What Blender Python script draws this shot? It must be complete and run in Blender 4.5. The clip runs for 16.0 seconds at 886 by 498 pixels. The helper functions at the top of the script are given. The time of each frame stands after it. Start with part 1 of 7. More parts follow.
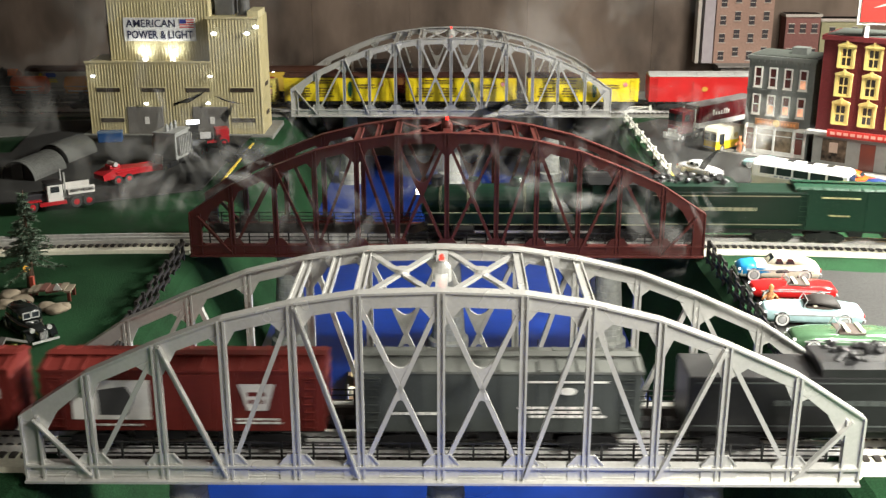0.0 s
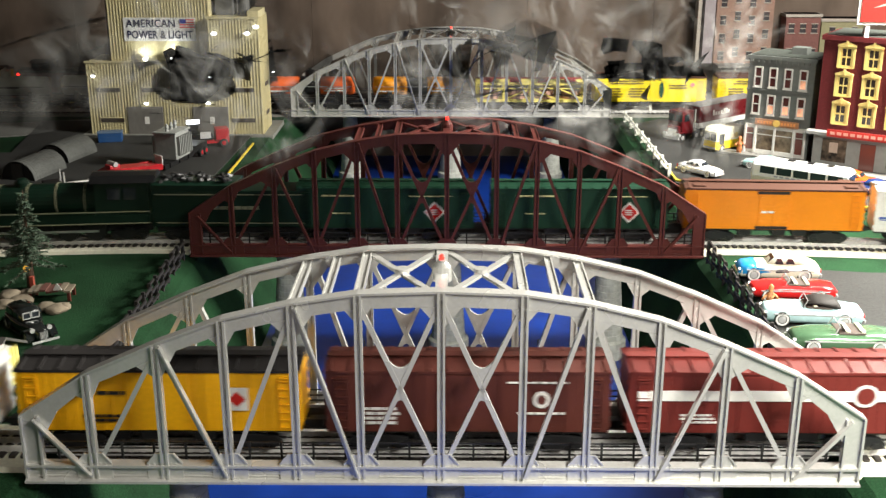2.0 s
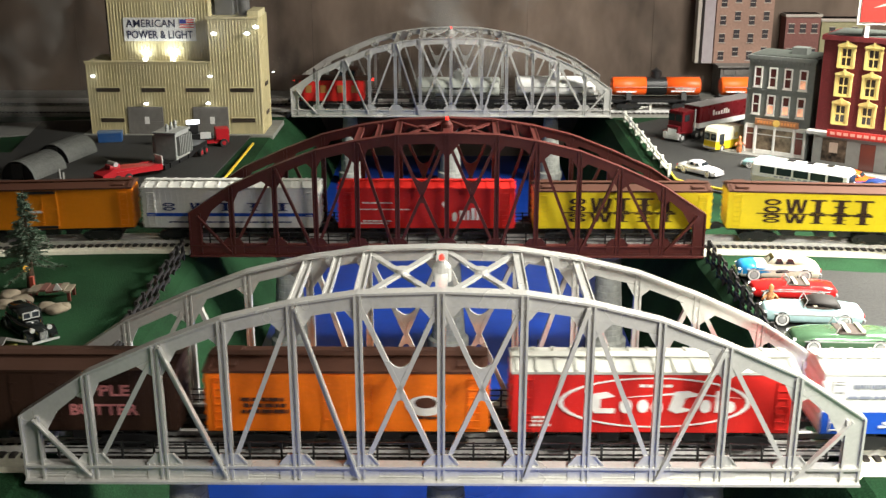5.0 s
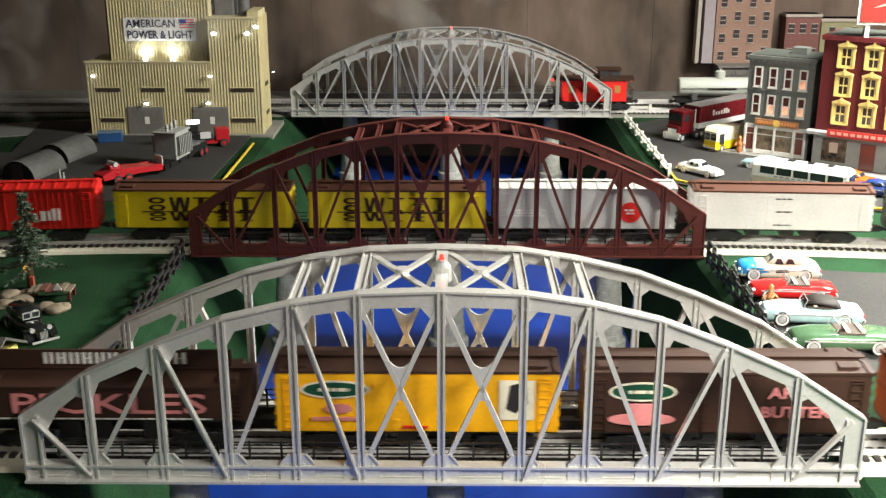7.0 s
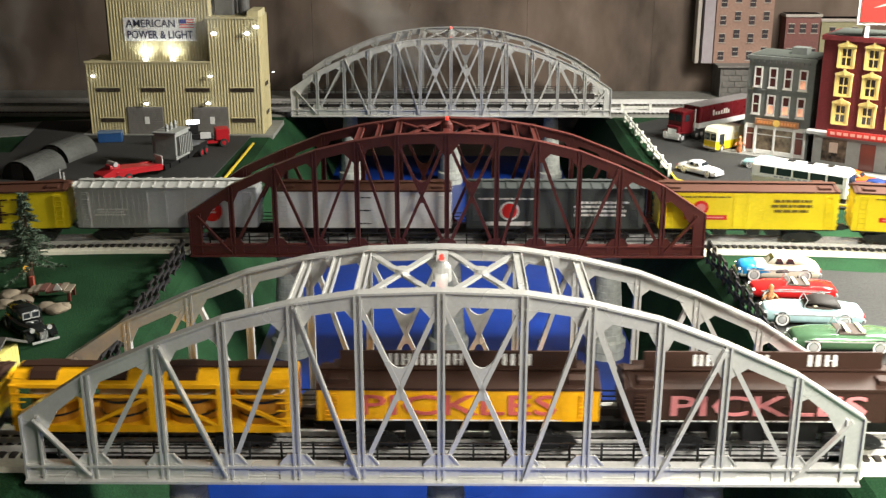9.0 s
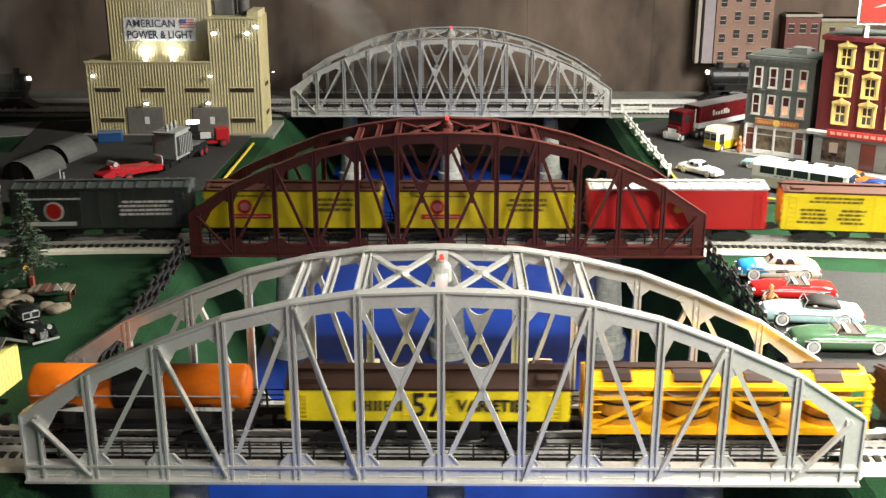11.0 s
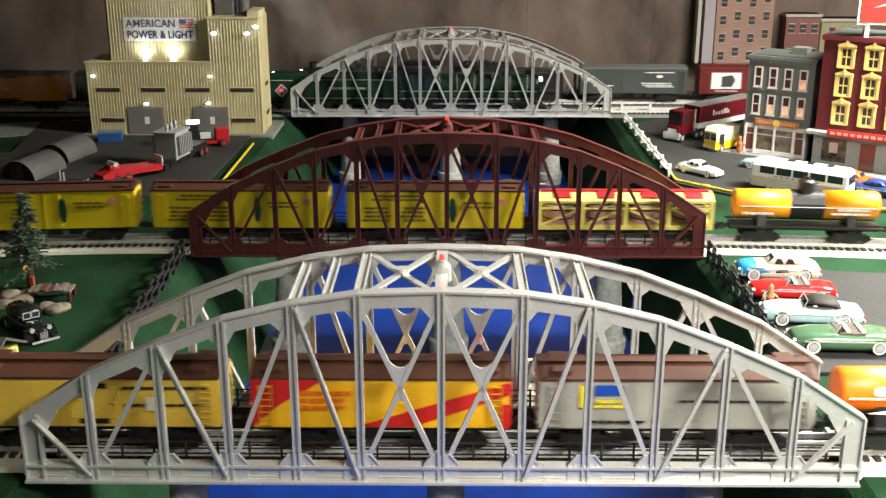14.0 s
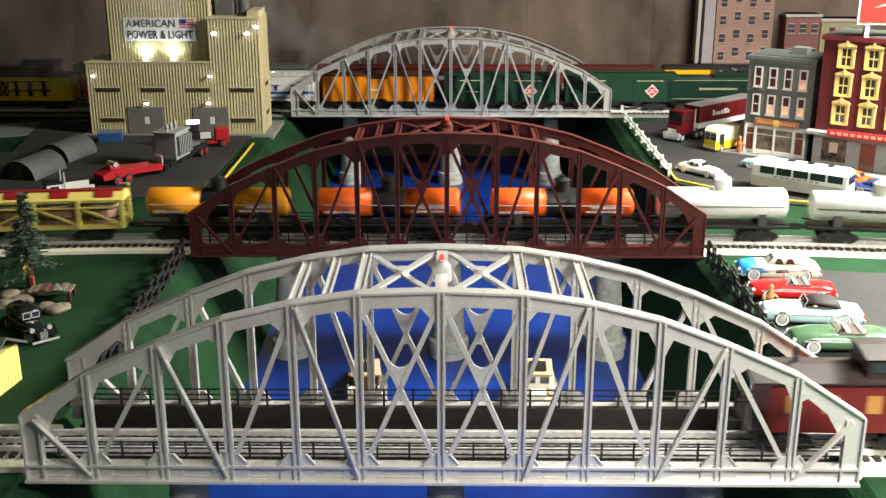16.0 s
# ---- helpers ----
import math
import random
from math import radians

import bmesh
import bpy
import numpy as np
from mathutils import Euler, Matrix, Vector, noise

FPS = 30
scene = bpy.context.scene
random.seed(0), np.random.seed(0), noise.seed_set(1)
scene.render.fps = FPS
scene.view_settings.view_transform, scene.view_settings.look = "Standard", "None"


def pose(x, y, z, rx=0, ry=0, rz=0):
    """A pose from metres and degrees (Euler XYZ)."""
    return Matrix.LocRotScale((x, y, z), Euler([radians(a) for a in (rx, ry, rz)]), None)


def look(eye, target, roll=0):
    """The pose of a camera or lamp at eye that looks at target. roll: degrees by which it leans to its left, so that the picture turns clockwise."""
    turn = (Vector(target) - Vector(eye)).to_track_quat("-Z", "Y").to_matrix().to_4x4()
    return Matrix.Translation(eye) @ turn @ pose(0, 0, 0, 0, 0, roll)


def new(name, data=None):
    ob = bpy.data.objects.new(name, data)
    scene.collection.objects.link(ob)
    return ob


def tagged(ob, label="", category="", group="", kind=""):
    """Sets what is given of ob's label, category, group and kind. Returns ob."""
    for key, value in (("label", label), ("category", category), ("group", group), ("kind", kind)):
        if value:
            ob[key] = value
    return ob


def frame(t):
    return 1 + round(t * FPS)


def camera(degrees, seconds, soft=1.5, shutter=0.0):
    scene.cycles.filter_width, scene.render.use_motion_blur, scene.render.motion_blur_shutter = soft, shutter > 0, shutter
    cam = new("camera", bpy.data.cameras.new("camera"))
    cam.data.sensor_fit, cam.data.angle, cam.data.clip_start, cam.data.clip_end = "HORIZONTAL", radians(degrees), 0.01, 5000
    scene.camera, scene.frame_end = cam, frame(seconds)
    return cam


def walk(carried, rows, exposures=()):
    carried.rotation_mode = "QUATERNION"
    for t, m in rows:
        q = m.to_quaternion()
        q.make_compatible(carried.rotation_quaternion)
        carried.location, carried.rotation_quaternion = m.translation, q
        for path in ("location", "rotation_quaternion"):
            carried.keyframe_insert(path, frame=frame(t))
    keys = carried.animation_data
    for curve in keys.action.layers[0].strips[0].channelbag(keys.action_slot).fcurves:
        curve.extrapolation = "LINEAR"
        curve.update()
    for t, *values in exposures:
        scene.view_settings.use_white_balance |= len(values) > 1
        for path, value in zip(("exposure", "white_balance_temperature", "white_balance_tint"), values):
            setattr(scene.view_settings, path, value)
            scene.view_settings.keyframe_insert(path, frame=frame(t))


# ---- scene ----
# The camera stands still on a tripod in front of the layout.
cam = camera(44.35, 16.0, soft=1.4, shutter=0.35)
EYE = pose(0.0096, -0.8792, 0.5192, 90 - 18.335, 0, 0.521)
walk(cam, [(0, EYE), (16.0, EYE)], exposures=[(0, 0.0), (16.0, 0.0)])

# ---------------------------------------------------------------- light
world = bpy.data.worlds.new("room_air")
scene.world = world
world.use_nodes = True
world.node_tree.nodes["Background"].inputs[0].default_value = (0.9, 0.95, 1.0, 1)
world.node_tree.nodes["Background"].inputs[1].default_value = 0.07


# Unseen area lamp, added and placed only to set the layout's brightness.
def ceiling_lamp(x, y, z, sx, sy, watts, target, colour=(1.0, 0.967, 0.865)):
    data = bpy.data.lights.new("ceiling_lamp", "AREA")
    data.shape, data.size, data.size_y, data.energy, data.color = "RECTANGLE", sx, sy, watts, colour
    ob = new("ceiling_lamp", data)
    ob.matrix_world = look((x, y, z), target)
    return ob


# All three hang well below the ceiling: two favour the near right, one the town.
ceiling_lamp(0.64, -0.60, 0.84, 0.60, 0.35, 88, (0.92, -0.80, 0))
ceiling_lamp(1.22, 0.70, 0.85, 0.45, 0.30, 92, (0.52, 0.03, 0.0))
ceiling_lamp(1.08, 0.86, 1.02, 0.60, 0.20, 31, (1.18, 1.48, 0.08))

# ---------------------------------------------------------------- materials
MATS = {}


def mat(name, colour, rough=0.5, metal=0.0, grain=60.0, vary=0.12, bump=0.15, spec=0.5, glow=0.0, scale2=7.0, coat=0.0, stretch=None):
    """A painted or raw surface with fine grain and broad uneven wear."""
    if name in MATS:
        return MATS[name]
    m = bpy.data.materials.new(name)
    m.use_nodes = True
    nt = m.node_tree
    b = nt.nodes["Principled BSDF"]
    tc = nt.nodes.new("ShaderNodeTexCoord")
    mp = nt.nodes.new("ShaderNodeMapping")
    mp.inputs["Scale"].default_value = stretch or (1, 1, 1)
    nt.links.new(tc.outputs["Object"], mp.inputs["Vector"])
    n1 = nt.nodes.new("ShaderNodeTexNoise")
    n1.inputs["Scale"].default_value, n1.inputs["Detail"].default_value = grain, 4
    n2 = nt.nodes.new("ShaderNodeTexNoise")
    n2.inputs["Scale"].default_value, n2.inputs["Detail"].default_value = scale2, 3
    for n in (n1, n2):
        nt.links.new(mp.outputs["Vector"], n.inputs["Vector"])
    add = nt.nodes.new("ShaderNodeMath")
    add.operation = "ADD"
    nt.links.new(n1.outputs["Fac"], add.inputs[0])
    nt.links.new(n2.outputs["Fac"], add.inputs[1])
    rng = nt.nodes.new("ShaderNodeMapRange")
    rng.inputs["From Min"].default_value, rng.inputs["From Max"].default_value = 0.6, 1.4
    rng.inputs["To Min"].default_value, rng.inputs["To Max"].default_value = 1 - vary * 1.6, 1 + vary
    nt.links.new(add.outputs[0], rng.inputs["Value"])
    mul = nt.nodes.new("ShaderNodeVectorMath")
    mul.operation = "SCALE"
    mul.inputs[0].default_value = colour[:3]
    nt.links.new(rng.outputs["Result"], mul.inputs["Scale"])
    nt.links.new(mul.outputs["Vector"], b.inputs["Base Color"])
    rr = nt.nodes.new("ShaderNodeMapRange")
    rr.inputs["To Min"].default_value, rr.inputs["To Max"].default_value = max(0.03, rough - 0.12), min(1, rough + 0.12)
    nt.links.new(n2.outputs["Fac"], rr.inputs["Value"])
    nt.links.new(rr.outputs["Result"], b.inputs["Roughness"])
    b.inputs["Metallic"].default_value = metal
    b.inputs["Specular IOR Level"].default_value = spec
    b.inputs["Coat Weight"].default_value = coat
    if bump:
        bp = nt.nodes.new("ShaderNodeBump")
        bp.inputs["Strength"].default_value, bp.inputs["Distance"].default_value = bump, 0.001
        nt.links.new(n1.outputs["Fac"], bp.inputs["Height"])
        nt.links.new(bp.outputs["Normal"], b.inputs["Normal"])
    if glow:
        b.inputs["Emission Color"].default_value = (*colour[:3], 1)
        b.inputs["Emission Strength"].default_value = glow
    MATS[name] = m
    return m


def paint(r, g, b, rough=0.42, vary=0.10):
    return mat("paint_%03d_%03d_%03d_%02d" % (r * 999, g * 999, b * 999, rough * 99), (r, g, b), rough, 0, 300, vary, 0.05, 0.28, scale2=18)


def glass(name, colour=(0.02, 0.025, 0.03), rough=0.08):
    return mat(name, colour, rough, 0, 20, 0.05, 0, 0.7)


SILVER = mat("silver_paint", (0.58, 0.575, 0.55), 0.25, 0.46, 260, 0.08, 0.06, 0.5, scale2=14)
OXIDE = mat("oxide_red_paint", (0.096, 0.023, 0.019), 0.42, 0.0, 260, 0.16, 0.08, 0.35, scale2=14)
TURF = mat("turf_mat", (0.011, 0.040, 0.016), 0.95, 0, 420, 0.55, 1.0, 0.1, scale2=9)
ASPHALT = mat("asphalt_sheet", (0.032, 0.032, 0.031), 0.8, 0, 300, 0.35, 0.5, 0.25, scale2=6)
BALLAST = mat("cream_roadbed", (0.62, 0.60, 0.49), 0.85, 0, 240, 0.14, 0.5, 0.2, scale2=9)
CONCRETE = mat("grey_cast_pier", (0.36, 0.37, 0.34), 0.85, 0, 120, 0.22, 0.6, 0.2, scale2=16)
RIVER = mat("blue_water_sheet", (0.004, 0.027, 0.195), 0.32, 0, 22, 0.25, 0.5, 0.5, scale2=4)
BLACK = mat("black_plastic", (0.012, 0.012, 0.013), 0.4, 0, 200, 0.3, 0.1, 0.5)
TIE = mat("brown_black_ties", (0.02, 0.016, 0.014), 0.6, 0, 120, 0.3, 0.2)
DECK = mat("dark_brown_deck", (0.017, 0.012, 0.010), 0.6, 0, 120, 0.3, 0.2)
RAIL = mat("bright_steel_rail", (0.80, 0.79, 0.77), 0.30, 0.35, 160, 0.2, 0.05)
CHROME = mat("bright_chrome", (0.80, 0.80, 0.80), 0.20, 0.6, 90, 0.05, 0)
WHITE = paint(0.74, 0.73, 0.70)
RED_LAMP = mat("red_signal_glow", (1.0, 0.03, 0.02), 0.3, 0, 60, 0, 0, 0.5, glow=2.6)
LAMP_GLOW = mat("white_lamp_glow", (0.93, 0.97, 1.0), 0.3, 0, 60, 0, 0, 0.5, glow=5.0)
WINDOW_GLOW = mat("lit_window", (0.80, 0.40, 0.24), 0.3, 0, 60, 0.8, 0, 0.5, glow=0.85, scale2=30)
GLASS_DARK = glass("dark_glass")
RUBBER = mat("black_rubber", (0.015, 0.015, 0.015), 0.7, 0, 200, 0.2, 0.2)


# ---------------------------------------------------------------- mesh helpers
def part(name, bm, material, parent=None, label="", smooth=False):
    """Link a bmesh as one mesh object under a thing or a part."""
    me = bpy.data.meshes.new(name)
    bmesh.ops.recalc_face_normals(bm, faces=bm.faces)
    if smooth:
        for f in bm.faces:
            f.smooth = True
    bm.to_mesh(me)
    bm.free()
    me.materials.append(material)
    ob = new(name, me)
    if parent:
        ob.parent = parent
    if label:
        ob["label"] = label
    return ob


def again(ob, m, parent=None):
    """The same piece once more, on the same mesh, at the pose m."""
    o = new(ob.name.split(".")[0], ob.data)
    o.parent = parent or ob.parent
    o.matrix_basis = m
    if "label" in ob:
        o["label"] = ob["label"]
    return o


def box(bm, x0, x1, y0, y1, z0, z1, bevel=0.0):
    v = [bm.verts.new((x, y, z)) for x in (x0, x1) for y in (y0, y1) for z in (z0, z1)]
    fs = [bm.faces.new([v[i] for i in q]) for q in ((0, 1, 3, 2), (4, 6, 7, 5), (0, 4, 5, 1), (2, 3, 7, 6), (0, 2, 6, 4), (1, 5, 7, 3))]
    if bevel:
        es = list({e for f in fs for e in f.edges})
        bmesh.ops.bevel(bm, geom=es, offset=bevel, segments=2, affect="EDGES", profile=0.6)
    return bm


def cube(x0, x1, y0, y1, z0, z1, bevel=0.0):
    return box(bmesh.new(), x0, x1, y0, y1, z0, z1, bevel)


def beam(bm, a, b, w, d, up=(0, 1, 0)):
    """A bar from a to b; d is its depth along up, w across."""
    a, b, up = Vector(a), Vector(b), Vector(up)
    way = (b - a).normalized()
    side = way.cross(up).normalized()
    up = side.cross(way).normalized()
    v = []
    for p in (a, b):
        for s, u in ((-1, -1), (1, -1), (1, 1), (-1, 1)):
            v.append(bm.verts.new(p + side * (s * w / 2) + up * (u * d / 2)))
    for q in ((0, 1, 2, 3), (7, 6, 5, 4), (0, 4, 5, 1), (1, 5, 6, 2), (2, 6, 7, 3), (3, 7, 4, 0)):
        bm.faces.new([v[i] for i in q])
    return bm


def cyl(bm, a, b, r0, r1=None, seg=16, caps=True):
    a, b = Vector(a), Vector(b)
    r1 = r0 if r1 is None else r1
    way = (b - a).normalized()
    s = way.orthogonal().normalized()
    u = way.cross(s)
    rings = []
    for p, r in ((a, r0), (b, r1)):
        rings.append([bm.verts.new(p + (s * math.cos(i * math.tau / seg) + u * math.sin(i * math.tau / seg)) * r) for i in range(seg)])
    for i in range(seg):
        j = (i + 1) % seg
        bm.faces.new((rings[0][i], rings[0][j], rings[1][j], rings[1][i]))
    if caps:
        bm.faces.new(rings[0][::-1])
        bm.faces.new(rings[1])
    return bm


def prism(bm, outline, axis, lo, hi):
    """Extrude a flat outline along an axis: outline points are the two other coordinates, in order."""
    def put(p, t):
        c = list(p)
        c.insert("xyz".index(axis), t)
        return bm.verts.new(c)
    a = [put(p, lo) for p in outline]
    b = [put(p, hi) for p in outline]
    n = len(outline)
    bm.faces.new(a)
    bm.faces.new(b[::-1])
    for i in range(n):
        bm.faces.new((a[i], b[i], b[(i + 1) % n], a[(i + 1) % n]))
    return bm


def lathe(bm, profile, seg=20, centre=(0, 0)):
    """Turn (radius, z) pairs about the upright axis."""
    rings = [[bm.verts.new((centre[0] + r * math.cos(i * math.tau / seg), centre[1] + r * math.sin(i * math.tau / seg), z)) for i in range(seg)] for r, z in profile]
    for a, b in zip(rings, rings[1:]):
        for i in range(seg):
            j = (i + 1) % seg
            bm.faces.new((a[i], a[j], b[j], b[i]))
    bm.faces.new(rings[0][::-1])
    bm.faces.new(rings[-1])
    return bm


def loft(bm, rings, caps=True):
    vs = [[bm.verts.new(p) for p in r] for r in rings]
    n = len(vs[0])
    for a, b in zip(vs, vs[1:]):
        for i in range(n):
            j = (i + 1) % n
            bm.faces.new((a[i], a[j], b[j], b[i]))
    if caps:
        bm.faces.new(vs[0][::-1])
        bm.faces.new(vs[-1])
    return bm


def thing(name, label, category, m=None, group="", kind=""):
    ob = new(name)
    ob.empty_display_size = 0.02
    if m is not None:
        ob.matrix_basis = m
    return tagged(ob, label, category, group, kind)


def letters(text, size, material, parent, m, name="lettering", thick=0.0004, bold=0.0, label="", wide=0.0):
    """Raised lettering in the built-in font, centred on m, facing -y after m's turn."""
    cu = bpy.data.curves.new("lettering", "FONT")
    cu.body, cu.size, cu.extrude, cu.offset = text, size, thick, bold
    cu.align_x, cu.align_y = "CENTER", "CENTER"
    cu.resolution_u = 2
    tmp = bpy.data.objects.new("lettering_curve", cu)
    me = bpy.data.meshes.new_from_object(tmp)
    bpy.data.objects.remove(tmp)
    if wide:
        xs = [v.co.x for v in me.vertices]
        k = wide / max(1e-6, max(xs) - min(xs))
        for v in me.vertices:
            v.co.x *= k
    me.materials.clear()
    me.materials.append(material)
    ob = new(name, me)
    ob.parent = parent
    ob.matrix_basis = m @ pose(0, 0, 0, 90)
    if label:
        ob["label"] = label
    return ob


# ---------------------------------------------------------------- room and layout table
WALL_Y = 2.024       # face of the wall behind the rear track


def room():
    wood = mat("brown_wall_panelling", (0.145, 0.108, 0.086), 0.75, 0, 12, 0.50, 0.25, 0.2, scale2=3.5, stretch=(1, 1, 0.45))
    bm = bmesh.new()
    box(bm, -3.4, 3.4, WALL_Y + 0.008, WALL_Y + 0.10, -1.0, 2.0)
    wall = tagged(part("wall_north", bm, wood), "dark brown panelled wall behind the layout", "wall", kind="structure")
    x, i = -3.4, 0
    while x < 3.3:
        w = 0.30 + 0.05 * math.sin(i * 2.3)
        part("panel", cube(x + 0.0003, x + w - 0.0003, WALL_Y, WALL_Y + 0.009, -1.0, 2.0), wood, wall)
        x, i = x + w, i + 1
    plain = mat("room_wall_paint", (0.20, 0.18, 0.16), 0.8, 0, 40, 0.15, 0.2)
    tagged(part("wall_south", cube(-3.4, 3.4, -2.6, -2.5, -1.0, 2.0), plain), "plain wall behind the camera", "wall", kind="structure")
    tagged(part("wall_west", cube(-3.5, -3.4, -2.6, WALL_Y + 0.10, -1.0, 2.0), plain), "plain side wall", "wall", kind="structure")
    tagged(part("wall_east", cube(3.4, 3.5, -2.6, WALL_Y + 0.10, -1.0, 2.0), plain), "plain side wall", "wall", kind="structure")
    tagged(part("ceiling", cube(-3.5, 3.5, -2.6, WALL_Y + 0.10, 2.0, 2.1), mat("ceiling_paint", (0.30, 0.29, 0.27), 0.9, 0, 40, 0.1, 0.2)), "plain dull grey ceiling", "ceiling", kind="structure")
    tagged(part("floor", cube(-3.5, 3.5, -2.6, WALL_Y + 0.10, -1.1, -1.0), mat("floor_carpet", (0.10, 0.09, 0.08), 0.95, 0, 200, 0.3, 0.5)), "dark carpeted floor", "floor", kind="structure")


RIVER_Z = -0.178
BANK = ((-0.392, 0.0), (-0.376, -0.012), (-0.340, -0.09), (-0.292, RIVER_Z))


def ground():
    """One sheet of turf: two shores, two banks and the river bed between them."""
    bm = bmesh.new()
    half = [(-2.6, 0.0), (-1.2, 0.0), (-0.6, 0.0), *BANK, (-0.15, RIVER_Z - 0.004)]
    prof = half + [(-x, z) for x, z in reversed(half)]
    ys = [-0.45 + (WALL_Y + 0.46) * i / 50 for i in range(51)]
    rows = []
    for y in ys:
        row = []
        for x, z in prof:
            wob = 0.006 * noise.noise((x * 9, y * 7, 0)) if -0.1 > z > RIVER_Z + 0.002 or (abs(x) < 0.39 and z > -0.1) else 0
            row.append(bm.verts.new((x + wob, y, z)))
        rows.append(row)
    for a, b in zip(rows, rows[1:]):
        for i in range(len(prof) - 1):
            bm.faces.new((a[i], a[i + 1], b[i + 1], b[i]))
    tagged(part("ground", bm, TURF), "green turf mat ground with sloping river banks", "ground", kind="structure")
    bm = bmesh.new()
    n = 40
    grid = [[bm.verts.new((-0.30 + 0.60 * i / 12, -0.45 + (WALL_Y + 0.45) * j / n, RIVER_Z + 0.004 + 0.0006 * noise.noise((i * 0.9, j * 0.8, 3)))) for i in range(13)] for j in range(n + 1)]
    for a, b in zip(grid, grid[1:]):
        for i in range(12):
            bm.faces.new((a[i], a[i + 1], b[i + 1], b[i]))
    tagged(part("water", bm, RIVER, smooth=True), "flat deep blue painted river surface", "river", kind="structure")
    edge = mat("table_fascia", (0.05, 0.04, 0.035), 0.6, 0, 60, 0.2, 0.2)
    tagged(part("table_fascia", cube(-2.6, 2.6, -0.47, -0.452, -0.30, 0.002), edge), "dark fascia board along the layout table", "fascia", kind="structure")

    def sheet(name, pts, z, material, label, cat):
        bm = bmesh.new()
        prism(bm, pts, "z", z - 0.003, z)
        return tagged(part(name, bm, material), label, cat, kind="structure")
    sheet("yard", [(-2.2, 0.87), (-0.62, 0.93), (-0.445, 1.02), (-0.43, 1.62), (-0.95, 1.62), (-0.90, 1.30), (-2.2, 1.22)], 0.004, ASPHALT, "black asphalt yard in front of the power plant", "yard")
    sheet("road", [(0.421, 1.07), (0.55, 0.945), (1.0, 0.80), (2.2, 0.70), (2.2, 1.66), (0.50, 1.66), (0.43, 1.60)], 0.004, ASPHALT, "black asphalt town street", "street")
    sheet("parking_lot", [(0.412, 0.24), (2.2, 0.24), (2.2, 0.555), (0.60, 0.575), (0.412, 0.605)], 0.004, ASPHALT, "dark asphalt car park beside the river fence", "car park")
    sheet("backdrop_board", [(-2.55, 1.898), (2.55, 1.898), (2.55, WALL_Y - 0.001), (-2.55, WALL_Y - 0.001)], 0.0042, mat("dark_back_board", (0.15, 0.145, 0.13), 0.85, 0, 60, 0.3, 0.4), "dull grey ledge behind the rear track", "ledge")
    sheet("spur_road", [(-1.45, 1.34), (-0.983, 1.455), (-0.80, 1.520), (-0.80, 1.655), (-1.04, 1.592), (-1.45, 1.50)], 0.0036, mat("grey_gravel_road", (0.15, 0.15, 0.14), 0.85, 0, 200, 0.3, 0.5), "pale grey gravel road beside the plant", "road")
    line = paint(0.62, 0.46, 0.04, 0.7)
    sheet("line_west", [(-0.4177, 1.0622), (-0.4142, 1.0622), (-0.4117, 1.3771), (-0.4152, 1.3771)], 0.008, line, "yellow painted edge line", "road marking")
    sheet("line_east", [(0.4215, 1.30), (0.4255, 1.30), (0.4265, 1.08), (0.556, 0.955), (0.80, 0.870), (0.80, 0.866), (0.554, 0.952), (0.4225, 1.078)], 0.008, line, "yellow painted edge line", "road marking")


# ---------------------------------------------------------------- tracks
NEAR_Y, MID_Y, FAR_Y, BACK_Y = 0.0633, 0.7085, 1.735, 1.845
RAIL_Z = 0.0124
GREYBED = mat("grey_roadbed", (0.17, 0.168, 0.15), 0.85, 0, 240, 0.2, 0.5, 0.2, scale2=9)


def bow(x):
    """The middle line swings a little towards the front past the bridge."""
    return -0.22 * max(0.0, min(abs(x), 0.9) - 0.38) ** 2


def track(name, label, y, x0, x1, bowed=False, bed=True, tie_span=0.75, bed_mat=BALLAST):
    f = (lambda x: bow(x)) if bowed else (lambda x: 0.0)
    t = thing(name, label, "railway track", kind="structure")
    n = max(2, int((x1 - x0) / 0.06))
    xs = [x0 + (x1 - x0) * i / n for i in range(n + 1)]
    if bed:
        bm = bmesh.new()
        loft(bm, [[(x, y + f(x) - 0.047, -0.002), (x, y + f(x) - 0.043, 0.0045), (x, y + f(x) + 0.043, 0.0045), (x, y + f(x) + 0.047, -0.002)] for x in xs])
        part("roadbed", bm, bed_mat, t)
    for dy in (-0.0165, 0.0, 0.0165):
        bm = bmesh.new()
        w = 0.0014
        loft(bm, [[(x, y + f(x) + dy - w, 0.0065), (x, y + f(x) + dy - w * 0.9, RAIL_Z), (x, y + f(x) + dy + w * 0.9, RAIL_Z), (x, y + f(x) + dy + w, 0.0065)] for x in xs])
        part("rail", bm, RAIL, t)
    if bed:
        first = None
        x = x0 + 0.006
        rest = bmesh.new()
        while x < x1:
            inside = abs(x) < 0.36 + tie_span
            if inside:
                if first is None:
                    first = part("tie", cube(-0.0028, 0.0028, -0.027, 0.027, 0.0030, 0.0072), TIE, t)
                    first.location = (x, y + f(x), 0)
                else:
                    again(first, pose(x, y + f(x), 0), t)
            else:
                box(rest, x - 0.0028, x + 0.0028, y + f(x) - 0.027, y + f(x) + 0.027, 0.0030, 0.0072)
            x += 0.0112
        if len(rest.verts):
            tagged(part("ties", rest, TIE, t), kind="stuff")
        else:
            rest.free()
    return t


# ---------------------------------------------------------------- truss bridges
PX = (0.0, 0.0725, 0.1310, 0.1925, 0.2520, 0.3165, 0.38)     # panel points from the middle
PZ = (0.1905, 0.1880, 0.1790, 0.1640, 0.1410, 0.1120, 0.0700)  # height of the top chord there


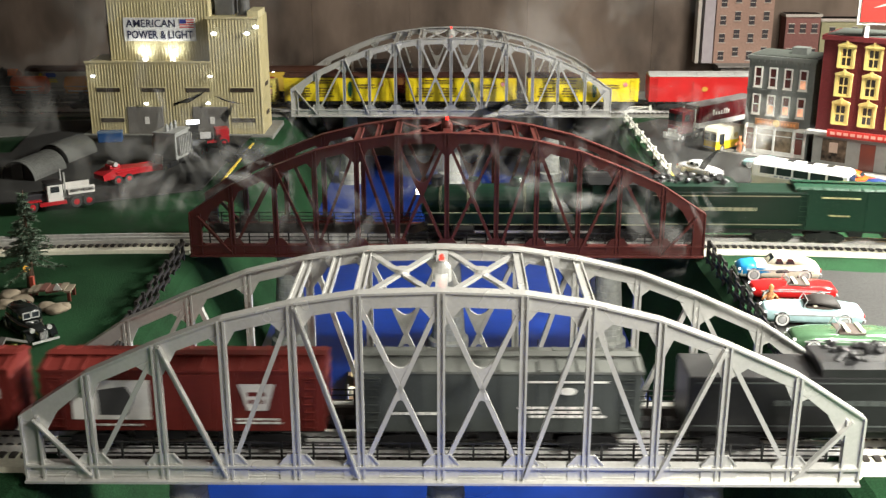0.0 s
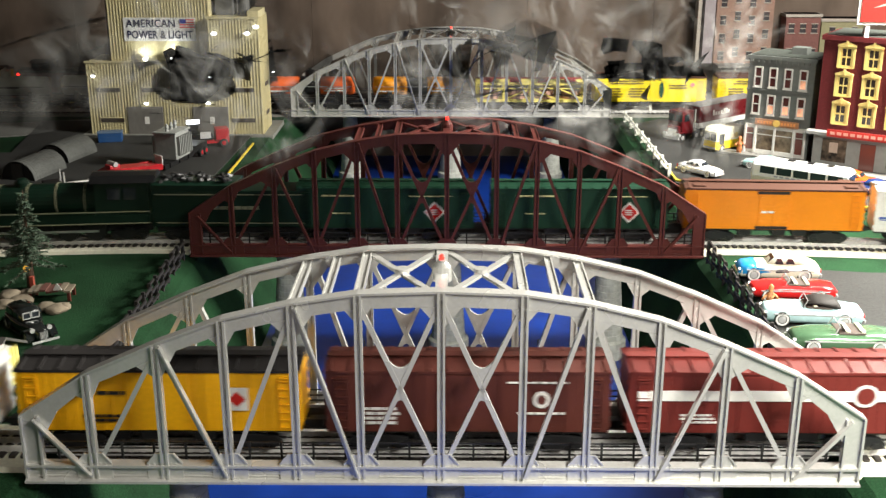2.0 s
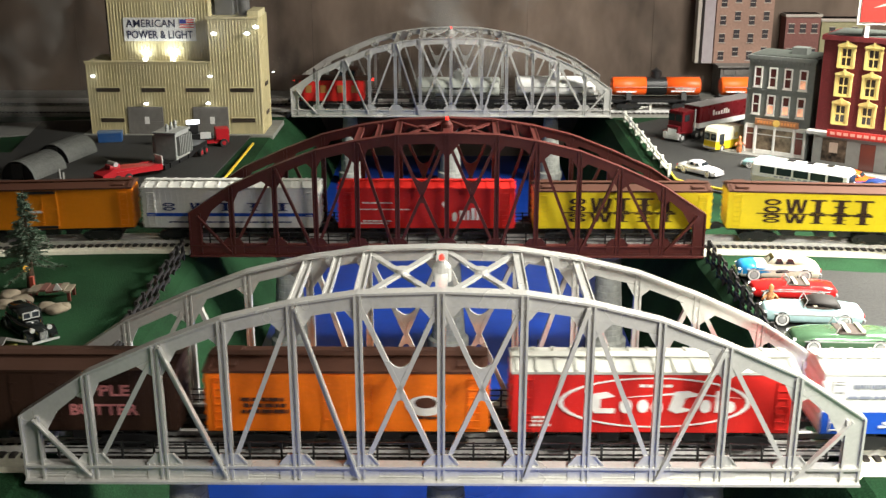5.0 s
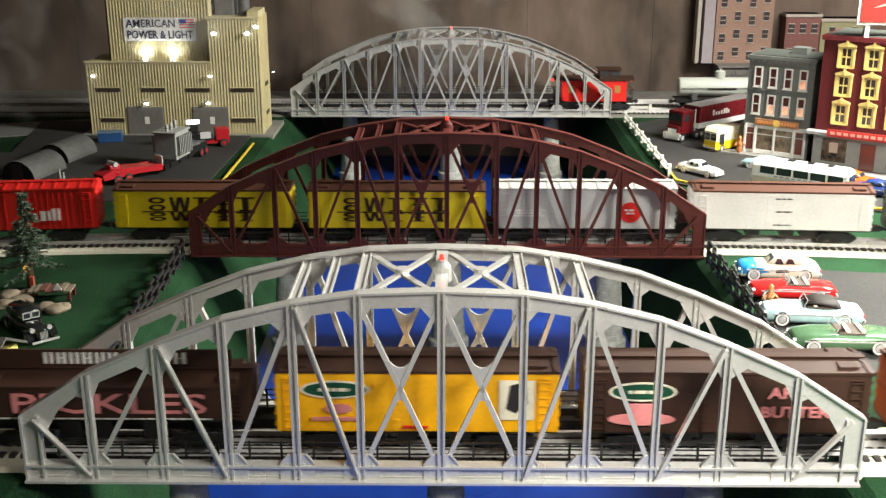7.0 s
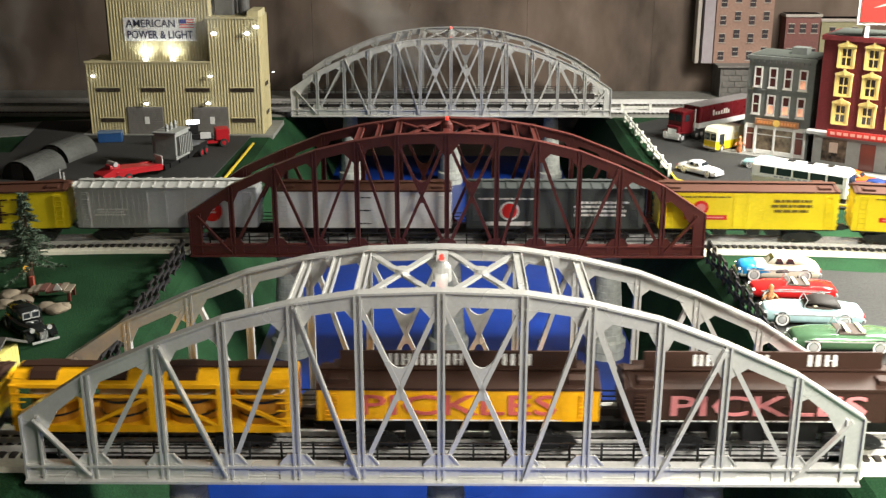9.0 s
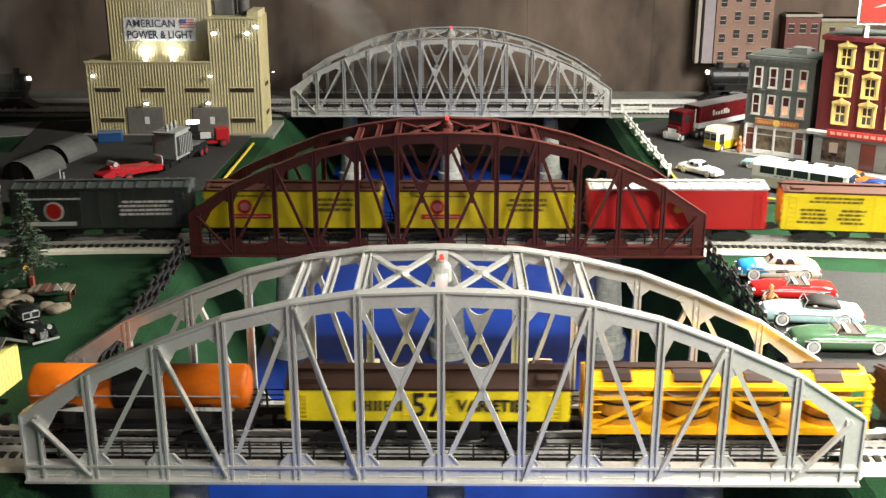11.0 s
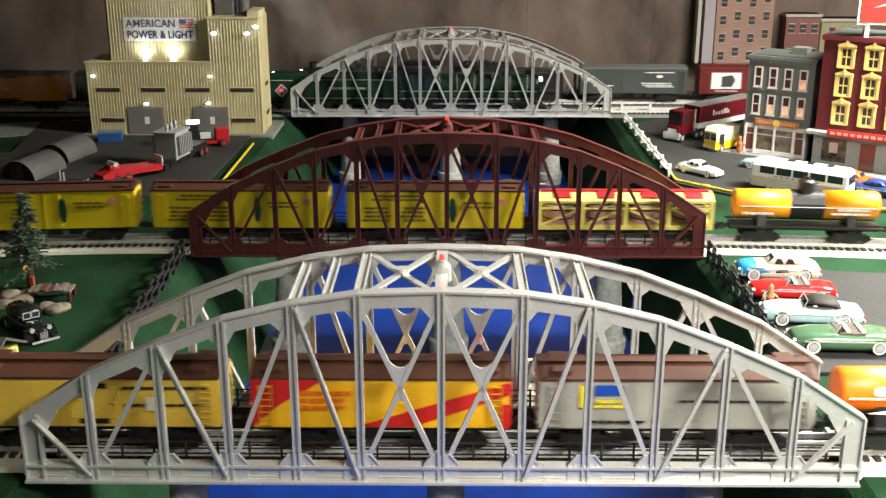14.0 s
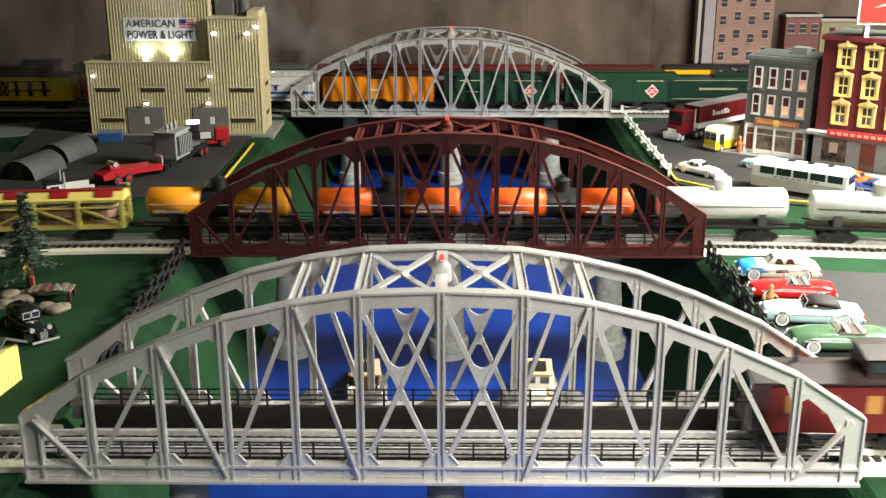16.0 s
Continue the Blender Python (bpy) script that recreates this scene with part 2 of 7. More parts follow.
def arch_bridge(label, m, paint_mat, width, deck_tracks=(0.5,), curb=DECK):
    t = thing("arch_bridge", label, "bridge", m, group="arch bridges")
    pts = [(-x, z) for x, z in zip(PX[::-1], PZ[::-1])] + [(x, z) for x, z in zip(PX[1:], PZ[1:])]
    n = len(pts)
    made = {}

    def put(key, name, build, place, mirror=1):
        """Alike members of the second truss share the first one's mesh."""
        if key in made:
            return again(made[key], place, t)
        made[key] = part(name, build(), paint_mat, t)
        made[key].matrix_basis = place
        return made[key]

    for row, yy in enumerate((0.0, width)):
        place = pose(0, yy, 0)
        out = -1 if row == 0 else 1
        turn = place if row == 0 else Matrix.Translation((0, yy, 0)) @ Matrix.Diagonal((1, -1, 1, 1))

        def chord():
            bm = bmesh.new()
            web = [(x, z - 0.0005) for x, z in pts] + [(x * (1 - 0.012 / 0.38 * (abs(x) > 0.37)), z - 0.0150) for x, z in reversed(pts)]
            prism(bm, web, "y", -0.0015, 0.0015)
            loft(bm, [[(x, -0.0042, z - 0.0020), (x, -0.0042, z), (x, 0.0085, z), (x, 0.0085, z - 0.0020)] for x, z in pts])
            return bm

        def bottom():
            bm = box(bmesh.new(), -0.38, 0.38, -0.001, 0.001, 0.0045, 0.0205)
            box(bm, -0.38, 0.38, -0.0085, 0.0065, 0.0038, 0.0062)
            box(bm, -0.38, 0.38, -0.0050, 0.0075, 0.0182, 0.0206)
            box(bm, -0.38, 0.38, -0.0020, 0.0, 0.0084, 0.0092)
            for k in range(-124, 125):
                box(bm, k * 0.003 - 0.00045, k * 0.003 + 0.00045, -0.0016, 0.0, 0.0106, 0.0115)
            return bm
        put("chord", "top_chord", chord, turn)
        put("bottom", "bottom_chord", bottom, turn)

        def post(h, w=0.0088):
            def build():
                bm = box(bmesh.new(), -w / 2 + 0.001, w / 2 - 0.001, -0.0014, 0.0008, 0.0045, h - 0.002)
                box(bm, -w / 2, -w / 2 + 0.0020, -0.0046, 0.0030, 0.0055, h - 0.002)
                box(bm, w / 2 - 0.0020, w / 2, -0.0046, 0.0030, 0.0055, h - 0.002)
                return bm
            return build
        for i, (x, z) in enumerate(pts):
            end = i in (0, n - 1)
            xx = x - math.copysign(0.009, x) if end else x
            put(("post", abs(x), end), "end_post" if end else "post", post(z if not end else z + 0.001, 0.018 if end else 0.0070), Matrix.Translation((xx, 0, 0)) @ turn)

        def diag(a, b, w=0.0043, proud=False):
            """Plain strut, or one laid over the face with a raised upper flange."""
            def build():
                if not proud:
                    return beam(bmesh.new(), a, b, w, 0.0040)
                d = Vector(b) - Vector(a)
                up = Vector((-d.z, 0, d.x)).normalized() * (1 if d.x > 0 else -1)
                lift = up * (w * 0.5 - 0.0007)
                bm = beam(bmesh.new(), a, b, w, 0.0040)
                return beam(bm, Vector(a) + lift - Vector((0, 0.0016, 0)), Vector(b) + lift - Vector((0, 0.0016, 0)), 0.0015, 0.0052)
            return build
        P = lambda i: (pts[i][0], 0.0, pts[i][1] - 0.009)
        Q = lambda i: (pts[i][0], 0.0, 0.013)
        c = n // 2
        F = lambda i, dx=0.003: (pts[i][0] + dx, -0.0034, pts[i][1] - 0.0035)
        B = lambda i: (pts[i][0] - 0.004, -0.0034, 0.010)
        runs = [(F(0, 0.012), B(1)), (P(2), Q(1)), (F(2), B(3)), (P(4), Q(3)), (F(4), B(5)), (P(5), Q(6)), (P(6), Q(5))]
        for k, (a, b) in enumerate(runs):
            put(("d", k), "diagonal", diag(a, b, proud=k in (0, 2, 4)), turn)
            put(("dm", k), "diagonal", diag((-a[0], a[1], a[2]), (-b[0], b[1], b[2]), proud=k in (0, 2, 4)), turn)

        def knuckle(s):
            """Plates with a curved throat where the two middle diagonals cross."""
            def build():
                bm = bmesh.new()
                xm, zt, zb = s * PX[1] * 0.5, PZ[0] - 0.009, 0.013
                for zc, d in ((0.127, 1), (0.076, -1)):
                    slope = PX[1] / (zt - zb)
                    mid = (zt + zb) / 2
                    hw = abs(zc - mid) * slope
                    o = [(xm - hw, zc), (xm, mid + d * 0.004), (xm + hw, zc)]
                    for a in range(1, 8):
                        u = a / 8
                        o.append((xm + hw * (1 - 2 * u), zc - d * 0.010 * math.sin(math.pi * u)))
                    prism(bm, o, "y", -0.0014, 0.0014)
                return bm
            return build
        put("kl", "crossing_plate", knuckle(-1), turn)
        put("kr", "crossing_plate", knuckle(1), turn)

        def foot():
            bm = bmesh.new()
            prism(bm, [(-0.016, 0.006), (-0.016, 0.022), (-0.008, 0.032), (0.008, 0.032), (0.016, 0.022), (0.016, 0.006)], "y", -0.0026, -0.0012)
            for s in (-1, 1):
                beam(bm, (s * 0.016, -0.0022, 0.022), (s * 0.008, -0.0022, 0.032), 0.0012, 0.003)
                for k in range(3):
                    box(bm, s * (0.006 + k * 0.0042) - 0.0006, s * (0.006 + k * 0.0042) + 0.0006, -0.0034, -0.0026, 0.0215, 0.0227)
            return bm

        def head(slope_l, slope_r, big):
            def build():
                bm = bmesh.new()
                a = 0.020 if big else 0.013
                prism(bm, [(-a, -0.013 - slope_l * a), (-0.004, -0.026 if not big else -0.033), (0.004, -0.026 if not big else -0.033), (a, -0.013 + slope_r * a)], "y", -0.0013, 0.0013)
                return bm
            return build
        for i in range(1, n - 1):
            put("foot", "foot_gusset", foot, Matrix.Translation((pts[i][0], 0, 0)) @ turn)
            sl = (pts[i][1] - pts[i - 1][1]) / (pts[i][0] - pts[i - 1][0])
            sr = (pts[i + 1][1] - pts[i][1]) / (pts[i + 1][0] - pts[i][0])
            put(("head", i), "head_gusset", head(sl, sr, i % 2 == 0), Matrix.Translation((pts[i][0], 0, pts[i][1])) @ turn)

        def corner(s):
            def build():
                bm = bmesh.new()
                prism(bm, [(s * 0.371, 0.062), (s * 0.371, 0.040), (s * 0.366, 0.038), (s * 0.346, 0.072), (s * 0.350, 0.078)], "y", -0.0013, 0.0013)
                prism(bm, [(s * 0.371, 0.019), (s * 0.371, 0.030), (s * 0.352, 0.019)], "y", -0.0013, 0.0013)
                return bm
            return build
        put("cl", "corner_gusset", corner(-1), turn)
        put("cr", "corner_gusset", corner(1), turn)

    # top bracing between the trusses
    xs4 = (PX[1], (PX[1] + PX[2]) / 2, PX[2])
    za = {PX[0]: PZ[0], PX[1]: PZ[1], PX[2]: PZ[2]}
    for s in (-1, 1):
        for k, x in enumerate(xs4):
            z = za.get(x, (PZ[1] + PZ[2]) / 2) - 0.005
            bm = bmesh.new()
            w = 0.0075 if k != 1 else 0.006
            box(bm, s * x - w / 2, s * x + w / 2, 0.003, width - 0.003, z - 0.001, z + 0.001)
            for e in (-1, 1):
                box(bm, s * x + e * w / 2 - 0.0007, s * x + e * w / 2 + 0.0007, 0.003, width - 0.003, z - 0.003, z + 0.0022)
            part("strut", bm, paint_mat, t)
        for ya, yb in ((0.006, width - 0.006), (width - 0.006, 0.006)):
            part("cross_brace", beam(bmesh.new(), (s * 0.006, ya, PZ[0] - 0.006), (s * (PX[1] - 0.004), yb, PZ[1] - 0.006), 0.006, 0.0028, up=(0, 0, 1)), paint_mat, t)
        bm = bmesh.new()
        cyl(bm, (s * PX[1] * 0.5, width / 2, PZ[0] - 0.009), (s * PX[1] * 0.5, width / 2, PZ[0] - 0.002), 0.0065, seg=14)
        part("brace_hub", bm, paint_mat, t, smooth=False)
        bm = bmesh.new()
        cyl(bm, (s * 0.108, width - 0.010, 0.1765), (s * 0.108, width - 0.004, 0.1765), 0.0055, seg=14)
        part("lug", bm, paint_mat, t)
    bm = box(bmesh.new(), -0.0055, 0.0055, 0.003, width - 0.003, PZ[0] - 0.007, PZ[0] - 0.003)
    part("strut", bm, paint_mat, t)
    # beacon on the middle strut
    bm = lathe(bmesh.new(), [(0.009, PZ[0] - 0.012), (0.009, PZ[0] - 0.003), (0.0085, PZ[0] + 0.002), (0.0045, PZ[0] + 0.006), (0.004, PZ[0] + 0.008)], 16, (0, width * 0.46))
    beacon = part("beacon", bm, paint_mat, t)
    bm = lathe(bmesh.new(), [(0.0020, PZ[0] + 0.008), (0.0026, PZ[0] + 0.0095), (0.0023, PZ[0] + 0.0117), (0.0008, PZ[0] + 0.0130)], 12, (0, width * 0.46))
    part("lens", bm, RED_LAMP, beacon, "glowing red beacon lens", smooth=True)
    # deck, walkway and railings
    bm = box(bmesh.new(), -0.366, 0.366, 0.001, width - 0.001, 0.0012, 0.0035)
    part("deck_plate", bm, DECK, t)
    for yy, s in ((0.0135, 1), (width - 0.0135, -1)):
        bm = box(bmesh.new(), -0.366, 0.366, yy - 0.003, yy + 0.003, 0.0035, 0.0165 if s > 0 else 0.0225)
        part("curb", bm, curb, t)
        base = 0.0165 if s > 0 else 0.0225
        bm = bmesh.new()
        for z in (base + 0.007, base + 0.0125, base + 0.0185):
            box(bm, -0.366, 0.366, yy - 0.0006, yy + 0.0006, z - 0.0006, z + 0.0006)
        rail = part("railing", bm, BLACK, t)
        first = None
        for k in range(-12, 13):
            if first is None:
                first = part("railing_post", cube(-0.0010, 0.0010, -0.0011, 0.0011, base - 0.002, base + 0.0195), BLACK, rail)
                first.location = (k * 0.0295, yy, 0)
            else:
                again(first, pose(k * 0.0295, yy, 0), rail)
    first = None
    for frac in deck_tracks:
        for e in (-0.0245, 0.0245):
            yc = width * frac + e
            part("guard_rail", cube(-0.366, 0.366, yc - 0.0009, yc + 0.0009, 0.0072, 0.0098), RAIL, t, "bright steel guard rail")
        for k in range(-32, 33):
            if first is None:
                first = part("tie", cube(-0.0034, 0.0034, -0.027, 0.027, 0.0035, 0.0072), TIE, t)
                first.location = (k * 0.0112, width * frac, 0)
            else:
                again(first, pose(k * 0.0112, width * frac, 0), t)
    return t


def pier(m, height, label="grey cast stone bridge pier with a stepped base"):
    t = thing("bridge_pier", label, "bridge pier", m, group="bridge piers")
    bm = lathe(bmesh.new(), [(0.030, 0.0), (0.030, 0.014), (0.0315, 0.016), (0.0315, 0.030), (0.027, 0.033)], 24)
    part("base", bm, CONCRETE, t)
    prof = []
    z, r = 0.033, 0.0262
    k = 0
    while z < height - 0.012:
        prof += [(r, z), (r - 0.0003, z + 0.0085), (r - 0.0010, z + 0.0093)]
        z += 0.0100
        r -= 0.00072
    prof.append((r, height - 0.010))
    part("shaft", lathe(bmesh.new(), prof, 24), CONCRETE, t)
    part("cap", lathe(bmesh.new(), [(r + 0.003, height - 0.010), (r + 0.004, height - 0.006), (r + 0.004, height)], 24), CONCRETE, t)
    return t


# ---------------------------------------------------------------- rolling stock
def hermite(knots):
    """A smooth curve through (time, value) pairs."""
    ts, vs = [k[0] for k in knots], [k[1] for k in knots]
    ms = [(vs[min(i + 1, len(vs) - 1)] - vs[max(i - 1, 0)]) / (ts[min(i + 1, len(ts) - 1)] - ts[max(i - 1, 0)]) for i in range(len(ts))]

    def f(t):
        i = max(0, min(len(ts) - 2, sum(1 for x in ts if x <= t) - 1))
        h = ts[i + 1] - ts[i]
        u = (t - ts[i]) / h
        return ((2 * u ** 3 - 3 * u ** 2 + 1) * vs[i] + (u ** 3 - 2 * u ** 2 + u) * h * ms[i]
                + (-2 * u ** 3 + 3 * u ** 2) * vs[i + 1] + (u ** 3 - u ** 2) * h * ms[i + 1])
    return f


# metres run along the line by each train
near_run = hermite([(0, 0.0), (0.7, 0.3037), (1.5, 0.6459), (2.0, 0.8395), (2.5, 1.0404), (3.5, 1.3973), (4.2, 1.6283), (6.3, 2.2858), (7.0, 2.5231), (8.0, 2.8406), (9.0, 3.1369), (9.2, 3.1939), (11.3, 3.7539), (12.0, 3.9479), (12.5, 4.1140), (13.5, 4.4763), (14.5, 4.9166), (15.2, 5.2530), (16.0, 5.6395)])
mid_run = hermite([(0, 0.0), (0.7, 0.2479), (1.5, 0.5516), (2.5, 0.9365), (3.5, 1.3240), (4.2, 1.5795), (6.3, 2.2453), (7.0, 2.4653), (8.0, 2.7757), (9.0, 3.0921), (11.3, 3.8815), (12.5, 4.3637), (13.5, 4.7909), (14.5, 5.2291), (15.2, 5.5346), (16.0, 5.8950)])


def near_line(s):
    """Front line to the right, round, and back along the rear line to the left."""
    xr, xl, r = 1.202, 1.30, (BACK_Y - NEAR_Y) / 2
    total = 2 * (xr + xl) + 2 * math.pi * r
    s = (s + xl) % total - xl
    if s <= xr:
        return s, NEAR_Y, 0.0
    s -= xr
    if s <= math.pi * r:
        a = s / r
        return xr + r * math.sin(a), NEAR_Y + r - r * math.cos(a), a
    s -= math.pi * r
    if s <= xr + xl:
        return xr - s, BACK_Y, math.pi
    a = (s - xr - xl) / r
    return -xl - r * math.sin(a), NEAR_Y + r + r * math.cos(a), math.pi + a


def mid_line(s):
    """Middle line to the left, round, and back along the far line to the right."""
    xr, xl, r = 1.559, 1.609, (FAR_Y - MID_Y) / 2
    total = 2 * (xr + xl) + 2 * math.pi * r
    s = (s + xr) % total - xr
    if s <= xl:
        x = -s
        e = 0.01
        return x, MID_Y + bow(x), math.pi + math.atan((bow(x + e) - bow(x - e)) / (2 * e))
    s -= xl
    if s <= math.pi * r:
        a = s / r
        return -xl - r * math.sin(a), MID_Y + r - r * math.cos(a) + bow(1) * (1 - a / math.pi), math.pi - a
    s -= math.pi * r
    if s <= xr + xl:
        return -xl + s, FAR_Y, 0.0
    a = (s - xr - xl) / r
    return xr + r * math.sin(a), MID_Y + r + r * math.cos(a) + bow(1) * a / math.pi, -a


CARS = []        # (thing, line, run, metres of its middle at the start)
SHARED = {}


def truck(parent, x, name="truck"):
    if "truck" not in SHARED:
        bm = bmesh.new()
        for s in (-1, 1):
            prism(bm, [(-0.030, 0.010), (-0.026, 0.0155), (-0.010, 0.0175), (0.010, 0.0175), (0.026, 0.0155), (0.030, 0.010), (0.024, 0.005), (0.014, 0.0085), (0.008, 0.004), (-0.008, 0.004), (-0.014, 0.0085), (-0.024, 0.005)], "y", s * 0.0235 - 0.0022, s * 0.0235 + 0.0022)
            for e in (-0.019, 0.019):
                cyl(bm, (e, s * 0.025, 0.0085), (e, s * 0.0275, 0.0085), 0.0035, seg=8)
        box(bm, -0.006, 0.006, -0.024, 0.024, 0.009, 0.021)
        frame_ob = part(name, bm, BLACK, parent)
        SHARED["truck"] = frame_ob
        bm = bmesh.new()
        for s in (-1, 1):
            cyl(bm, (0, s * 0.0150, 0), (0, s * 0.0190, 0), 0.0083, seg=16)
        cyl(bm, (0, -0.015, 0), (0, 0.015, 0), 0.002, seg=6)
        SHARED["wheelset"] = bpy.data.meshes.new("wheelset")
        bmesh.ops.recalc_face_normals(bm, faces=bm.faces)
        bm.to_mesh(SHARED["wheelset"])
        bm.free()
        SHARED["wheelset"].materials.append(mat("worn_wheel_steel", (0.10, 0.095, 0.09), 0.4, 0.8, 200, 0.2, 0.1))
        tr = frame_ob
    else:
        tr = new(name, SHARED["truck"].data)
        tr.parent = parent
    tr.matrix_basis = pose(x, 0, 0)
    for e in (-0.019, 0.019):
        w = new("wheelset", SHARED["wheelset"])
        w.parent = tr
        w.location = (e, 0, 0.0083)
    return tr


def rolling(name, label, category, line, run, s0, group):
    t = thing(name, label, category, None, group)
    CARS.append((t, line, run, s0))
    return t


def couplers(t, L):
    for s in (-1, 1):
        bm = bmesh.new()
        beam(bm, (s * (L / 2 - 0.006), 0, 0.0195), (s * (L / 2 + 0.011), 0, 0.0195), 0.005, 0.005)
        box(bm, s * (L / 2 + 0.010) - 0.004, s * (L / 2 + 0.010) + 0.004, -0.005, 0.005, 0.0155, 0.0235)
        part("coupler", bm, BLACK, t)


def marks(t, y, specs, L, z0, z1, proud=0.0006):
    """Painted lettering bars, panels and emblems on both sides. Places are fractions of the side."""
    for material, shapes in specs:
        for sh in shapes:
            for side in (-1, 1):
                bm = bmesh.new()

                def P(u, w):
                    return (-side * (u - 0.5) * L, z0 + w * (z1 - z0))
                if sh[0] == "o":
                    _, u, w, ru, rw = sh
                    o = [P(u + ru * math.cos(a * math.tau / 20), w + rw * math.sin(a * math.tau / 20)) for a in range(20)]
                    prism(bm, o, "y", side * y, side * (y + proud))
                elif sh[0] == "ring":
                    _, u, w, ru, rw, th = sh
                    for a in range(36):
                        q = []
                        for k, f in ((a, 1), (a + 1, 1), (a + 1, 1 - th), (a, 1 - th)):
                            q.append(P(u + ru * f * math.cos(k * math.tau / 36), w + rw * f * math.sin(k * math.tau / 36)))
                        prism(bm, q, "y", side * y, side * (y + proud))
                elif sh[0] == "d":
                    _, u, w, ru, rw = sh
                    prism(bm, [P(u - ru, w), P(u, w - rw), P(u + ru, w), P(u, w + rw)], "y", side * y, side * (y + proud))
                elif sh[0] == "p":
                    prism(bm, [P(*q) for q in sh[1]], "y", side * y, side * (y + proud))
                elif sh[0] == "lines":
                    _, u0, u1, w0, w1, rows, seed = sh
                    rnd = random.Random(seed)
                    for r in range(rows):
                        wz = w1 - (w1 - w0) * (r + 0.5) / rows
                        hh = (w1 - w0) / rows * 0.27
                        u = u0 + rnd.uniform(0, 0.15) * (u1 - u0)
                        end = u1 - rnd.uniform(0, 0.18) * (u1 - u0)
                        while u < end:
                            wd = min(end - u, rnd.uniform(0.012, 0.045))
                            prism(bm, [P(u, wz - hh), P(u + wd, wz - hh), P(u + wd, wz + hh), P(u, wz + hh)], "y", side * y, side * (y + proud))
                            u += wd + 0.006
                elif sh[0] == "word":
                    _, u0, u1, w0, w1, n = sh
                    step = (u1 - u0) / n
                    for k in range(n):
                        a, b = u0 + k * step, u0 + k * step + step * 0.72
                        th = step * 0.24
                        for q in ([(a, w0), (a + th, w0), (a + th, w1), (a, w1)], [(b - th, w0), (b, w0), (b, w1), (b - th, w1)], [(a + th, (w0 + w1) / 2 - 0.02), (b - th, (w0 + w1) / 2 - 0.02), (b - th, (w0 + w1) / 2 + 0.02), (a + th, (w0 + w1) / 2 + 0.02)])[:2 + k % 2]:
                            prism(bm, [P(*c) for c in q], "y", side * y, side * (y + proud))
                elif sh[0] == "shapes":
                    _, u0, u1, w0, w1, n, fill = sh
                    step = (u1 - u0) / n
                    wm, hh = (w0 + w1) / 2, (w1 - w0) / 2

                    def bar(a, b, c, d):
                        prism(bm, [P(a, c), P(b, c), P(b, d), P(a, d)], "y", side * y, side * (y + proud))
                    for k in range(n):
                        a = u0 + k * step
                        b = a + step * fill
                        th, kind = step * fill * 0.26, k % 5
                        if kind == 0:
                            for sx, wz in ((0, wm + hh * 0.53), (0, wm - hh * 0.53)):
                                for q in range(12):
                                    ring = []
                                    for e, f in ((q, 1), (q + 1, 1), (q + 1, 0.55), (q, 0.55)):
                                        ring.append(P((a + b) / 2 + sx * 0.3 + (b - a) * 0.45 * f * math.cos(e * math.tau / 12), wz + hh * 0.46 * f * math.sin(e * math.tau / 12)))
                                    prism(bm, ring, "y", side * y, side * (y + proud))
                        elif kind == 1:
                            q = (b - a) / 4
                            for e in range(4):
                                ua, ub = a + e * q, a + (e + 1) * q
                                wa, wb = (w1, w0) if e % 2 == 0 else (w0, w1)
                                prism(bm, [P(ua, wa), P(ua + th * 0.7, wa), P(ub + th * 0.35, wb), P(ub - th * 0.35, wb)], "y", side * y, side * (y + proud))
                        else:
                            um = (a + b) / 2
                            bar(um - th * 0.6, um + th * 0.6, w0, w1)
                            bar(um - th * (1.6 if kind == 2 else 1.9), um + th * (1.6 if kind == 2 else 1.9), w1 - hh * 0.22, w1)
                            bar(um - th * 1.3, um + th * 1.3, w0, w0 + hh * 0.18)
                            if kind == 3:
                                bar(um - th * 1.2, um + th * 1.2, wm - hh * 0.1, wm + hh * 0.1)
                else:
                    u0, u1, w0, w1 = sh
                    prism(bm, [P(u0, w0), P(u1, w0), P(u1, w1), P(u0, w1)], "y", side * y, side * (y + proud))
                part("marking", bm, material, t)
        proud += 0.00025


INK = paint(0.02, 0.018, 0.02)
CREAM = paint(0.70, 0.66, 0.52)
BROWN = paint(0.085, 0.022, 0.016, 0.5)
DKBROWN = paint(0.036, 0.016, 0.010, 0.6)
PRR = paint(0.135, 0.020, 0.016, 0.5)
GREY = paint(0.34, 0.34, 0.32, 0.5)
DKGREY = paint(0.055, 0.062, 0.060, 0.5)
GREEN = paint(0.009, 0.040, 0.022, 0.45)
ENGINE = paint(0.006, 0.022, 0.013, 0.4)
ROOFBRN = paint(0.070, 0.027, 0.016, 0.65)
FAINT = paint(0.17, 0.125, 0.02)
ORANGE = paint(0.80, 0.17, 0.008)
YELLOW = paint(0.84, 0.42, 0.008)
LEMON = paint(0.76, 0.60, 0.018)
RED = paint(0.56, 0.020, 0.016)
BLUE = paint(0.010, 0.060, 0.36)
PINK = paint(0.62, 0.22, 0.22)
DKGREEN = paint(0.008, 0.060, 0.030)


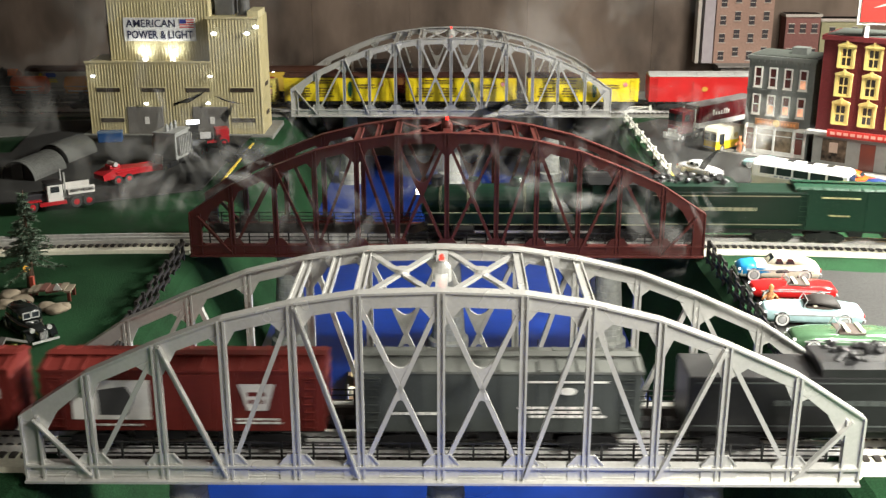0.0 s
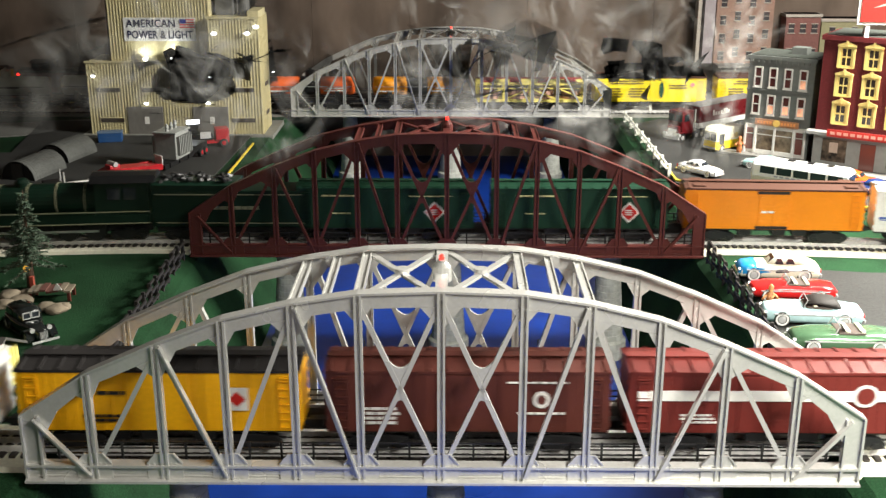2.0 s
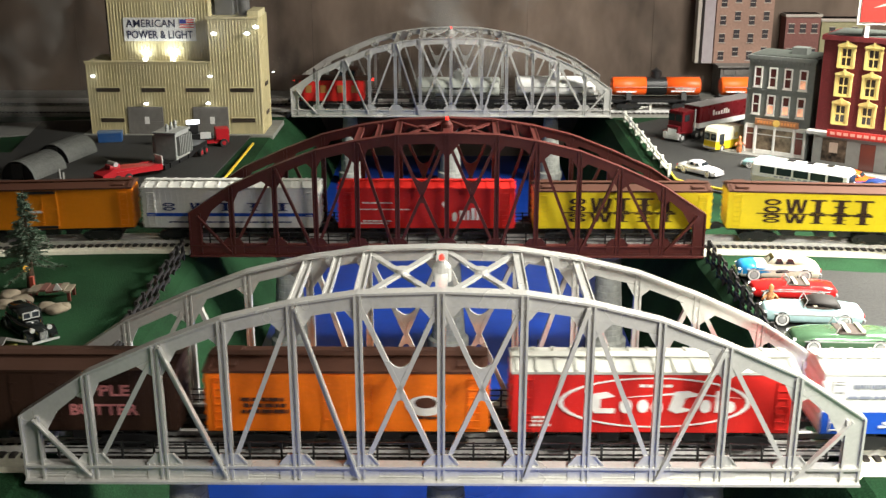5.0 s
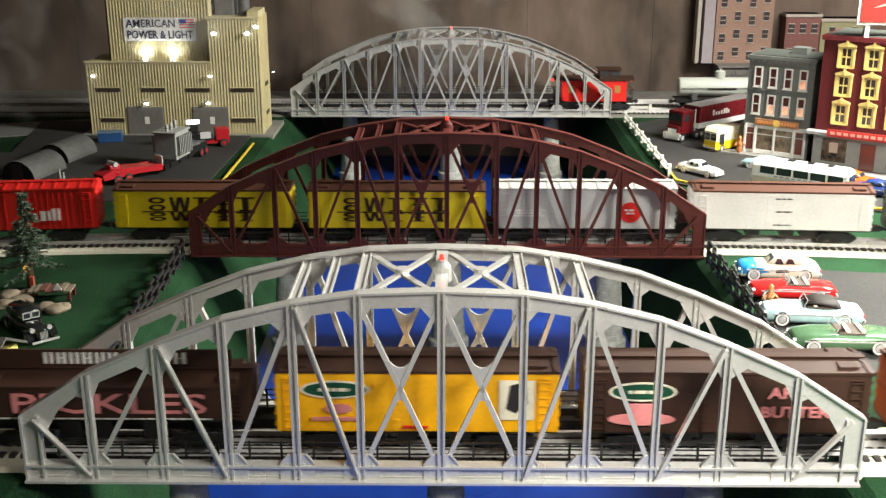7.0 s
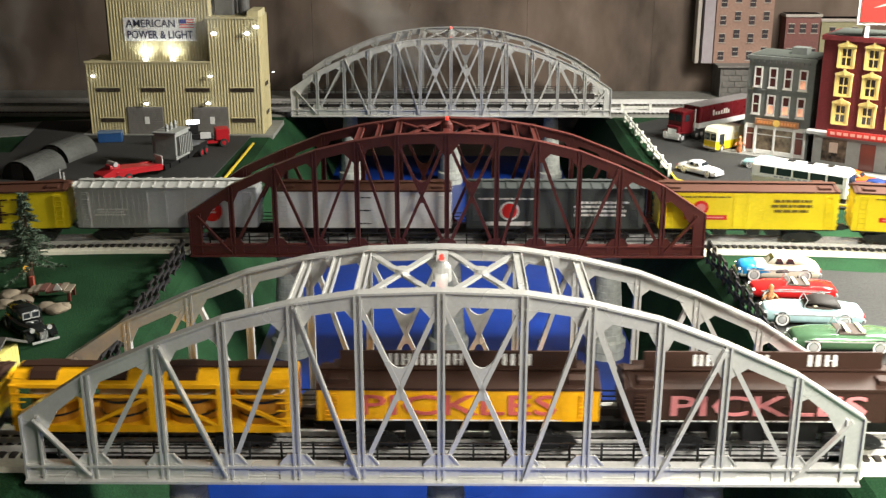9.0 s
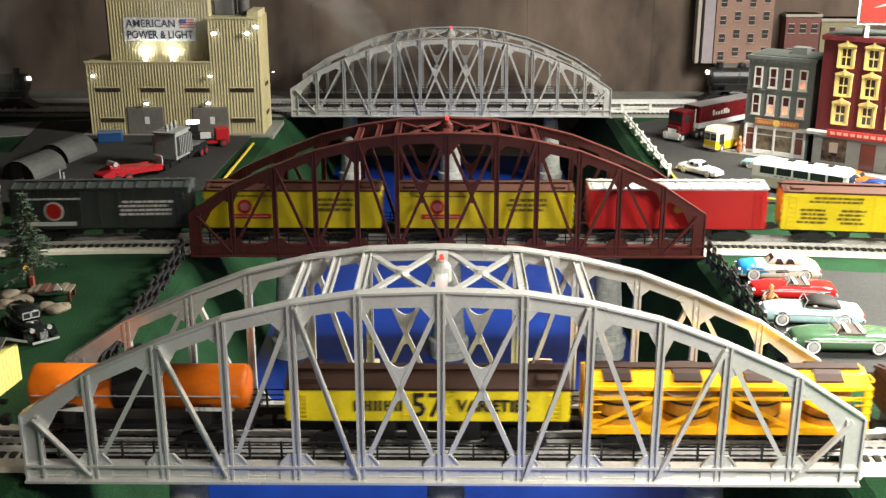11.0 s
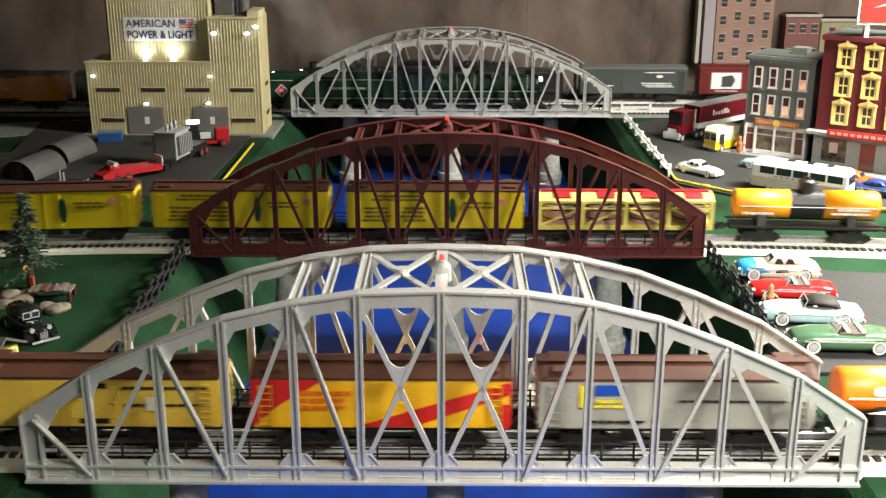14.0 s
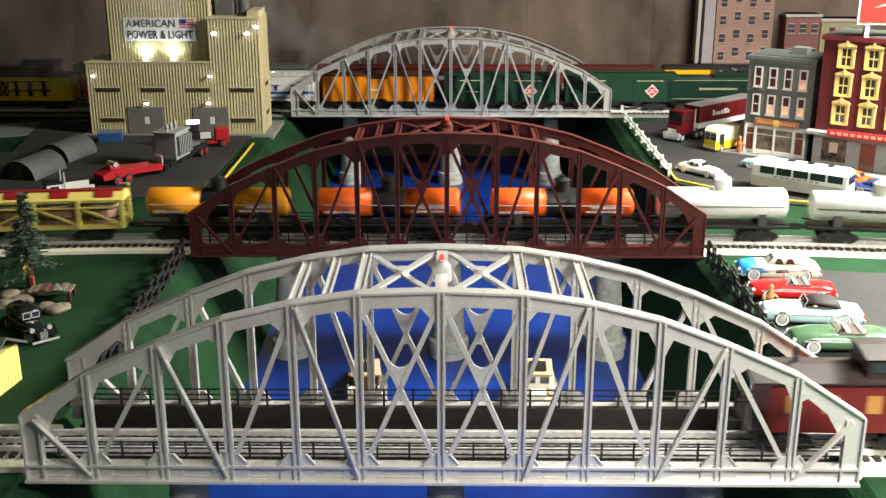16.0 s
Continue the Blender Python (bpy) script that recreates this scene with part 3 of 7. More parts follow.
def boxcar(label, line, run, s0, group, side, roof, end=None, L=0.2626, z0=0.0226, z1=0.0835, peak=0.0895, specs=(), door="slide", roof_kind="gable", ribs=0, band=None, name="boxcar", words=()):
    t = rolling(name, label, "boxcar" if name == "boxcar" else "refrigerator car", line, run, s0, group)
    h, w = L / 2, 0.0268
    end = end or side
    boards = 0 if ribs else 44
    bm = box(bmesh.new(), -h, h, -w, w, z0, z1)
    body = part("body", bm, side, t)
    # thin upright boards or ribs on each side
    for s in (-1, 1):
        bm = bmesh.new()
        if ribs:
            for k in range(1, ribs):
                x = -h + L * k / ribs
                box(bm, x - 0.0009, x + 0.0009, s * w - 0.0006, s * w + 0.0006, z0 + 0.002, z1 - 0.002)
        else:
            for k in range(boards):
                x = -h + L * (k + 0.5) / boards
                box(bm, x - L / boards * 0.46, x + L / boards * 0.46, s * w - 0.0003, s * w + 0.0003, z0 + 0.001, z1 - 0.001)
        part("siding", bm, side, body)
    for s in (-1, 1):
        bm = bmesh.new()
        o = [(s * (h - 0.001), z0), (s * (h + 0.0008), z0)]
        for k in range(5):
            zz = z0 + (z1 - z0) * (0.12 + k * 0.18)
            o += [(s * (h + 0.0008), zz - 0.0025), (s * (h + 0.0020), zz - 0.0010), (s * (h + 0.0020), zz + 0.0010), (s * (h + 0.0008), zz + 0.0025)]
        o += [(s * (h + 0.0008), z1), (s * (h - 0.001), z1)]
        prism(bm, [(x, z) for x, z in o], "y", -w + 0.001, w - 0.001)
        part("end_panel", bm, end, t)
    bm = bmesh.new()
    if band:
        bw, bmat = band
        b2 = bmesh.new()
        for s in (-1, 1):
            box(b2, -h, h, s * w - 0.0010, s * w + 0.0010, z0 + (z1 - z0) * bw[0], z0 + (z1 - z0) * bw[1])
        part("band", b2, bmat, body)
    if roof_kind == "gable":
        prof = [(-w - 0.0016, z1 - 0.001), (-w - 0.0016, z1 + 0.0015), (-w * 0.5, z1 + (peak - z1) * 0.62), (0, peak), (w * 0.5, z1 + (peak - z1) * 0.62), (w + 0.0016, z1 + 0.0015), (w + 0.0016, z1 - 0.001)]
    else:
        prof = [(-w - 0.0012, z1 - 0.001), (-w - 0.0012, z1 + 0.001), (-w * 0.85, z1 + (peak - z1) * 0.55), (-w * 0.4, peak - 0.001), (w * 0.4, peak - 0.001), (w * 0.85, z1 + (peak - z1) * 0.55), (w + 0.0012, z1 + 0.001), (w + 0.0012, z1 - 0.001)]
    prism(bm, prof, "x", -h - 0.0015, h + 0.0015)
    rf = part("roof", bm, roof, t)
    for k in range(15 if name == "boxcar" else 2):
        x = -h + 0.004 + (L - 0.008) * k / (14 if name == "boxcar" else 1)
        bm = bmesh.new()
        for s in (-1, 1):
            beam(bm, (x, s * (w + 0.001), z1 + 0.0022), (x, 0, peak + 0.0004), 0.0022, 0.0016, up=(0, 0, 1))
        part("roof_rib", bm, roof, rf)
    bm = box(bmesh.new(), -h, h, -0.0055, 0.0055, peak + 0.0006, peak + 0.0016)
    for k in range(12):
        x = -h + 0.01 + (L - 0.02) * k / 11
        box(bm, x - 0.001, x + 0.001, -0.004, 0.004, peak - 0.001, peak + 0.0012)
    part("roof_walk", bm, roof, rf)
    if name != "boxcar":
        for s in (-1, 1):
            for e in (-1, 1):
                part("ice_hatch", cube(s * (h - 0.020) - 0.009, s * (h - 0.020) + 0.009, e * 0.016 - 0.007, e * 0.016 + 0.007, peak - 0.0075, peak - 0.0010, 0.0006), roof, rf)
    dw = 0.028 if name == "boxcar" else 0.022
    for s in (-1, 1):
        bm = box(bmesh.new(), -dw, dw, s * w - 0.0010, s * w + 0.0010, z0 + 0.001, z1 - 0.003)
        for x in (-dw, 0.0, dw):
            box(bm, x - 0.0008, x + 0.0008, s * w - 0.0016, s * w + 0.0016, z0 + 0.001, z1 - 0.003)
        if name != "boxcar":
            for x in (-dw, dw):
                for zz in (0.2, 0.5, 0.8):
                    box(bm, x - 0.006 * (x > 0), x + 0.006 * (x < 0), s * w - 0.0019, s * w + 0.0019, z0 + (z1 - z0) * zz - 0.001, z0 + (z1 - z0) * zz + 0.001)
        part("door", bm, side, t)
        for e in (-1, 1):
            xc, za, zb = e * (h - 0.013), z0 + 0.002, z1 - 0.006
            bm = prism(bmesh.new(), [(xc - 0.0059, za), (xc - 0.0051, za), (xc - 0.0051, zb - 0.001), (xc + 0.0051, zb - 0.001), (xc + 0.0051, za), (xc + 0.0059, za), (xc + 0.0059, zb), (xc - 0.0059, zb)], "y", s * w, s * (w + 0.0022))
            ladder = part("ladder", bm, side, t)
            rung = part("rung", cube(-0.0055, 0.0055, s * (w + 0.0018) - 0.0005, s * (w + 0.0018) + 0.0005, -0.0005, 0.0005), side, ladder)
            for k in range(7):
                place = pose(xc, 0, z0 + (z1 - z0) * (0.07 + k * 0.13))
                if k:
                    again(rung, place, ladder)
                else:
                    rung.matrix_basis = place
    bm = box(bmesh.new(), -h + 0.004, h - 0.004, -0.012, 0.012, 0.016, z0)
    part("underframe", bm, BLACK, t)
    part("floor_sill", cube(-h, h, -w + 0.001, w - 0.001, z0 - 0.002, z0 + 0.0005), BLACK, t)
    for x in (-0.05, -0.02, 0.03):
        part("equipment_box", cube(x, x + 0.02, -0.0255, 0.0255, 0.013, z0 - 0.001), BLACK, t)
    couplers(t, L)
    for s in (-1, 1):
        truck(t, s * (h - 0.048))
    marks(t, w + 0.0014, specs, L, z0, z1)
    for text, size, material, u, wz, wide in words:
        for s in (-1, 1):
            letters(text, size, material, t, pose(-s * (u - 0.5) * L, s * (w + 0.0022), z0 + wz * (z1 - z0), 0, 0, 0 if s < 0 else 180), wide=wide, bold=0.0003)
    return t


def tank_car(label, line, run, s0, group, shell, L=0.213, ends=True, z=0.056, r=0.0215, belly=None, dome=BLACK, specs=()):
    """A tank car; with ends, the middle third with its dome is black and the two ends are painted."""
    t = rolling("tank_car", label, "tank car", line, run, s0, group)
    h = L / 2
    third = L * 0.115
    runs = [(-h, -third), (third, h)] if ends else [(-h, h)]
    for a, b in runs:
        bm = bmesh.new()
        ea, eb = (0.004 if a == -h else 0), (0.004 if b == h else 0)
        rings = []
        for x, rr in ((a, r * 0.80), (a + 0.0015, r * 0.93), (a + 0.004, r)) if ea else ((a, r),):
            rings.append((x, rr))
        for x, rr in ((b - 0.004, r), (b - 0.0015, r * 0.93), (b, r * 0.80)) if eb else ((b, r),):
            rings.append((x, rr))
        loft(bm, [[(x, rr * math.cos(k * math.tau / 28), z + rr * math.sin(k * math.tau / 28)) for k in range(28)] for x, rr in rings])
        for f in bm.faces:
            f.smooth = len(f.verts) == 4
        part("tank_shell", bm, shell, t)
    if ends:
        bm = bmesh.new()
        loft(bm, [[(x, (r + 0.0004) * math.cos(k * math.tau / 28), z + (r + 0.0004) * math.sin(k * math.tau / 28)) for k in range(28)] for x in (-third, third)])
        part("tank_middle", bm, BLACK, t, "black tank middle section")
    bm = bmesh.new()
    cyl(bm, (0, 0, z + r - 0.004), (0, 0, z + r + 0.014), 0.012, seg=20)
    cyl(bm, (0, 0, z + r + 0.014), (0, 0, z + r + 0.017), 0.0125, 0.008, seg=20)
    cyl(bm, (0, 0, z + r + 0.017), (0, 0, z + r + 0.021), 0.004, seg=10)
    part("dome", bm, dome, t)
    bm = box(bmesh.new(), -h - 0.004, h + 0.004, -0.011, 0.011, 0.0175, 0.0265)
    box(bm, -h - 0.006, h + 0.006, -0.029, -0.022, 0.0245, 0.027)
    box(bm, -h - 0.006, h + 0.006, 0.022, 0.029, 0.0245, 0.027)
    for x in (-h * 0.62, h * 0.62):
        prism(bm, [(-0.024, 0.026), (0.024, 0.026), (0.019, 0.046), (-0.019, 0.046)], "x", x - 0.006, x + 0.006)
    part("frame", bm, BLACK, t)
    bm = bmesh.new()
    for s in (-1, 1):
        cyl(bm, (-h + 0.006, s * (r + 0.0035), z + 0.001), (h - 0.006, s * (r + 0.0035), z + 0.001), 0.0007, seg=6)
        for k in range(6):
            x = -h + 0.01 + (L - 0.02) * k / 5
            cyl(bm, (x, s * (r - 0.001), z + 0.001), (x, s * (r + 0.0035), z + 0.001), 0.0006, seg=5)
    part("handrail", bm, CHROME if ends else BLACK, t)
    couplers(t, L + 0.01)
    for s in (-1, 1):
        truck(t, s * (h - 0.040))
    marks(t, r + 0.0003, specs, L, z - r * 0.4, z + r * 0.4)
    return t


def vat_car(label, line, run, s0, group, frame_mat, roof_mat, vat_mat, L=0.2626, z1=0.0695):
    """A pickle car: a roofed open frame over four round vats."""
    t = rolling("vat_car", label, "vat car", line, run, s0, group)
    h, w, z0 = L / 2, 0.0268, 0.0226
    part("floor_frame", cube(-h, h, -w, w, z0 - 0.002, z0 + 0.005), frame_mat, t)
    bm = box(bmesh.new(), -h, h, -w, w, z1 - 0.004, z1)
    part("roof_frame", bm, frame_mat, t)
    for k in range(4):
        x = -h + L * (k + 0.5) / 4 - 0.004
        for s in (-1, 1):
            bm = prism(bmesh.new(), [(s * w * 0.22, z1 + 0.0070), (s * w * 0.22, z1 + 0.0096), (s * w * 0.52, z1 + 0.0082), (s * w * 0.80, z1 + 0.0040), (s * w * 0.80, z1 + 0.0015)], "x", x - L * 0.050, x + L * 0.050)
            part("roof_hatch", bm, roof_mat, t)
    bm = bmesh.new()
    prism(bm, [(-w, z1 - 0.001), (-w * 0.5, z1 + 0.0065), (0, z1 + 0.0088), (w * 0.5, z1 + 0.0065), (w, z1 - 0.001)], "x", -h, h)
    part("roof_panel", bm, frame_mat, t)
    part("roof_walk", cube(-h + 0.004, h - 0.004, -0.0058, 0.0058, z1 + 0.0086, z1 + 0.0104), roof_mat, t)
    for s in (-1, 1):
        for k in range(5):
            x = -h + 0.003 + (L - 0.006) * k / 4
            part("post", cube(x - 0.003, x + 0.003, s * w - 0.002, s * w + 0.002, z0, z1), frame_mat, t)
        for k in range(4):
            xa, xb = -h + L * k / 4 + 0.006, -h + L * (k + 1) / 4 - 0.006
            za, zb = (z0 + 0.006, z1 - 0.014) if k < 2 else (z1 - 0.014, z0 + 0.006)
            part("diagonal", beam(bmesh.new(), (xa, s * w, za), (xb, s * w, zb), 0.0032, 0.003), frame_mat, t)
        part("side_rail", cube(-h, h, s * w - 0.0015, s * w + 0.0015, z1 - 0.013, z1 - 0.0105), frame_mat, t)
    for k in range(4):
        x = -h + L * (k + 0.5) / 4
        bm = lathe(bmesh.new(), [(0.0232, z0 + 0.004), (0.0237, z0 + 0.018), (0.0232, z0 + 0.032)], 20, (x, 0))
        vat = part("vat", bm, vat_mat, t)
        for zz in (0.012, 0.026):
            bm = bmesh.new()
            cyl(bm, (x, 0, z0 + zz), (x, 0, z0 + zz + 0.002), 0.0243, seg=20)
            part("hoop", bm, BLACK, vat)
        part("vat_lid", lathe(bmesh.new(), [(0.0240, z0 + 0.032), (0.0240, z0 + 0.034)], 20, (x, 0)), CREAM, vat)
    for s in (-1, 1):
        bm, bm2 = bmesh.new(), bmesh.new()
        x0, x1 = sorted((s * (h - 0.014), s * h))
        for k in range(7):
            zz = z0 + 0.006 + k * 0.008
            box(bm, s * (h + 0.0012) - 0.0006, s * (h + 0.0012) + 0.0006, -w, -w + 0.014, zz - 0.0006, zz + 0.0006)
            box(bm2, x0, x1, -w - 0.003, -w - 0.002, zz - 0.0006, zz + 0.0006)
        part("ladder", bm, frame_mat, t)
        part("ladder", bm2, frame_mat, t)
    part("underframe", cube(-h + 0.004, h - 0.004, -0.012, 0.012, 0.016, z0 - 0.002), BLACK, t)
    couplers(t, L)
    for s in (-1, 1):
        truck(t, s * (h - 0.048))
    return t


def caboose(label, line, run, s0, group, side, roof, L=0.19):
    t = rolling("caboose", label, "caboose", line, run, s0, group)
    h, w, z0, z1 = L / 2, 0.0268, 0.0230, 0.073
    b = h - 0.018
    part("body", cube(-b, b, -w, w, z0, z1), side, t)
    bm = bmesh.new()
    prism(bm, [(-w - 0.003, z1), (-w - 0.003, z1 + 0.002), (-w * 0.5, z1 + 0.0065), (0, z1 + 0.008), (w * 0.5, z1 + 0.0065), (w + 0.003, z1 + 0.002), (w + 0.003, z1)], "x", -h, h)
    part("roof", bm, roof, t)
    cup = part("cupola", cube(0.012, 0.060, -w + 0.003, w - 0.003, z1 + 0.001, z1 + 0.024), roof, t)
    bm = bmesh.new()
    prism(bm, [(-w, z1 + 0.024), (-w * 0.5, z1 + 0.0275), (0, z1 + 0.029), (w * 0.5, z1 + 0.0275), (w, z1 + 0.024)], "x", 0.008, 0.064)
    part("cupola_roof", bm, roof, cup)
    for s in (-1, 1):
        for x in (-0.055, -0.02, 0.02, 0.055):
            part("window", cube(x - 0.007, x + 0.007, s * w - 0.0008, s * w + 0.0008, z0 + 0.020, z0 + 0.038), mat("warm_lit_glass", (0.34, 0.16, 0.05), 0.2, 0, 60, 0.2, 0, glow=0.02), t, "warm lit window")
        for x in (0.024, 0.048):
            part("window", cube(x - 0.008, x + 0.008, s * (w - 0.003) - 0.0008, s * (w - 0.003) + 0.0008, z1 + 0.010, z1 + 0.021), GLASS_DARK, cup)
        part("platform", cube(s * b if s > 0 else -h, h if s > 0 else s * b, -w + 0.002, w - 0.002, z0 - 0.004, z0 + 0.001), BLACK, t)
        bm = bmesh.new()
        for y in (-w + 0.003, 0.0, w - 0.003):
            cyl(bm, (s * (h - 0.002), y, z0), (s * (h - 0.002), y, z0 + 0.028), 0.0008, seg=6)
        cyl(bm, (s * (h - 0.002), -w + 0.003, z0 + 0.028), (s * (h - 0.002), w - 0.003, z0 + 0.028), 0.0008, seg=6)
        part("railing", bm, BLACK, t)
        bm = cyl(bmesh.new(), (s * (h - 0.001), w - 0.006, z1 - 0.006), (s * (h + 0.003), w - 0.006, z1 - 0.006), 0.003, seg=10)
        part("marker_lamp", bm, RED_LAMP, t, "red marker lamp")
    cyl_bm = cyl(bmesh.new(), (-0.045, 0.01, z1 + 0.005), (-0.045, 0.01, z1 + 0.022), 0.0025, seg=10)
    part("stove_pipe", cyl_bm, BLACK, t)
    part("underframe", cube(-b, b, -0.012, 0.012, 0.015, z0), BLACK, t)
    couplers(t, L)
    for s in (-1, 1):
        truck(t, s * (h - 0.036))
    return t


def steam_engine(label, line, run, s0, group, colour, trim, L=0.36):
    """A long passenger steam engine; its front is towards +x."""
    t = rolling("steam_engine", label, "locomotive", line, run, s0, group)
    h = L / 2
    zc, r = 0.060, 0.0235
    bm = bmesh.new()
    rings = [(-0.09, r + 0.003), (0.02, r + 0.002), (0.10, r), (h - 0.022, r), (h - 0.016, r * 0.93), (h - 0.014, r * 0.6)]
    loft(bm, [[(x, rr * math.cos(k * math.tau / 28), zc + rr * math.sin(k * math.tau / 28)) for k in range(28)] for x, rr in rings])
    boiler = part("boiler", bm, colour, t)
    for k in range(6):
        x = -0.075 + k * 0.042
        part("boiler_band", cyl(bmesh.new(), (x, 0, zc), (x + 0.0016, 0, zc), r + 0.0034 - max(0, x) * 0.018, seg=28), trim, boiler)
    part("smokestack", lathe(bmesh.new(), [(0.009, zc + r - 0.004), (0.0085, zc + r + 0.010), (0.0105, zc + r + 0.013)], 16, (h - 0.040, 0)), BLACK, t)
    for x in (0.085, 0.02):
        part("steam_dome", lathe(bmesh.new(), [(0.011, zc + r - 0.004), (0.011, zc + r + 0.006), (0.007, zc + r + 0.011), (0.002, zc + r + 0.0125)], 16, (x, 0)), colour, t)
    cab = part("cab", cube(-h + 0.01, -0.09, -0.029, 0.029, 0.030, 0.094), colour, t)
    bm = bmesh.new()
    prism(bm, [(-0.033, 0.092), (-0.017, 0.100), (0, 0.102), (0.017, 0.100), (0.033, 0.092)], "x", -h, -0.084)
    part("cab_roof", bm, BLACK, t)
    for s in (-1, 1):
        for x in (-0.142, -0.118):
            part("cab_window", cube(x - 0.009, x + 0.009, s * 0.0292 - 0.0006, s * 0.0292 + 0.0006, 0.066, 0.084), GLASS_DARK, cab)
        part("running_board", cube(-0.09, h - 0.02, s * 0.027 - 0.005, s * 0.027 + 0.005, 0.0440, 0.0465), colour, t)
        for z in (0.0480, 0.030):
            part("stripe", cube(-h + 0.01, h - 0.025, s * 0.0325 - 0.0004, s * 0.0325 + 0.0004, z - 0.0007, z + 0.0007), trim, t)
        part("skirt", cube(-h + 0.01, h - 0.05, s * 0.031 - 0.001, s * 0.031 + 0.001, 0.029, 0.044), colour, t)
        for x in (-0.085, -0.045, -0.005, 0.035):
            part("driving_wheel", cyl(bmesh.new(), (x, s * 0.0155, 0.0178), (x, s * 0.0205, 0.0178), 0.0178, seg=24), BLACK, t)
        part("side_rod", cube(-0.09, 0.10, s * 0.0235 - 0.0008, s * 0.0235 + 0.0008, 0.0145, 0.0180), CHROME, t)
        part("cylinder", cyl(bmesh.new(), (0.085, s * 0.025, 0.022), (0.118, s * 0.025, 0.022), 0.009, seg=16), BLACK, t)
    bm = bmesh.new()
    prism(bm, [(h - 0.025, 0.022), (h + 0.008, 0.003), (h - 0.025, 0.003)], "y", -0.024, 0.024)
    part("pilot", bm, BLACK, t)
    part("headlight", cyl(bmesh.new(), (h - 0.018, 0, zc + 0.012), (h - 0.008, 0, zc + 0.012), 0.005, seg=14), mat("headlight_glow", (1, 0.9, 0.7), 0.3, 0, 50, 0, 0, glow=6), t, "lit headlight")
    part("frame", cube(-h + 0.01, h - 0.02, -0.012, 0.012, 0.012, 0.045), BLACK, t)
    truck(t, h - 0.055)
    truck(t, -h + 0.045)
    return t


def tender(label, line, run, s0, group, colour, trim, L=0.235):
    t = rolling("tender", label, "tender", line, run, s0, group)
    h, w = L / 2, 0.0275
    body = part("body", cube(-h, h, -w, w, 0.0236, 0.080, 0.0015), colour, t)
    bm = bmesh.new()
    prism(bm, [(-w, 0.080), (-w, 0.088), (-w * 0.7, 0.092), (w * 0.7, 0.092), (w, 0.088), (w, 0.080)], "x", -h * 0.1, h)
    part("coal_bunker", bm, colour, t)
    bm = bmesh.new()
    rnd = random.Random(4)
    for k in range(60):
        x, y, s = rnd.uniform(0.0, h * 0.9), rnd.uniform(-w * 0.75, w * 0.75), rnd.uniform(0.003, 0.006)
        bmesh.ops.create_icosphere(bm, subdivisions=1, radius=s, matrix=pose(x, y, 0.092 + rnd.uniform(-0.002, 0.003), rnd.uniform(0, 90), rnd.uniform(0, 90)))
    tagged(part("coal", bm, BLACK, t), kind="stuff")
    for s in (-1, 1):
        for z in (0.030, 0.074):
            part("stripe", cube(-h + 0.006, h - 0.006, s * w - 0.0005, s * w + 0.0005, z - 0.0007, z + 0.0007), trim, body)
    marks(t, w + 0.0002, [(trim, [("lines", 0.25, 0.75, 0.45, 0.62, 1, 5)])], L, 0.0236, 0.080)
    part("underframe", cube(-h + 0.004, h - 0.004, -0.020, 0.020, 0.014, 0.0236), BLACK, t)
    couplers(t, L)
    for s in (-1, 1):
        truck(t, s * (h - 0.045))
    return t


NEAR0 = -0.1159 + (75 - 562) * 5.273e-4       # first metre mark of the near train
MID0 = 0.085 - (2092 - 689) * 8.46e-4


def N(off, L=0.2626):
    return NEAR0 + off * 5.273e-4 + L / 2


def M(off, L=0.2626):
    return MID0 - off * 8.46e-4 - L / 2


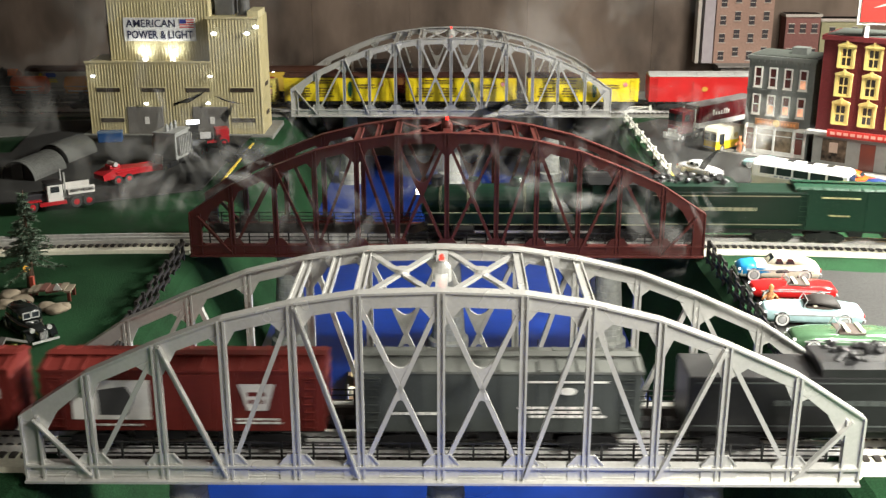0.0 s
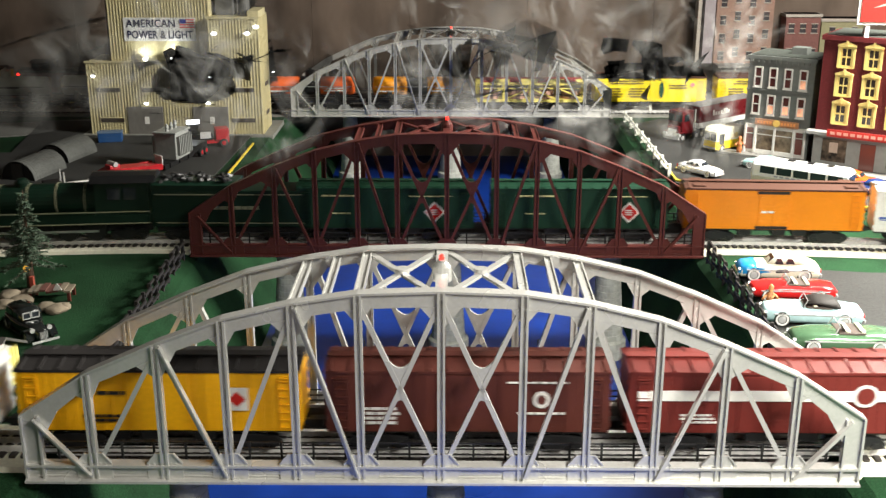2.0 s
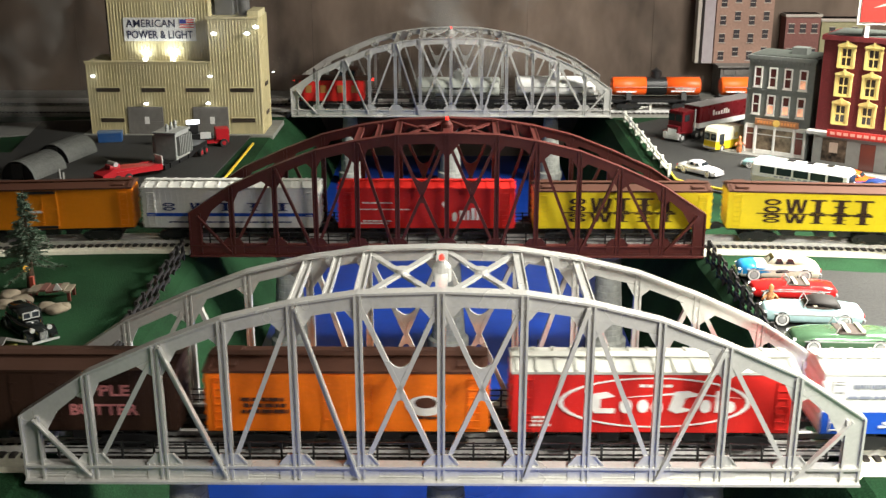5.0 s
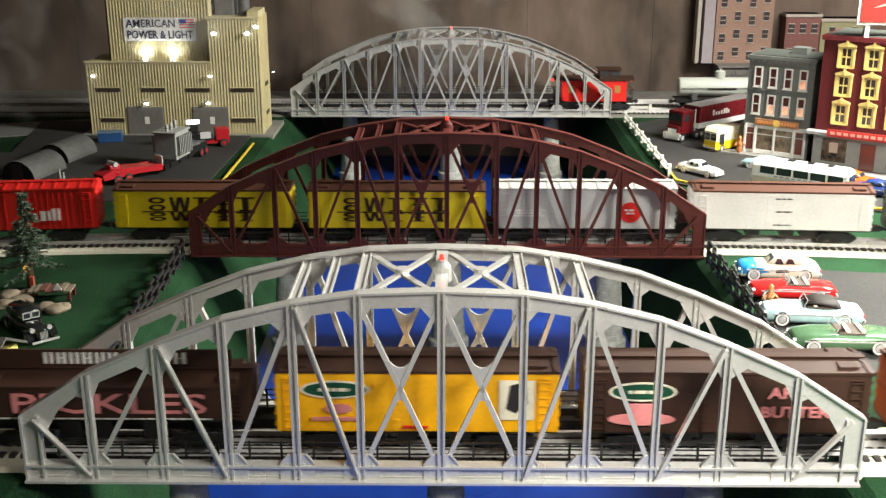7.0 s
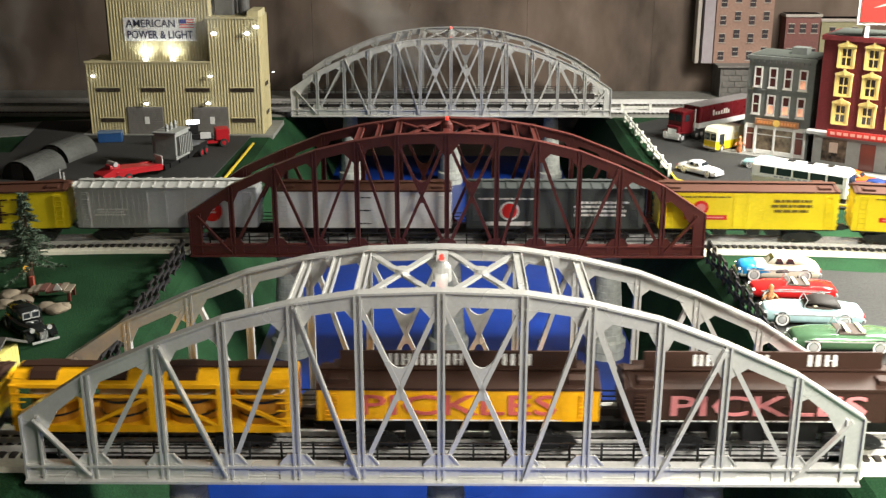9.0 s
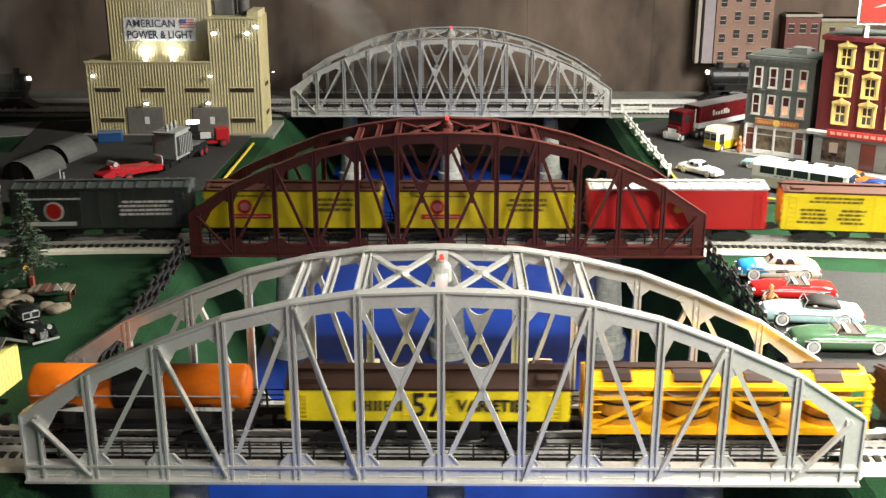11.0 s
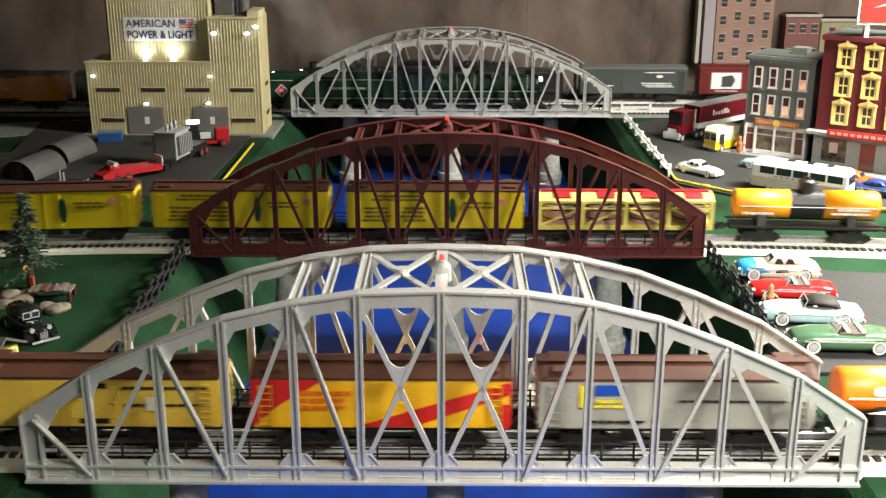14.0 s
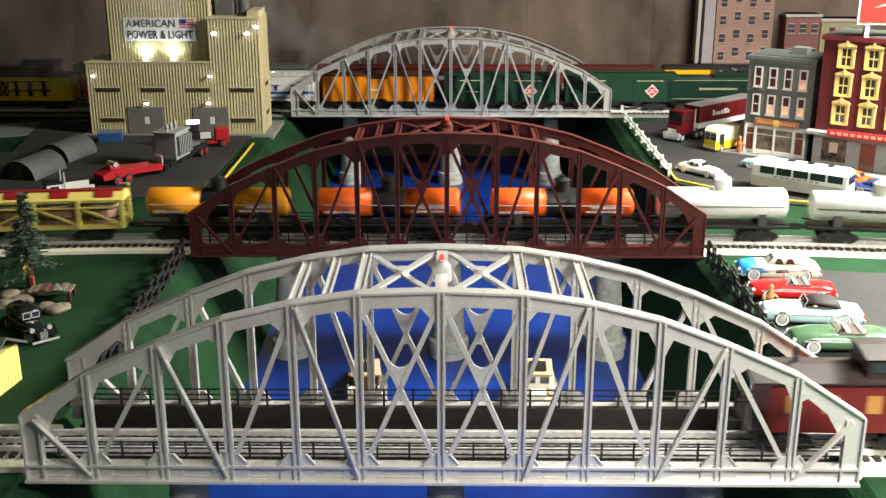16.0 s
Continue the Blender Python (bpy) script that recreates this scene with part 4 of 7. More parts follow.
def trains():
    G = "cars of the near freight train"
    n = (near_line, near_run)
    white = WHITE
    steam_engine("black steam engine of the near train", *n, N(1720, 0.36), G, BLACK, DKGREY)
    tender("black coal tender with dark grey trim", *n, N(1140, 0.27), G, BLACK, DKGREY, L=0.27)
    boxcar("dark grey boxcar with grey roof and white lettering", *n, N(560), G, DKGREY, paint(0.13, 0.135, 0.125, 0.5), ribs=22, specs=[(white, [("lines", 0.56, 0.90, 0.24, 0.46, 3, 1), ("lines", 0.08, 0.35, 0.28, 0.36, 1, 2), (0.60, 0.88, 0.84, 0.87), ("o", 0.74, 0.70, 0.03, 0.06)])])
    boxcar("oxide red boxcar with white square and keystone emblem", *n, N(0), G, PRR, PRR, ribs=26, specs=[(white, [(0.105, 0.385, 0.20, 0.86), ("p", [(0.70, 0.80), (0.83, 0.80), (0.80, 0.36), (0.73, 0.36)]), ("lines", 0.68, 0.86, 0.12, 0.24, 2, 3), ("lines", 0.14, 0.36, 0.08, 0.14, 1, 7)]), (paint(0.06, 0.06, 0.06), [("p", [(0.20, 0.28), (0.20, 0.70), (0.30, 0.76), (0.33, 0.55), (0.30, 0.28)])]), (PRR, [("lines", 0.725, 0.805, 0.45, 0.70, 2, 5)])])
    boxcar("brown boxcar with long white stripe and round emblem", *n, N(-555), G, PRR, PRR, ribs=26, specs=[(white, [(0.03, 0.97, 0.55, 0.72), ("lines", 0.18, 0.32, 0.16, 0.34, 3, 8)]), (PRR, [("o", 0.83, 0.64, 0.045, 0.18)]), (white, [("ring", 0.83, 0.64, 0.045, 0.18, 0.22)])])
    boxcar("dark brown boxcar with small white lettering", *n, N(-1088), G, BROWN, BROWN, ribs=26, specs=[(white, [("lines", 0.12, 0.26, 0.12, 0.44, 4, 9), ("o", 0.76, 0.56, 0.03, 0.14), ("lines", 0.66, 0.86, 0.30, 0.36, 1, 10), ("lines", 0.62, 0.88, 0.82, 0.87, 1, 11)]), (BROWN, [("o", 0.76, 0.56, 0.017, 0.08)])])
    boxcar("golden yellow boxcar with black roof and red star", *n, N(-1635), G, YELLOW, paint(0.02, 0.018, 0.018, 0.6), ribs=30, specs=[(white, [(0.74, 0.82, 0.36, 0.74)]), (RED, [("d", 0.78, 0.55, 0.030, 0.13), (0.755, 0.805, 0.50, 0.60)]), (INK, [("lines", 0.22, 0.38, 0.15, 0.3, 2, 12), ("lines", 0.28, 0.40, 0.6, 0.7, 1, 13)])])
    boxcar("silver and blue insulated boxcar with a louvred door", *n, N(-2185), G, paint(0.62, 0.63, 0.62, 0.35), paint(0.55, 0.55, 0.50, 0.5), ribs=32, band=((0.0, 0.36), BLUE), specs=[(paint(0.20, 0.22, 0.28), [("word", 0.10, 0.24, 0.76, 0.84, 7), ("lines", 0.08, 0.28, 0.58, 0.66, 1, 14), ("lines", 0.6, 0.74, 0.62, 0.68, 1, 15)]), (YELLOW, [(0.79, 0.845, 0.44, 0.86)]), (INK, [("o", 0.817, 0.65, 0.018, 0.10)]), (white, [("lines", 0.45, 0.57, 0.34, 0.80, 8, 16), ("lines", 0.20, 0.42, 0.10, 0.22, 2, 17)])])
    boxcar("bright red boxcar with silver roof and white oval script emblem", *n, N(-2731), G, RED, paint(0.42, 0.42, 0.38, 0.5), ribs=0, specs=[(white, [("ring", 0.50, 0.52, 0.34, 0.42, 0.05), ("p", [(0.26, 0.48), (0.28, 0.66), (0.33, 0.70), (0.36, 0.62), (0.31, 0.58), (0.31, 0.42), (0.36, 0.42), (0.36, 0.34), (0.29, 0.34)]), ("o", 0.40, 0.46, 0.022, 0.12), ("o", 0.46, 0.46, 0.02, 0.11), ("o", 0.51, 0.44, 0.02, 0.11), ("p", [(0.55, 0.40), (0.57, 0.70), (0.62, 0.72), (0.66, 0.64), (0.61, 0.60), (0.60, 0.44), (0.64, 0.40), (0.58, 0.34)]), ("o", 0.68, 0.46, 0.02, 0.11), (0.715, 0.735, 0.36, 0.72), ("o", 0.765, 0.45, 0.02, 0.10), ("p", [(0.38, 0.60), (0.60, 0.66), (0.80, 0.60), (0.60, 0.70)]), ("lines", 0.44, 0.58, 0.76, 0.84, 1, 18), ("lines", 0.06, 0.14, 0.1, 0.3, 3, 19)])])
    boxcar("orange refrigerator car with brown roof and white round emblem", *n, N(-3273), G, ORANGE, ROOFBRN, name="refrigerator_car", specs=[(white, [("o", 0.78, 0.45, 0.07, 0.17)]), (ROOFBRN, [("o", 0.78, 0.50, 0.04, 0.09), ("lines", 0.72, 0.84, 0.22, 0.28, 1, 20), ("lines", 0.12, 0.30, 0.3, 0.6, 3, 21)])])
    boxcar("dark brown refrigerator car with green emblem and pink lettering", *n, N(-3824), G, DKBROWN, DKBROWN, name="refrigerator_car", specs=[(CREAM, [("o", 0.20, 0.70, 0.12, 0.16)]), (DKGREEN, [("o", 0.20, 0.70, 0.11, 0.13)]), (CREAM, [("lines", 0.13, 0.27, 0.65, 0.75, 1, 22)]), (PINK, [("p", [(0.16, 0.28), (0.24, 0.28), (0.25, 0.50), (0.15, 0.50)]), ("o", 0.20, 0.24, 0.12, 0.10)])], words=[("APPLE", 0.0155, PINK, 0.74, 0.68, 0.052), ("BUTTER", 0.0155, PINK, 0.74, 0.36, 0.064)])
    boxcar("golden yellow refrigerator car with green emblem and picture panel", *n, N(-4370), G, YELLOW, DKBROWN, name="refrigerator_car", specs=[(CREAM, [("o", 0.21, 0.72, 0.125, 0.15), (0.79, 0.915, 0.22, 0.88)]), (DKGREEN, [("o", 0.21, 0.72, 0.112, 0.12)]), (CREAM, [("lines", 0.13, 0.29, 0.67, 0.77, 1, 23)]), (PINK, [("o", 0.22, 0.40, 0.05, 0.08), ("lines", 0.10, 0.34, 0.18, 0.28, 1, 24)]), (INK, [("p", [(0.815, 0.42), (0.83, 0.80), (0.86, 0.84), (0.885, 0.78), (0.89, 0.50), (0.85, 0.34)])]), (RED, [("lines", 0.44, 0.56, 0.06, 0.13, 1, 25)])])
    for off, side, lab in ((-4917, DKBROWN, "dark brown billboard refrigerator car with pink lettering"), (-5462, YELLOW, "yellow billboard refrigerator car with pink lettering")):
        t = boxcar(lab, *n, N(off), G, side, DKBROWN, end=DKBROWN, z0=0.0335, z1=0.0665, peak=0.0755, name="refrigerator_car", specs=[(WHITE, [("lines", 0.04, 0.96, 0.02, 0.09, 1, 60)])], words=[("PICKLES", 0.0285, PINK if side is DKBROWN else paint(0.55, 0.11, 0.09), 0.50, 0.50, 0.182)])
        bm = cube(-0.112, 0.112, -0.0012, 0.0012, 0.0755, 0.0935)
        sign = part("roof_sign", bm, DKBROWN, t, "long brown sign board along the roof")
        marks(t, 0.0013, [(WHITE, [("word", 0.25, 0.53, 0.22, 0.86, 6), ("word", 0.66, 0.78, 0.22, 0.86, 2)])], 0.2626, 0.0755, 0.0935)
    vat_car("bright yellow vat car with brown roof panels", *n, N(-6004), G, YELLOW, DKBROWN, paint(0.45, 0.20, 0.02))
    boxcar("lemon yellow refrigerator car with black lettering and brown roof", *n, N(-6534), G, LEMON, DKBROWN, z0=0.0335, z1=0.0665, peak=0.0755, name="refrigerator_car", specs=[(INK, [("word", 0.24, 0.42, 0.34, 0.66, 5)])], words=[("57", 0.034, INK, 0.50, 0.50, 0.030), ("VARIETIES", 0.0165, INK, 0.735, 0.50, 0.068)])
    for off in (-6999, -7478):
        tank_car("orange and black single-dome tank car", *n, N(off, 0.206), G, ORANGE, L=0.206, specs=[(white, [("o", 0.17, 0.9, 0.03, 0.3), ("p", [(0.12, -0.4), (0.32, 0.0), (0.30, -0.5)]), ("lines", 0.70, 0.95, -0.5, -0.1, 1, 26)])])
    boxcar("silver grey refrigerator car with brown roof and small coloured emblem", *n, N(-8014, 0.2556), G, paint(0.33, 0.32, 0.28), ROOFBRN, L=0.2556, z0=0.0265, z1=0.0765, peak=0.0845, name="refrigerator_car", specs=[(BLUE, [(0.20, 0.30, 0.70, 0.90)]), (LEMON, [(0.145, 0.165, 0.45, 0.9), ("lines", 0.19, 0.32, 0.42, 0.62, 2, 27)]), (INK, [("lines", 0.5, 0.9, 0.55, 0.62, 1, 28), ("lines", 0.15, 0.40, 0.12, 0.2, 1, 29)])])
    boxcar("red and yellow diagonal striped refrigerator car with brown roof", *n, N(-8522, 0.240), G, paint(0.86, 0.48, 0.015), ROOFBRN, end=RED, L=0.240, z0=0.0265, z1=0.0765, peak=0.0845, name="refrigerator_car", specs=[(RED, [("p", [(0.0, 0.02), (0.0, 1.0), (0.28, 0.98), (0.10, 0.45)]), ("p", [(0.40, 0.03), (0.62, 0.03), (1.0, 0.70), (1.0, 0.95)]), (0.96, 1.0, 0.0, 0.5)]), (ORANGE, [("lines", 0.16, 0.40, 0.35, 0.8, 3, 30)])])
    boxcar("pale yellow refrigerator car with brown roof and black hardware", *n, N(-9027, 0.236), G, paint(0.74, 0.50, 0.07), ROOFBRN, L=0.236, z0=0.0265, z1=0.0765, peak=0.0845, name="refrigerator_car", specs=[(INK, [("lines", 0.62, 0.96, 0.76, 0.86, 1, 31), ("lines", 0.62, 0.96, 0.42, 0.50, 1, 32), (0.44, 0.56, 0.08, 0.18), (0.44, 0.56, 0.80, 0.90)]), (CREAM, [(0.71, 0.76, 0.35, 0.62)])])
    caboose("oxide red caboose with dark roof and lit windows", *n, N(-9445, 0.19), G, paint(0.105, 0.014, 0.014, 0.4), paint(0.022, 0.014, 0.013, 0.6))

    G = "cars of the middle freight train"
    n = (mid_line, mid_run)
    gold = paint(0.60, 0.58, 0.30)
    steam_engine("dark green streamlined steam engine with pale stripes", *n, M(-1365, 0.36), G, ENGINE, paint(0.28, 0.28, 0.18))
    tender("dark green coal tender with gold stripes", *n, M(-945, 0.235), G, ENGINE, paint(0.28, 0.28, 0.18))
    for off in (-686, -343):
        boxcar("dark green express boxcar with red and white diamond emblem", *n, M(off), G, GREEN, GREEN, name="boxcar", roof_kind="round", specs=[(WHITE, [("d", 0.78, 0.42, 0.060, 0.27)]), (RED, [("d", 0.78, 0.42, 0.048, 0.21)]), (WHITE, [("lines", 0.755, 0.805, 0.34, 0.50, 3, 33)]), (gold, [("lines", 0.12, 0.38, 0.80, 0.86, 1, 34), ("lines", 0.62, 0.94, 0.80, 0.84, 1, 36), ("lines", 0.18, 0.32, 0.36, 0.41, 1, 35)])])
    boxcar("orange refrigerator car with dark brown roof", *n, M(0), G, paint(0.74, 0.24, 0.01), ROOFBRN, name="refrigerator_car", specs=[(WHITE, [("lines", 0.42, 0.5, 0.4, 0.5, 1, 37)]), (INK, [(0.40, 0.58, 0.90, 0.97), (0.40, 0.58, 0.02, 0.09)])])
    boxcar("white insulated boxcar with blue band and dark blue emblem bars", *n, M(332), G, paint(0.70, 0.70, 0.67), paint(0.62, 0.62, 0.58), ribs=30, specs=[(paint(0.015, 0.03, 0.12), [("shapes", 0.11, 0.92, 0.44, 0.64, 5, 0.50), ("lines", 0.12, 0.9, 0.12, 0.18, 1, 39)]), (BLUE, [(0.02, 0.98, 0.30, 0.38)])])
    boxcar("bright red boxcar with white emblem", *n, M(679), G, RED, RED, ribs=30, specs=[(WHITE, [("o", 0.66, 0.30, 0.014, 0.12), (0.69, 0.72, 0.22, 0.46), (0.73, 0.745, 0.22, 0.46), (0.755, 0.775, 0.22, 0.52), (0.785, 0.80, 0.22, 0.52), ("lines", 0.12, 0.34, 0.62, 0.68, 1, 40), ("lines", 0.10, 0.42, 0.46, 0.51, 1, 41), ("lines", 0.12, 0.30, 0.1, 0.22, 2, 42), ("d", 0.60, 0.62, 0.015, 0.08)])])
    for off in (1025, 1369):
        boxcar("yellow refrigerator car with large brown lettering bars", *n, M(off), G, LEMON, ROOFBRN, z1=0.0800, peak=0.0870, name="refrigerator_car", specs=[(DKBROWN, [("shapes", 0.19, 0.82, 0.46, 0.83, 5, 0.86), ("shapes", 0.19, 0.82, 0.19, 0.42, 5, 0.86), (0.16, 0.80, 0.425, 0.45)])])
    boxcar("silver boxcar with round red emblem", *n, M(1702), G, paint(0.50, 0.51, 0.51, 0.4), paint(0.42, 0.42, 0.40, 0.5), L=0.2680, ribs=32, specs=[(RED, [("o", 0.75, 0.42, 0.062, 0.26)]), (WHITE, [("lines", 0.72, 0.78, 0.36, 0.52, 2, 43), ("lines", 0.1, 0.3, 0.3, 0.5, 3, 44)])])
    boxcar("plain white refrigerator car with black hinges and brown roof", *n, M(2050), G, paint(0.76, 0.76, 0.74), ROOFBRN, z1=0.0800, peak=0.0870, name="refrigerator_car", specs=[(INK, [("lines", 0.45, 0.56, 0.10, 0.16, 1, 45), ("lines", 0.45, 0.56, 0.45, 0.52, 1, 46), ("lines", 0.45, 0.56, 0.80, 0.86, 1, 47)])])
    boxcar("dark grey boxcar with red roundel and white lettering", *n, M(2390), G, DKGREY, DKGREY, ribs=26, specs=[(WHITE, [("ring", 0.24, 0.45, 0.055, 0.24, 0.18), ("lines", 0.60, 0.92, 0.30, 0.72, 4, 48), (0.1, 0.36, 0.08, 0.18), ("lines", 0.06, 0.42, 0.72, 0.8, 1, 49)]), (RED, [("o", 0.24, 0.45, 0.045, 0.19)])])
    for off in (2731, 3071):
        boxcar("yellow refrigerator car with small round red emblem and red bar", *n, M(off), G, LEMON, ROOFBRN, z1=0.0800, peak=0.0870, name="refrigerator_car", specs=[(RED, [("o", 0.23, 0.58, 0.042, 0.19), (0.14, 0.38, 0.26, 0.38)]), (PINK, [("o", 0.23, 0.58, 0.026, 0.11), (0.16, 0.36, 0.30, 0.34)]), (FAINT, [("lines", 0.62, 0.86, 0.44, 0.84, 3, 50), ("lines", 0.10, 0.42, 0.84, 0.9, 1, 51)])])
    boxcar("red refrigerator car with grey roof and small gold emblem", *n, M(3412), G, paint(0.48, 0.018, 0.018), paint(0.42, 0.42, 0.40, 0.5), name="boxcar", specs=[(paint(0.5, 0.25, 0.05), [("o", 0.50, 0.50, 0.025, 0.10)])])
    for off in (3754, 4099, 4444):
        boxcar("yellow refrigerator car with fine black lettering and green emblem", *n, M(off), G, LEMON, ROOFBRN, z1=0.0800, peak=0.0870, name="refrigerator_car", specs=[(FAINT, [("lines", 0.12, 0.44, 0.72, 0.92, 2, 52), ("lines", 0.08, 0.26, 0.16, 0.60, 4, 53), ("lines", 0.30, 0.46, 0.16, 0.60, 4, 54), ("lines", 0.66, 0.86, 0.52, 0.74, 2, 55)]), (DKGREEN, [("o", 0.60, 0.50, 0.022, 0.34)]), (PINK, [("o", 0.88, 0.72, 0.02, 0.09)])])
    vat_car("pale yellow vat car with red roof panels and barrels", *n, M(4781), G, paint(0.72, 0.62, 0.16), paint(0.30, 0.015, 0.02), paint(0.46, 0.27, 0.22), z1=0.0655)
    for off, c in ((5132, paint(0.74, 0.28, 0.01)), (5437, paint(0.78, 0.12, 0.012)), (5746, paint(0.78, 0.10, 0.012))):
        tank_car("orange tank car with black middle and silver handrail", *n, M(off, 0.213), G, c, specs=[(WHITE, [("lines", 0.66, 0.96, -0.2, 0.5, 2, 56), ("lines", 0.05, 0.30, -0.3, 0.1, 1, 57)])])
    tank_car("white single-dome tank car", *n, M(6045, 0.19), G, paint(0.78, 0.78, 0.76), L=0.19, ends=False, z=0.056, r=0.0235, dome=paint(0.78, 0.78, 0.76))
    tank_car("light grey single-dome tank car", *n, M(6315, 0.20), G, paint(0.42, 0.44, 0.40), L=0.20, ends=False, z=0.054, r=0.0225, dome=paint(0.42, 0.44, 0.40), specs=[(INK, [("lines", 0.3, 0.7, 0.2, 0.6, 1, 58)])])
    caboose("bright red caboose with lit windows", *n, M(6680, 0.19), G, RED, DKBROWN)


# ---------------------------------------------------------------- buildings
def wall_panel(bm, x0, x1, z0, z1, y, rib=0.0065):
    """Upright standing seams on a sheet-metal front that faces -y."""
    k = int((x1 - x0) / rib)
    for i in range(k + 1):
        x = x0 + (x1 - x0) * i / k
        box(bm, x - 0.0008, x + 0.0008, y - 0.0011, y + 0.0004, z0, z1)


def wall_lamp(t, x, y, z, r=0.0045):
    lamp = part("wall_lamp", cyl(bmesh.new(), (x, y + 0.001, z + 0.003), (x, y - 0.008, z + 0.003), 0.0012, seg=8), BLACK, t)
    bm = bmesh.new()
    bmesh.ops.create_uvsphere(bm, u_segments=12, v_segments=8, radius=r, matrix=Matrix.Translation((x, y - 0.008, z)) @ Matrix.Diagonal((1.25, 0.8, 0.7, 1)))
    part("bulb", bm, LAMP_GLOW, lamp, "bright white glowing bulb", smooth=True)


def power_plant():
    tan = mat("tan_sheet_metal", (0.54, 0.480, 0.285), 0.6, 0, 90, 0.14, 0.1, 0.3, scale2=12, stretch=(1, 1, 0.3))
    dark = mat("grey_brown_shutter", (0.19, 0.18, 0.165), 0.6, 0, 120, 0.15, 0.1)
    louvre = mat("dark_louvre", (0.055, 0.040, 0.028), 0.6, 0, 120, 0.2, 0.1)
    t = thing("power_plant", "tan corrugated power plant building with lit wall lamps", "building", pose(-0.60, 1.480, -0.001))
    X0, X1, XT0, XT1 = -0.189, 0.192, -0.138, 0.082
    part("base", cube(X0 - 0.018, X1 + 0.022, -0.016, 0.15, -0.004, 0.0055), mat("plant_apron", (0.20, 0.20, 0.18), 0.8, 0, 80, 0.2, 0.3), t)
    blocks = {"front_wall": (X0, XT1 - 0.0, 0.0, 0.12, 0.003, 0.163), "tower": (XT0, XT1, 0.022, 0.125, 0.163, 0.375), "side_block": (XT1, X1, 0.0, 0.112, 0.003, 0.258)}
    for nm, b in blocks.items():
        wall = part(nm, cube(*b), tan, t)
        bm = bmesh.new()
        wall_panel(bm, b[0] + 0.002, b[1] - 0.002, b[4], b[5], b[2])
        part("seam", bm, tan, wall)
        part("coping", cube(b[0] - 0.002, b[1] + 0.002, b[2] - 0.0025, b[2] + 0.004, b[5] - 0.002, b[5] + 0.0025), tan, wall)
    # side wall seams and raised corner of the side block
    bm = bmesh.new()
    for i in range(15):
        y = 0.004 + i * 0.0072
        box(bm, X1 - 0.0004, X1 + 0.0011, y - 0.0008, y + 0.0008, 0.003, 0.258)
    part("seam", bm, tan, t)
    part("corner_parapet", cube(X1 - 0.024, X1, 0.004, 0.09, 0.258, 0.272), tan, t)
    # louvre windows
    for x, z in ((-0.144, 0.103), (-0.045, 0.103), (0.0525, 0.103), (0.149, 0.103), (-0.140, 0.036), (0.149, 0.036)):
        w = part("window", cube(x - 0.0255, x + 0.0255, -0.0016, 0.001, z - 0.0045, z + 0.0045), louvre, t, "narrow dark louvred window")
        part("window_frame", cube(x - 0.027, x + 0.027, -0.0024, 0.0, z + 0.0045, z + 0.0060), tan, w)
        for k in range(3):
            part("slat", cube(x - 0.025, x + 0.025, -0.0026, -0.0016, z - 0.0035 + k * 0.003, z - 0.0025 + k * 0.003), louvre, w)
    for x in (-0.100, 0.032):
        part("window", cube(x - 0.026, x + 0.026, 0.0205, 0.0225, 0.2965, 0.306), louvre, t, "narrow dark louvred window")
    for y, z in ((0.06, 0.108), (0.06, 0.044)):
        part("window", cube(X1 - 0.001, X1 + 0.0016, y - 0.02, y + 0.02, z - 0.0045, z + 0.0045), louvre, t, "narrow dark louvred window")
    # roller doors
    for x in (-0.0665, 0.0775):
        d = part("roller_door", cube(x - 0.039, x + 0.039, -0.0020, 0.001, 0.003, 0.066), dark, t, "grey brown roller door")
        for k in range(14):
            part("slat", cube(x - 0.0385, x + 0.0385, -0.0028, -0.0020, 0.0045 + k * 0.0043, 0.0075 + k * 0.0043), dark, d)
        part("notice", cube(x - 0.006 + 0.004, x + 0.006 + 0.002, -0.0036, -0.0028, 0.028, 0.044), WHITE, d, "small white notice")
    # lettered sign with a flag
    sg = part("sign", cube(-0.104, 0.052, 0.0195, 0.0222, 0.206, 0.256), paint(0.66, 0.66, 0.66), t, "white sign with dark blue lettering and a flag")
    ink = paint(0.03, 0.035, 0.075)
    letters("AMERICAN", 0.0235, ink, sg, pose(-0.0440, 0.0190, 0.2430), bold=0.0001, wide=0.106)
    letters("POWER & LIGHT", 0.0235, ink, sg, pose(-0.0260, 0.0190, 0.2190), bold=0.0004, wide=0.142)
    fl = part("flag", cube(0.0185, 0.0500, 0.0188, 0.0196, 0.2345, 0.2530), WHITE, sg, "red and white striped flag with blue canton")
    for k in range(4):
        part("stripe", cube(0.0185, 0.0500, 0.0184, 0.0190, 0.2345 + k * 0.0053, 0.2345 + k * 0.0053 + 0.0026), paint(0.55, 0.05, 0.06), fl)
    part("canton", cube(0.0185, 0.0325, 0.0181, 0.0188, 0.2440, 0.2530), paint(0.02, 0.03, 0.22), fl)
    for x, z in ((-0.172, 0.134), (0.083, 0.134), (-0.0605, 0.074), (0.075, 0.075), (0.097, 0.226), (0.168, 0.226), (0.188, 0.240)):
        wall_lamp(t, x, -0.001, z, 0.0052 if z > 0.2 else 0.0042)
    wall_lamp(t, X1 + 0.012, 0.10, 0.128, 0.0022)
    for x in (-0.060, 0.000):
        bm = lathe(bmesh.new(), [(0.004, 0.163), (0.006, 0.170), (0.005, 0.171)], 12, (x, 0.012))
        part("floodlight", bm, LAMP_GLOW, t, "upward floodlight at the tower's foot")
